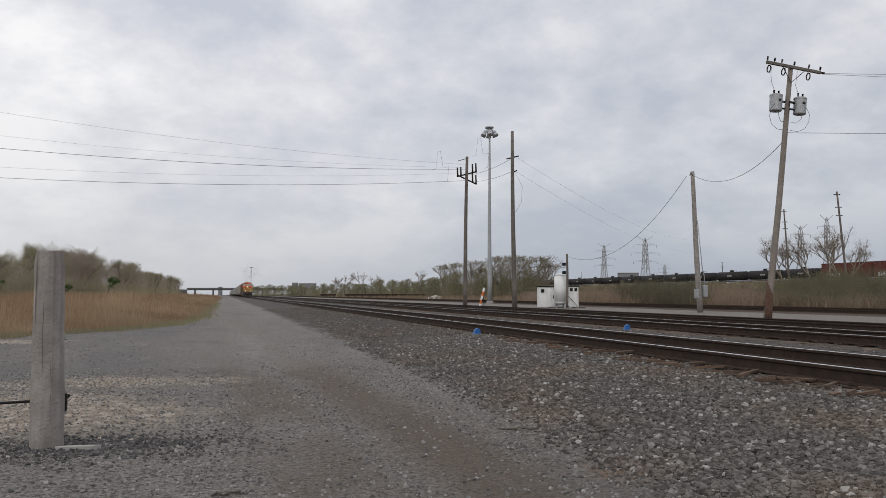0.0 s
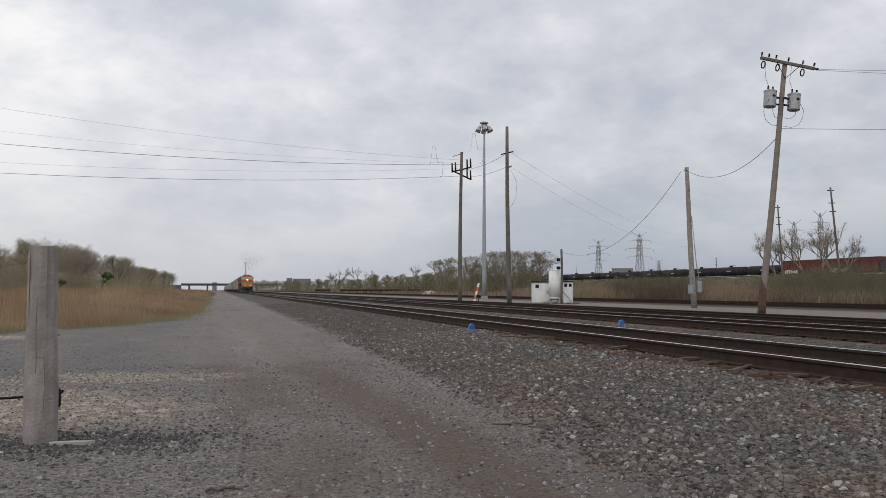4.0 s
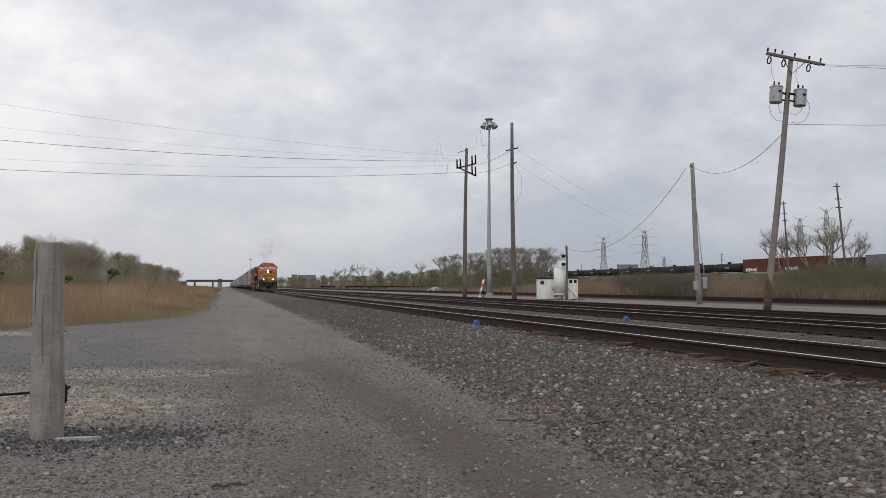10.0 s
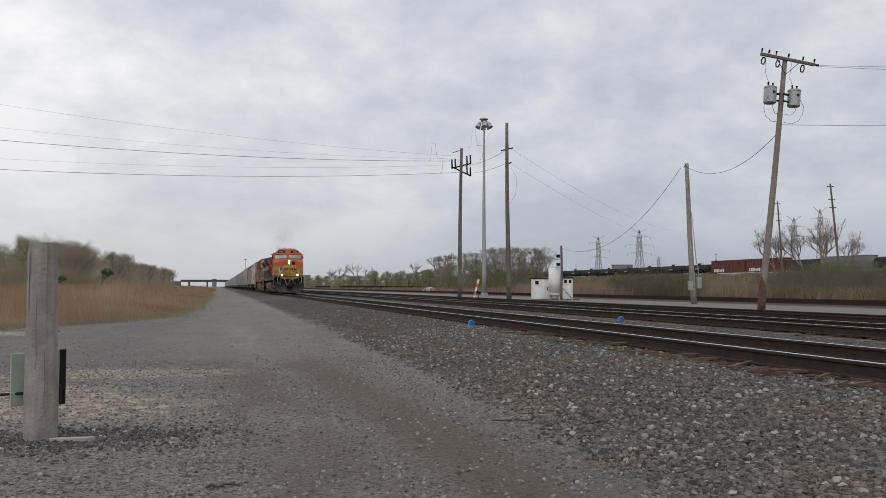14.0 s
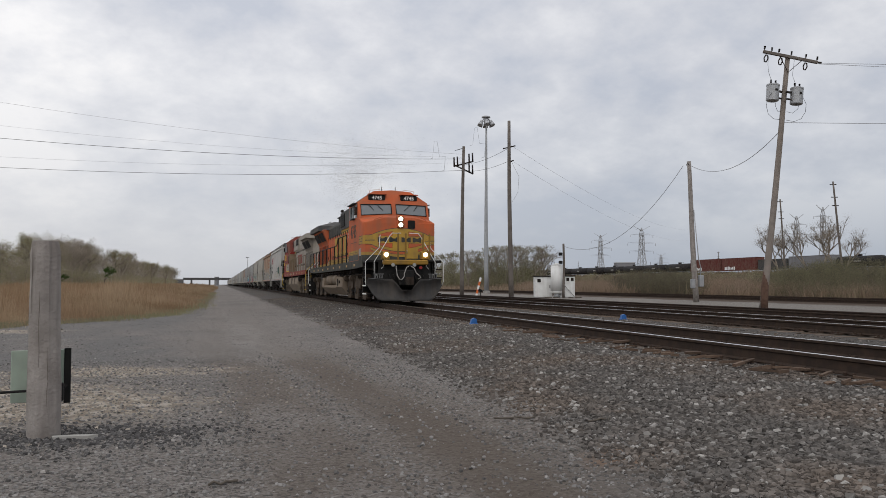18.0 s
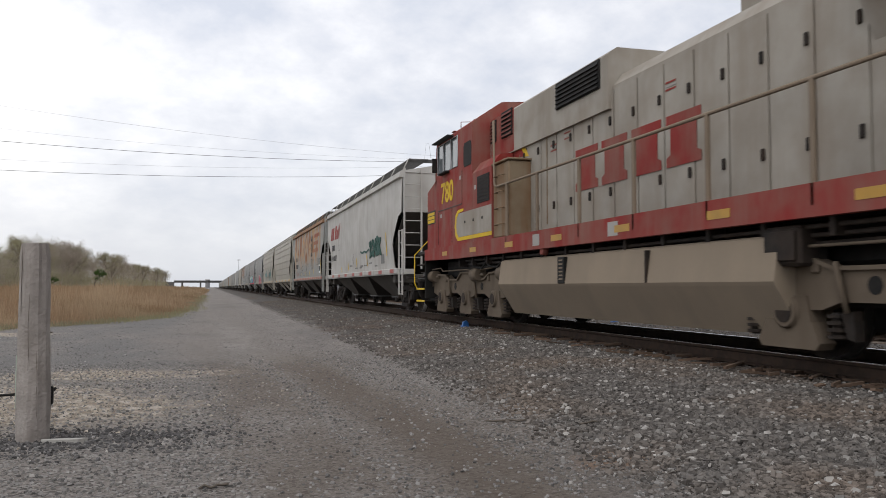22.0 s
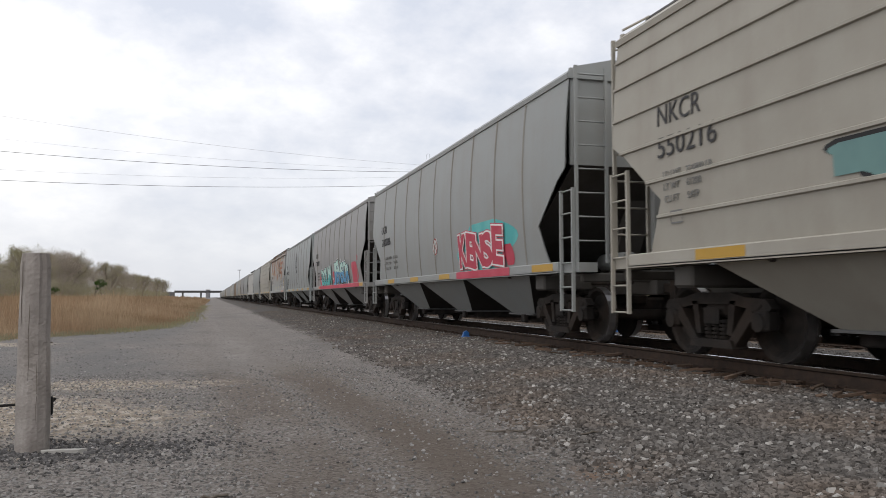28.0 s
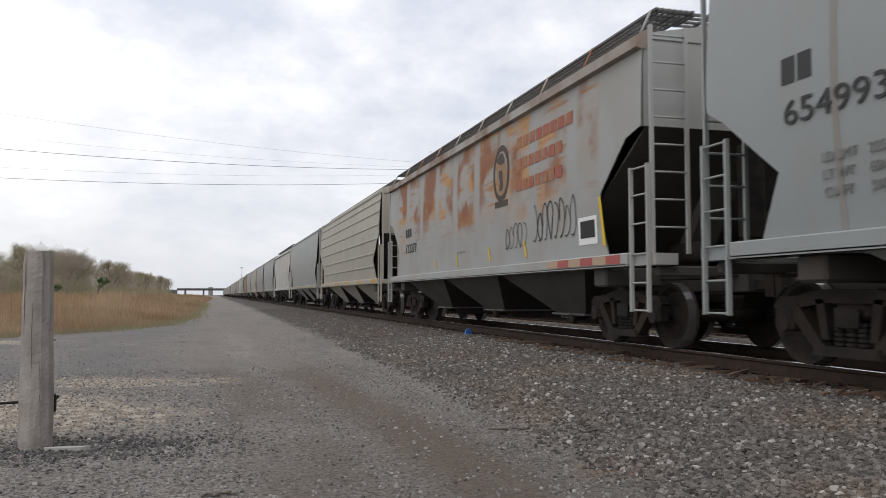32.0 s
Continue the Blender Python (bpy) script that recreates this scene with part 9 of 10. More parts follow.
def orange_letters(lo, near, hx):
    emblem_blocks(lo, near, hx, YELLOW, 9.6, 13.9, 2.2, 3.2, GREY_ROOF)
    # pinstripes in the lower band and on the cab, and the yellow stripe under the equipment cab
    for z in (1.83, 1.93, 2.03, 2.10):
        part("pinstripe", Shape().box(near * (hx + 0.024), near * (hx + 0.028), 5.7, 16.4, z, z + 0.018), GREY_ROOF, lo)
    for y0, y1, z0, z1, m in ((5.7, 11.4, 3.30, 3.50, YELLOW), (5.7, 11.4, 3.38, 3.40, GREY_ROOF)):
        part("stripe", Shape().box(near * (hx + (0.026 if m is YELLOW else 0.030)), near * (hx + (0.029 if m is YELLOW else 0.033)), y0, y1, z0, z1), m, lo)
    for z0, z1, m in ((1.74, 1.98, GREY_ROOF), (1.98, 2.16, YELLOW)):
        part("stripe", Shape().box(near * 1.492, near * 1.496, 2.99, 5.6, z0, z1), m, lo)
    for z in (2.00, 2.07):
        part("pinstripe", Shape().box(near * 1.497, near * 1.500, 2.99, 5.6, z, z + 0.015), GREY_ROOF, lo)
    for y, z, w, h in ((5.95, 1.84, 0.22, 0.22), (7.15, 1.80, 0.20, 0.24), (7.75, 1.80, 0.20, 0.24), (8.25, 1.78, 0.18, 0.18), (9.1, 1.78, 0.16, 0.2), (9.5, 1.95, 0.14, 0.16), (8.9, 3.12, 0.10, 0.10), (8.9, 2.98, 0.10, 0.10), (16.3, 1.84, 0.16, 0.2)):
        part("notice_plate", Shape().box(near * (hx + 0.026), near * (hx + 0.030), y, y + w, z, z + h), CONCRETE, lo, "pale worn notice plate")
    for y in (6.9, 8.2):
        vt = part("low_vent", Shape().box(near * (hx + 0.024), near * (hx + 0.034), y, y + 0.42, 2.16, 2.40, 0.005), DULL_YELLOW, lo, "small slotted vent")
        for j in range(4):
            part("slot", Shape().box(near * (hx + 0.033), near * (hx + 0.040), y + 0.03, y + 0.39, 2.185 + 0.055 * j, 2.21 + 0.055 * j), BLACK, vt)
    for y, z in ((6.35, 2.62), (6.75, 2.95), (7.6, 2.55), (8.0, 3.0), (9.2, 2.6), (10.9, 2.5)):
        part("door_latch", Shape().box(near * (hx + 0.022), near * (hx + 0.045), y, y + 0.06, z, z + 0.16, 0.01), FADED_MAROON, lo)
    for y, z0, z1 in ((6.0, 1.8, 3.3), (7.05, 2.1, 3.3), (8.65, 2.1, 3.3), (14.6, 2.1, 3.3)):
        part("hood_joint", Shape().box(near * (hx + 0.020), near * (hx + 0.032), y, y + 0.045, z0, z1), GREY_ROOF, lo)
    part("data_panel", Shape().box(near * 1.498, near * 1.503, 2.38, 2.85, 1.90, 2.20), CONCRETE, lo, "pale bare patch on the cab side")
    part("cab_panel", Shape().box(near * 1.492, near * 1.503, 3.4, 5.1, 2.50, 2.515), GREY_ROOF, lo)
    # nose stripes, the bulging yellow field with dark edges and its plain marks
    fy = 1.75
    for z in (2.36, 2.465, 2.57, 2.68):
        for sx in (-1, 1):
            part("nose_pinstripe", Shape().box(sx * 1.492, sx * 1.497, 2.1, 2.95, z, z + 0.02), GREY_ROOF, lo)
    def curve(low, high, m, d, name, x0=-1.42, x1=1.42, n=22, label=""):
        # a band laid on the bowed front of the nose, between two lines
        bow = lambda x: fy + (0.0 if abs(x) < 0.62 else (abs(x) - 0.62) * 0.123)
        k = Shape()
        xs = [x0 + (x1 - x0) * i / n for i in range(n + 1)]
        for p, q in zip(xs, xs[1:]):
            k.add([(p, bow(p) - d, low(p)), (q, bow(q) - d, low(q)), (q, bow(q) - d, high(q)), (p, bow(p) - d, high(p))], [(0, 1, 2, 3)])
        return part(name, k.mesh(name, m, False), None, lo, label)
    swell = lambda x: 0.17 + 0.29 * math.cos(math.pi / 2 * min(1.0, abs(x) / 1.18)) ** 0.8
    mid = 2.53
    curve(lambda x: mid - swell(x) - 0.24, lambda x: mid, GREY_ROOF, 0.005, "nose_edge_line", -1.2, 1.2)
    curve(lambda x: mid - swell(x) - 0.225, lambda x: mid, YELLOW, 0.008, "nose_stripe", -1.2, 1.2)
    curve(lambda x: mid - swell(x) - 0.13, lambda x: mid, GREY_ROOF, 0.011, "nose_edge_line", -1.2, 1.2)
    curve(lambda x: mid - swell(x) - 0.115, lambda x: mid, ORANGE, 0.014, "nose_stripe", -1.2, 1.2)
    curve(lambda x: mid - swell(x) - 0.022, lambda x: mid + swell(x) + 0.022, GREY_ROOF, 0.017, "nose_edge_line")
    curve(lambda x: mid - swell(x), lambda x: mid + swell(x), YELLOW, 0.020, "nose_field", label="yellow oval field of the nose emblem")
    for sx in (-1, 1):
        a_, b_ = sorted((sx * 0.34, sx * 0.88))
        curve(lambda x: mid + 0.14, lambda x: mid + swell(x) - 0.10, FADED_MAROON, 0.023, "nose_edge_line", a_ - 0.012, b_ + 0.012, 6)
        curve(lambda x: mid - swell(x) + 0.10, lambda x: mid - 0.14, FADED_MAROON, 0.023, "nose_edge_line", a_ - 0.012, b_ + 0.012, 6)
        curve(lambda x: mid + 0.152, lambda x: mid + swell(x) - 0.112, ORANGE, 0.026, "nose_panel", a_, b_, 6)
        curve(lambda x: mid - swell(x) + 0.112, lambda x: mid - 0.152, ORANGE, 0.026, "nose_panel", a_, b_, 6)
        for k in range(2):
            curve(lambda x: mid - 0.02 + 0.06 * k - 0.035, lambda x: mid - 0.02 + 0.06 * k - 0.020, GREY_ROOF, 0.023, "nose_pinstripe", min(sx * 1.04, sx * 1.42), max(sx * 1.04, sx * 1.42), 3)
    for x0, x1 in ((-0.92, -0.54), (-0.46, -0.06), (0.04, 0.42), (0.50, 0.86)):
        w = x1 - x0
        curve(lambda x: mid - 0.10 + (0.0 if (x - x0) < 0.3 * w or (x - x0) > 0.7 * w else 0.03), lambda x: mid + 0.10 - (0.0 if (x - x0) < 0.3 * w or (x - x0) > 0.7 * w else 0.05), GREEN_BLACK, 0.027, "nose_mark", x0, x1, 8, "plain dark block of the owner's mark")


def red_letters(lo, near, hx):
    emblem_blocks(lo, near, hx, RED, 10.0, 13.8, 2.35, 3.05, None)
    # yellow band with black edges on the nose flank, grey panel with yellow border on the cab
    part("flank_band_edge", Shape().box(near * 1.492, near * 1.496, 2.1, 2.82, 2.36, 2.70), GREEN_BLACK, lo)
    for z in (2.39, 2.485, 2.58):
        part("flank_band", Shape().box(near * 1.497, near * 1.500, 2.1, 2.76, z, z + 0.075), SAFETY_YELLOW, lo)
    # the wide locker behind the cab, its vent, the grey panel with its yellow border
    lk = part("side_locker", Shape().prism([(near * 0.98, 1.72), (near * 1.49, 1.72), (near * 1.49, 3.22), (near * 1.30, 3.46), (near * 0.98, 3.50)], "y", 5.86, 7.13), RED, lo, "red side locker behind the cab")
    part("locker_vent", Shape().box(near * 1.488, near * 1.505, 6.22, 7.0, 2.52, 3.10, 0.01), BLACK, lk, "dark vent screen")
    for j in range(7):
        part("vent_slat", Shape().box(near * 1.503, near * 1.512, 6.26, 6.96, 2.57 + 0.075 * j, 2.60 + 0.075 * j), GRIME, lk)
    part("cab_panel_border", Shape().prism([(7.13, 1.80), (7.13, 1.88), (4.85, 1.88), (4.70, 1.98), (4.66, 2.15), (4.70, 2.34), (4.85, 2.44), (5.2, 2.46), (5.2, 2.52), (4.80, 2.51), (4.60, 2.40), (4.54, 2.15), (4.60, 1.92), (4.80, 1.80)], "x", near * 1.491, near * 1.498), SAFETY_YELLOW, lo, "rounded yellow border line")
    part("cab_panel", Shape().prism([(7.12, 1.885), (4.86, 1.885), (4.71, 1.99), (4.67, 2.15), (4.71, 2.33), (4.86, 2.43), (7.12, 2.43)], "x", near * 1.491, near * 1.497), WARBONNET, lo)
    for y in (5.35, 5.95, 6.55):
        part("panel_latch", Shape().cyl((near * 1.497, y, 2.2), (near * 1.51, y, 2.2), 0.03, 8), BLACK, lo)
    part("cab_panel", Shape().box(near * 1.492, near * 1.500, 3.1, 5.1, 2.62, 2.64), GREY_ROOF, lo)
    part("cab_panel", Shape().box(near * 1.492, near * 1.498, 2.3, 2.9, 1.78, 2.20), RED, lo)
    part("rear_window", Shape().prism([(5.24, 3.50), (5.30, 3.44), (5.74, 3.44), (5.80, 3.50), (5.80, 3.90), (5.72, 3.98), (5.32, 3.98), (5.24, 3.90)], "x", near * 1.488, near * 1.50), BLACK, lo, "dark rounded window behind the driver")
    for y0, y1, z0, z1 in ((3.1, 3.11, 1.8, 2.6), (4.3, 4.31, 1.8, 2.6), (5.1, 5.11, 2.64, 3.4)):
        part("panel_joint", Shape().box(near * 1.490, near * 1.496, y0, y1, z0, z1), GRIME, lo)
    for y, z in ((4.9, 3.2), (6.0, 2.85), (3.3, 2.45)):
        part("warning_label", Shape().box(near * 1.491, near * 1.496, y, y + 0.12, z, z + 0.09), CONCRETE, lo)
    # tan step locker with rungs
    bx = part("step_locker", Shape().box(near * 0.98, near * 1.46, 7.14, 8.04, 1.72, 3.20, 0.03), RUST_TAN, lo, "rust-streaked tan equipment locker")
    for z in (1.98, 2.30, 2.62, 2.94):
        part("rung", Shape().tube([(near * 1.46, 7.40, z), (near * 1.53, 7.40, z), (near * 1.53, 7.78, z), (near * 1.46, 7.78, z)], 0.014, 5), RUST_TAN, bx)
    part("locker_top", Shape().box(near * 0.98, near * 1.50, 7.10, 8.08, 3.20, 3.24, 0.01), RUST_TAN, bx)
    # red paint that tapers off along the upper hood, with its yellow edge
    part("tapered_edge", Shape().prism([(5.9, 3.50), (7.95, 3.30), (7.35, 3.86), (5.9, 3.86)], "x", near * 0.986, near * 1.004), SAFETY_YELLOW, lo)
    part("tapered_red", Shape().prism([(5.9, 3.50), (7.75, 3.32), (7.18, 3.86), (5.9, 3.86)], "x", near * 1.005, near * 1.008), RED, lo)
    part("upper_red", Shape().prism([(5.9, 3.52), (7.28, 3.52), (7.28, 4.40), (5.9, 4.40)], "x", near * 1.061, near * 1.064), RED, lo)
    for z0, z1, y in ((2.0, 3.4, 7.46), (1.9, 3.5, 8.82)):
        part("hood_joint", Shape().box(near * (hx + 0.02), near * (hx + 0.034), y, y + 0.03, z0, z1), RUST_TAN, lo)
    for y, z in ((9.0, 3.30), (9.6, 3.42), (12.9, 3.5)):
        for j in range(3):
            part("warning_line", Shape().box(near * (hx + 0.024), near * (hx + 0.028), y, y + 0.26, z - 0.05 * j, z - 0.05 * j + 0.025), (RED, CONCRETE, RED)[j], lo)
    for y in (9.4, 12.2):
        part("sill_patch", Shape().box(near * 1.531, near * 1.534, y, y + 0.3, 1.46, 1.66), CONCRETE, lo)
    part("end_number", lettering("780", 0.34, bold=0.008), None, lo, "road number on the hood end", at=pose(0.46 * near, 21.612, 3.42, 0, 0, 180)).data.materials.append(RED)
    part("side_number", lettering("780", 0.34, bold=0.008), None, lo, "road number", at=pose(-0.46 * near, 21.612, 3.42, 0, 0, 180)).data.materials.append(RED)
    hl = part("headlight_housing", Shape().box(-0.14, 0.14, 21.59, 21.68, 3.66, 4.20, 0.05), BLACK, lo)
    for z in (3.80, 4.05):
        part("rear_headlight", Shape().cyl((0, 21.67, z), (0, 21.71, z), 0.085, 14), LENS_OFF, hl)
    part("marker_light", Shape().cyl((0, 21.60, 3.05), (0, 21.68, 3.05), 0.04, 10), WHITE_RAIL, lo)
    for k in range(5):
        part("grab_rung", Shape().tube([(near * 0.35, 21.59, 2.0 + 0.3 * k), (near * 0.35, 21.66, 2.0 + 0.3 * k), (near * 0.75, 21.66, 2.0 + 0.3 * k), (near * 0.75, 21.59, 2.0 + 0.3 * k)], 0.014, 5), WARBONNET, lo)


lead = locomotive("orange and yellow diesel locomotive with lit headlights leading the train", "locomotive", ORANGE_PAL, "4745", -1, True, 1, True, orange_letters)
trail = locomotive("dirty silver and red diesel locomotive running backwards in the train", "locomotive", RED_PAL, "780", 1, False, -1, False, red_letters)

GREY_CAR = paint("light_grey_car_paint", (0.245, 0.258, 0.254), 0.14, rough=0.5, spec=0.4)
PALE_CAR = paint("off_white_car_paint", (0.43, 0.425, 0.405), 0.26, rough=0.6, spec=0.25)
CREAM_CAR = paint("cream_car_paint", (0.34, 0.323, 0.28), 0.20, rough=0.55, spec=0.3)
BLUEGREY_CAR = paint("blue_grey_car_paint", (0.25, 0.272, 0.272), 0.10, rough=0.5, spec=0.4)
DARK_CAR = paint("warm_grey_car_paint", (0.235, 0.235, 0.232), 0.14, rough=0.5, spec=0.4)


def rusty_paint(name, base, wash):
    """Grey paint with rust in the panels between the pale upright seams; wash: how far a tan film covers the upper panels."""
    mat = matter(name, base, 0.65, grain=((0.27, 0.25, 0.215), 1.2, 0.4), bump=0.1, spec=0.2)
    nt = mat.node_tree
    n, l = nt.nodes, nt.links
    b = n["Principled BSDF"]
    old = b.inputs["Base Color"].links[0].from_socket
    co = n.new("ShaderNodeTexCoord").outputs["Object"]
    sep = n.new("ShaderNodeSeparateXYZ")
    l.new(co, sep.inputs[0])

    def m(op, a, c=0.0):
        k = n.new("ShaderNodeMath")
        k.operation = op
        for i, v in enumerate((a, c)):
            if isinstance(v, (int, float)):
                k.inputs[i].default_value = v
            else:
                l.new(v, k.inputs[i])
        return k.outputs[0]

    def ramp(v, lo, hi, top=1.0):
        k = n.new("ShaderNodeMapRange")
        k.interpolation_type = "SMOOTHSTEP"
        k.inputs["From Min"].default_value, k.inputs["From Max"].default_value, k.inputs["To Max"].default_value = lo, hi, top
        l.new(v, k.inputs[0])
        return k.outputs[0]

    def cloud(stretch, scale, seed):
        mp = n.new("ShaderNodeMapping")
        mp.inputs["Scale"].default_value, mp.inputs["Location"].default_value = stretch, (seed, seed, seed)
        l.new(co, mp.inputs[0])
        k = n.new("ShaderNodeTexNoise")
        k.inputs["Scale"].default_value, k.inputs["Detail"].default_value = scale, 6
        l.new(mp.outputs[0], k.inputs["Vector"])
        return k.outputs[0]
    # distance from the nearest upright seam, a little ragged
    y = m("ADD", sep.outputs[1], m("MULTIPLY", m("SUBTRACT", cloud((1, 1, 0.4), 3.0, 1.0), 0.5), 0.25))
    panel = ramp(m("ABSOLUTE", m("SUBTRACT", m("FRACT", m("MULTIPLY", m("ADD", y, 0.3), 0.62)), 0.5)), 0.44, 0.32)
    panel = m("MULTIPLY", panel, m("MULTIPLY", ramp(y, 1.9, 2.3), ramp(y, 15.6, 15.2)))
    high = m("ADD", sep.outputs[2], m("MULTIPLY", m("SUBTRACT", cloud((1, 0.6, 1), 0.9, 6.0), 0.5), 2.4))
    for colour, mask in (((0.36, 0.245, 0.145), m("MULTIPLY", ramp(high, 1.7, 2.8), wash)),
                         ((0.42, 0.225, 0.085), m("MULTIPLY", ramp(cloud((1, 0.5, 1.5), 1.3, 2.0), 0.50, 0.60), ramp(high, 2.0, 2.9, 0.85))),
                         ((0.215, 0.078, 0.032), m("MULTIPLY", ramp(cloud((1, 0.7, 0.8), 0.95, 9.0), 0.46, 0.58), ramp(high, 2.2, 2.9, 0.9))),
                         ((0.30, 0.14, 0.06), m("MULTIPLY", ramp(cloud((1, 0.4, 5.0), 1.6, 5.0), 0.55, 0.68), ramp(high, 1.7, 2.6, 0.7)))):
        mx = n.new("ShaderNodeMixRGB")
        mx.inputs[2].default_value = (*colour, 1)
        l.new(m("MULTIPLY", mask, panel), mx.inputs[0])
        l.new(old, mx.inputs[1])
        old = mx.outputs[0]
    l.new(old, b.inputs["Base Color"])
    return mat


RUSTY_CAR, RUSTY_PATCHED = rusty_paint("rust_stained_car_paint", (0.265, 0.272, 0.262), 0.85), rusty_paint("rust_patched_car_paint", (0.315, 0.325, 0.32), 0.15)
SPECKLED_CHORD = paint("rust_speckled_chord", (0.33, 0.325, 0.31), 0.3, rust=0.9)
RUST_CHORD = paint("rusty_roof_chord", (0.26, 0.155, 0.095), 0.4, rust=0.5)
TAN_CAR = paint("tan_brown_car_paint", (0.27, 0.20, 0.14), 0.4)
MARK_YELLOW = matter("amber_reflector", (0.42, 0.245, 0.03), 0.5)
MARK_PALE = matter("faded_tan_reflector", (0.36, 0.26, 0.17), 0.5)
MARK_RED = matter("red_reflector", (0.30, 0.05, 0.04), 0.4)

seam9 = [2.6 + 1.52 * k for k in range(9)]
ymarks = [(1.3 + 3.0 * k, 0.9, MARK_YELLOW) for k in range(5)]
rmarks = [(1.6 + 1.8 * k, 0.55, MARK_RED) for k in range(8)]

checks = [(1.0 + 0.46 * k, 0.30 if k % 2 else 0.46, (MARK_RED, MARK_PALE)[k % 2]) for k in range(32)]

TRAIN = []       # (object, where its own origin lies behind the leading coupler, turned round)


def couple(ob, s, turned=False):
    TRAIN.append((ob, s, turned))


couple(lead, 0.0)
couple(trail, 46.0, True)
cp_old, bulge_cp_old = hopper("old", 17.55, PALE_CAR, "pale grey covered hopper with roof walkways and scribbled paint", spin=1, marks=rmarks)
rusty_a, bulge_rusty_a = hopper("old", 17.45, RUSTY_CAR, "rust-stained light grey covered hopper with scribbles", spin=1, marks=checks, chord=RUST_CHORD, lower=GREY_CAR)
cream_a, bulge_cream_a = hopper("rib", 17.4, CREAM_CAR, "cream ribbed covered hopper", spin=1, marks=ymarks)
cream_b, bulge_cream_b = hopper("rib", 16.9, CREAM_CAR, "cream ribbed covered hopper with sprayed teal shapes", spin=1, marks=ymarks)
grey_a, bulge_grey_a = hopper("new", 17.45, GREY_CAR, "smooth light grey covered hopper with red painted lettering", spin=0, marks=ymarks, seams=seam9, roof_walk=False)
grey_b, bulge_grey_b = hopper("new", 17.5, DARK_CAR, "smooth grey covered hopper with large blue painted lettering", spin=0, marks=ymarks, seams=seam9, roof_walk=False)
grey_c, bulge_grey_c = hopper("new", 17.5, BLUEGREY_CAR, "smooth blue-grey covered hopper with a round dark emblem", spin=0, marks=ymarks, seams=seam9, roof_walk=False)
rusty_b, bulge_rusty_b = hopper("old", 17.5, RUSTY_PATCHED, "badly rust-stained grey covered hopper with black scribbles", spin=0, marks=[(1.3 + 0.42 * k, 0.42, (MARK_RED, MARK_PALE)[k % 2]) for k in range(6)], chord=SPECKLED_CHORD, lower=GREY_CAR)
s_at = 46.0
for ob, ln in ((cp_old, 17.55), (rusty_a, 17.45), (cream_a, 17.4), (cream_b, 16.95), (grey_a, 17.45), (grey_b, 17.5), (grey_c, 17.5), (rusty_b, 17.5)):
    couple(ob, s_at)
    s_at += ln
decorate({"cp_old": (cp_old, bulge_cp_old), "rusty_a": (rusty_a, bulge_rusty_a), "rusty_b": (rusty_b, bulge_rusty_b), "cream_b": (cream_b, bulge_cream_b),
          "grey_a": (grey_a, bulge_grey_a), "grey_b": (grey_b, bulge_grey_b), "grey_c": (grey_c, bulge_grey_c)})
# the rest of the train, never near: plainer cars
far_kinds = [(hopper("rib", 17.4, CREAM_CAR, "cream ribbed covered hopper farther back in the train", marks=ymarks, plain=True)[0], 17.4),
             (hopper("new", 17.5, GREY_CAR, "light grey smooth covered hopper farther back in the train", marks=ymarks, seams=seam9, roof_walk=False, plain=True)[0], 17.5),
             (hopper("old", 17.6, PALE_CAR, "pale covered hopper with roof walkways farther back in the train", plain=True)[0], 17.6),
             (hopper("new", 17.5, DARK_CAR, "dull grey covered hopper farther back in the train", marks=ymarks, seams=seam9, roof_walk=False, plain=True)[0], 17.5),
             (hopper("old", 17.6, TAN_CAR, "tan-brown covered hopper farther back in the train", plain=True)[0], 17.6)]
seen_kinds = set()
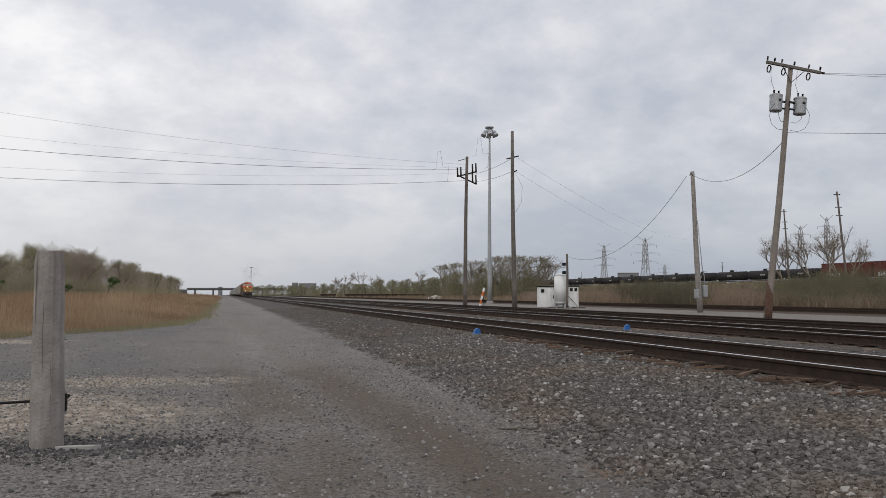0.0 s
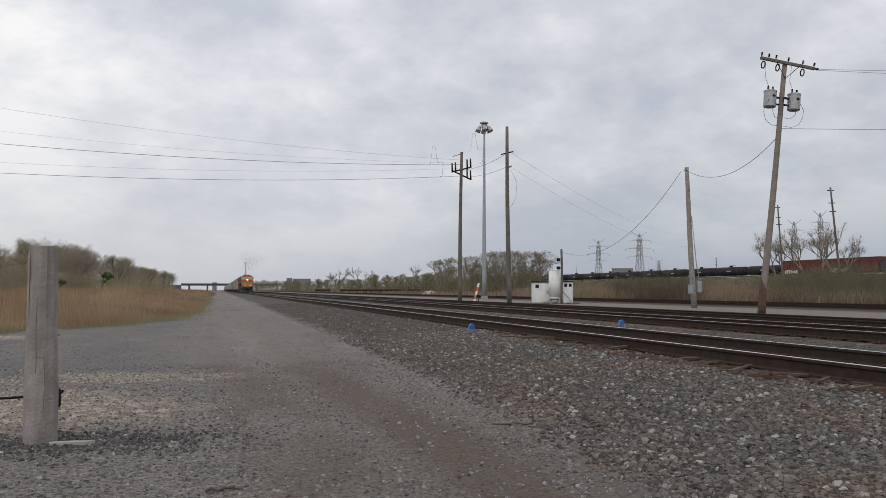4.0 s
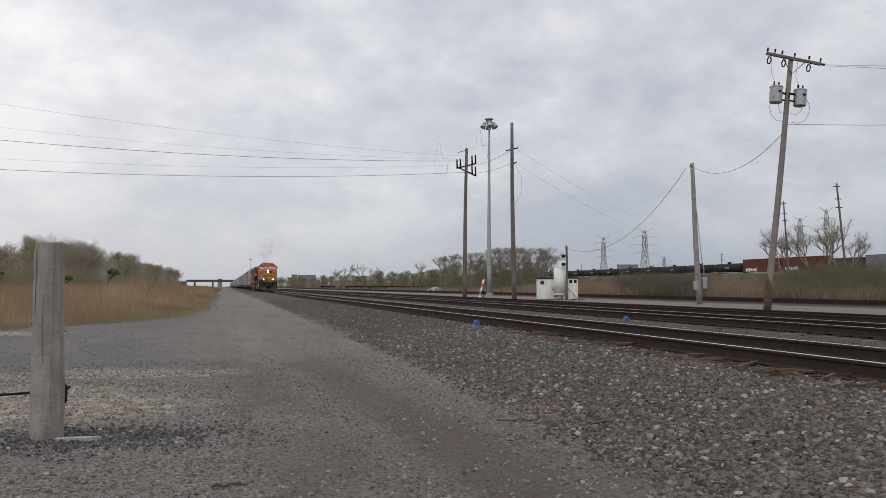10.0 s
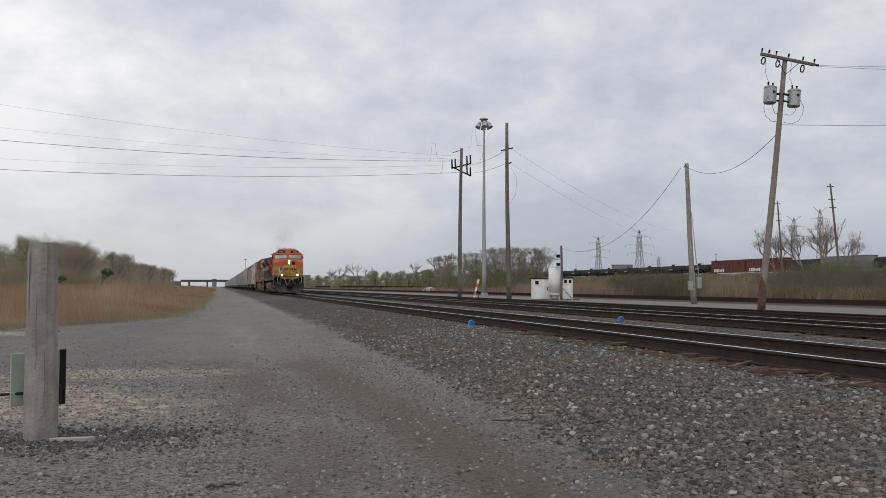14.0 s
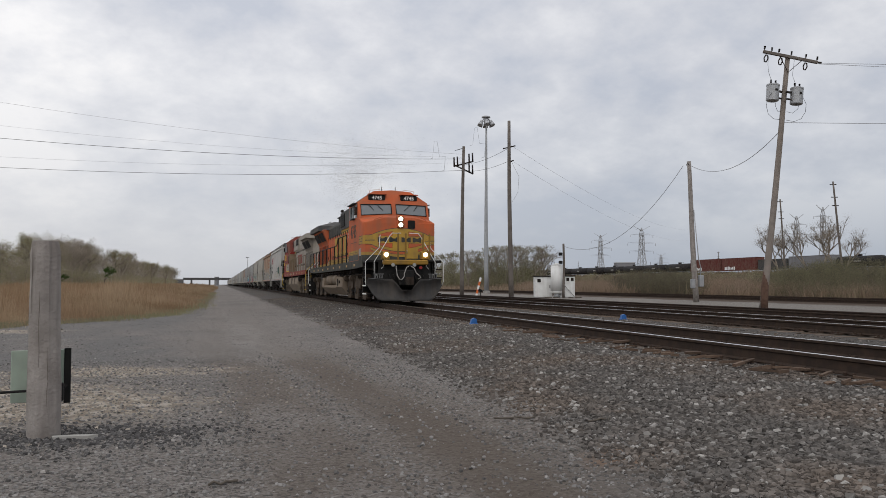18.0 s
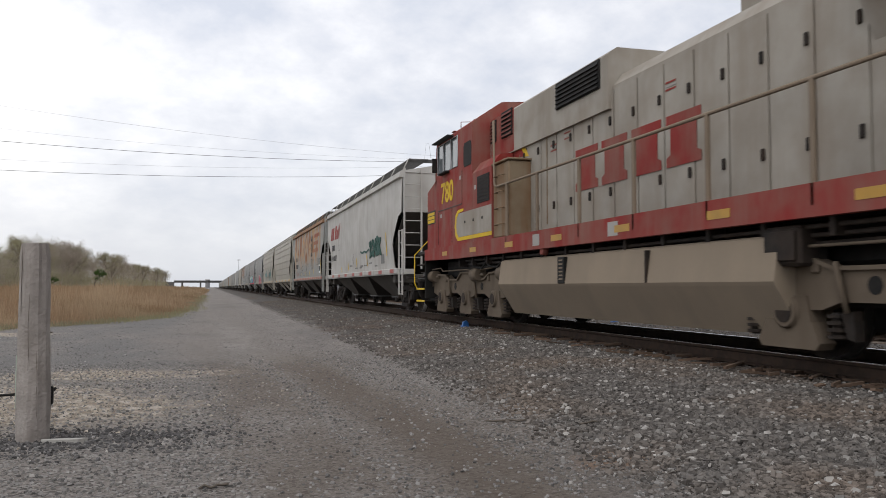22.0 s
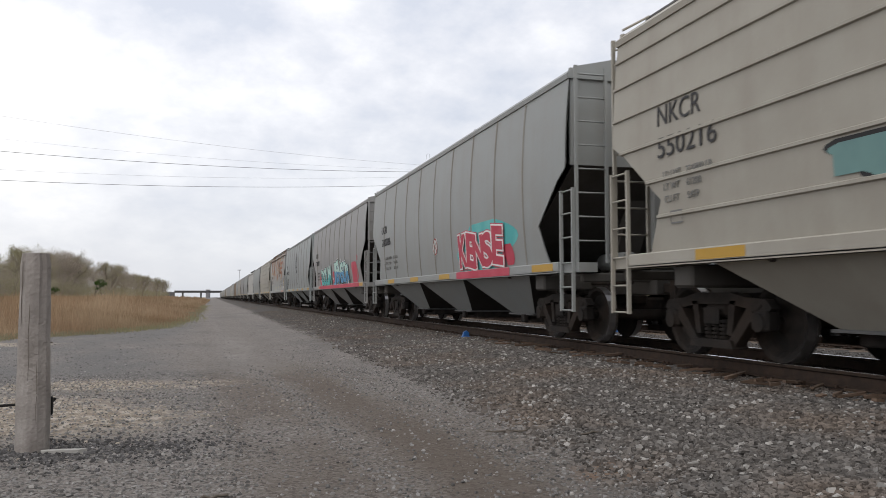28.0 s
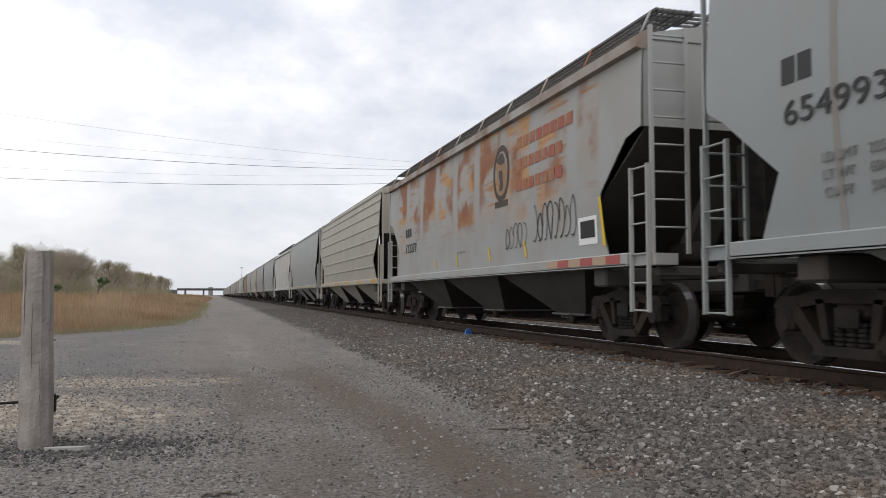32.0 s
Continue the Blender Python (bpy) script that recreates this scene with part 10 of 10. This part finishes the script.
for k in (0, 1, 2, 1, 3, 0, 1, 4, 1, 2, 0, 3, 1, 1, 0, 2, 4, 1, 0, 1, 3, 2, 1, 0, 1, 2, 3, 1, 0, 1, 2, 1, 0, 1):
    ob, ln = far_kinds[k]
    if k in seen_kinds:
        ob = copy_thing(ob, Matrix.Identity(4))
    seen_kinds.add(k)
    couple(ob, s_at)
    s_at += ln


# thin exhaust haze over the leading engine
SOOT = matter("exhaust_soot", (0.10, 0.082, 0.072), 1.0, spec=0.0)
smoke = thing("exhaust_smoke", "thin brown-grey exhaust haze drifting over the engine", "smoke")
for dx, dy, dz, r, n in ((0.0, 15.2, 5.2, 0.6, 4000), (0.4, 17.0, 6.6, 1.2, 14000), (1.2, 19.5, 8.0, 1.8, 25000), (2.8, 22.5, 9.0, 2.4, 26000), (0.0, 23.0, 9.4, 2.0, 14000)):
    nr = np.random.default_rng(int(dz * 10))
    v, f = leaf_cloud(nr, nr.normal(0, 0.6 * r, (n, 3)) * np.array([1.0, 1.5, 0.75]), 0.1, 1, 0.0065)
    puff = part("puff", quick_mesh("puff", v, f, SOOT), None, smoke, at=Matrix.Translation((dx, dy, dz)))
    puff["kind"] = "stuff"
    puff.visible_shadow = False


# ---------------------------------------------------------------- what moves
def motions():
    ts = [0, 2, 4, 6, 8, 10, 12, 14, 16, 18, 20, 22, 24, 26, 28, 30, 32]
    for ob, s in FAR_CARS:
        walk(ob, [(t, far_pose(t, s)) for t in (0, 8, 16, 24, 32)])
    # wheels roll without slipping
    for w, at, r, way in SPIN:
        spun = [(k / 20, pose(*at) @ Matrix.Rotation(way * (front_at(0) - front_at(k / 20)) / r, 4, "X")) for k in range(641)]
        walk(w, spun)
    # smoke drifts with the leading engine
    walk(smoke, [(t, pose(TRACK_X, front_at(t), RAIL_Z)) for t in ts])
    # the loose board swings on its hanger in the gusts of the train
    swing = [(0, 96), (11.8, 96), (13, 66), (14.5, 24), (17, 4), (18, 10), (19, 22), (21, 34), (21.8, 60), (22.6, 95), (32, 96)]
    walk(flap, [(t, pose(PX - 0.05, PY + 0.21, height(PX, PY), 0, 0, a)) for t, a in swing])
    for ob, s, turned in TRAIN:
        walk(ob, [(t, pose(TRACK_X, front_at(t) + s, RAIL_Z, 0, 0, 180 if turned else 0)) for t in ts])


motions()
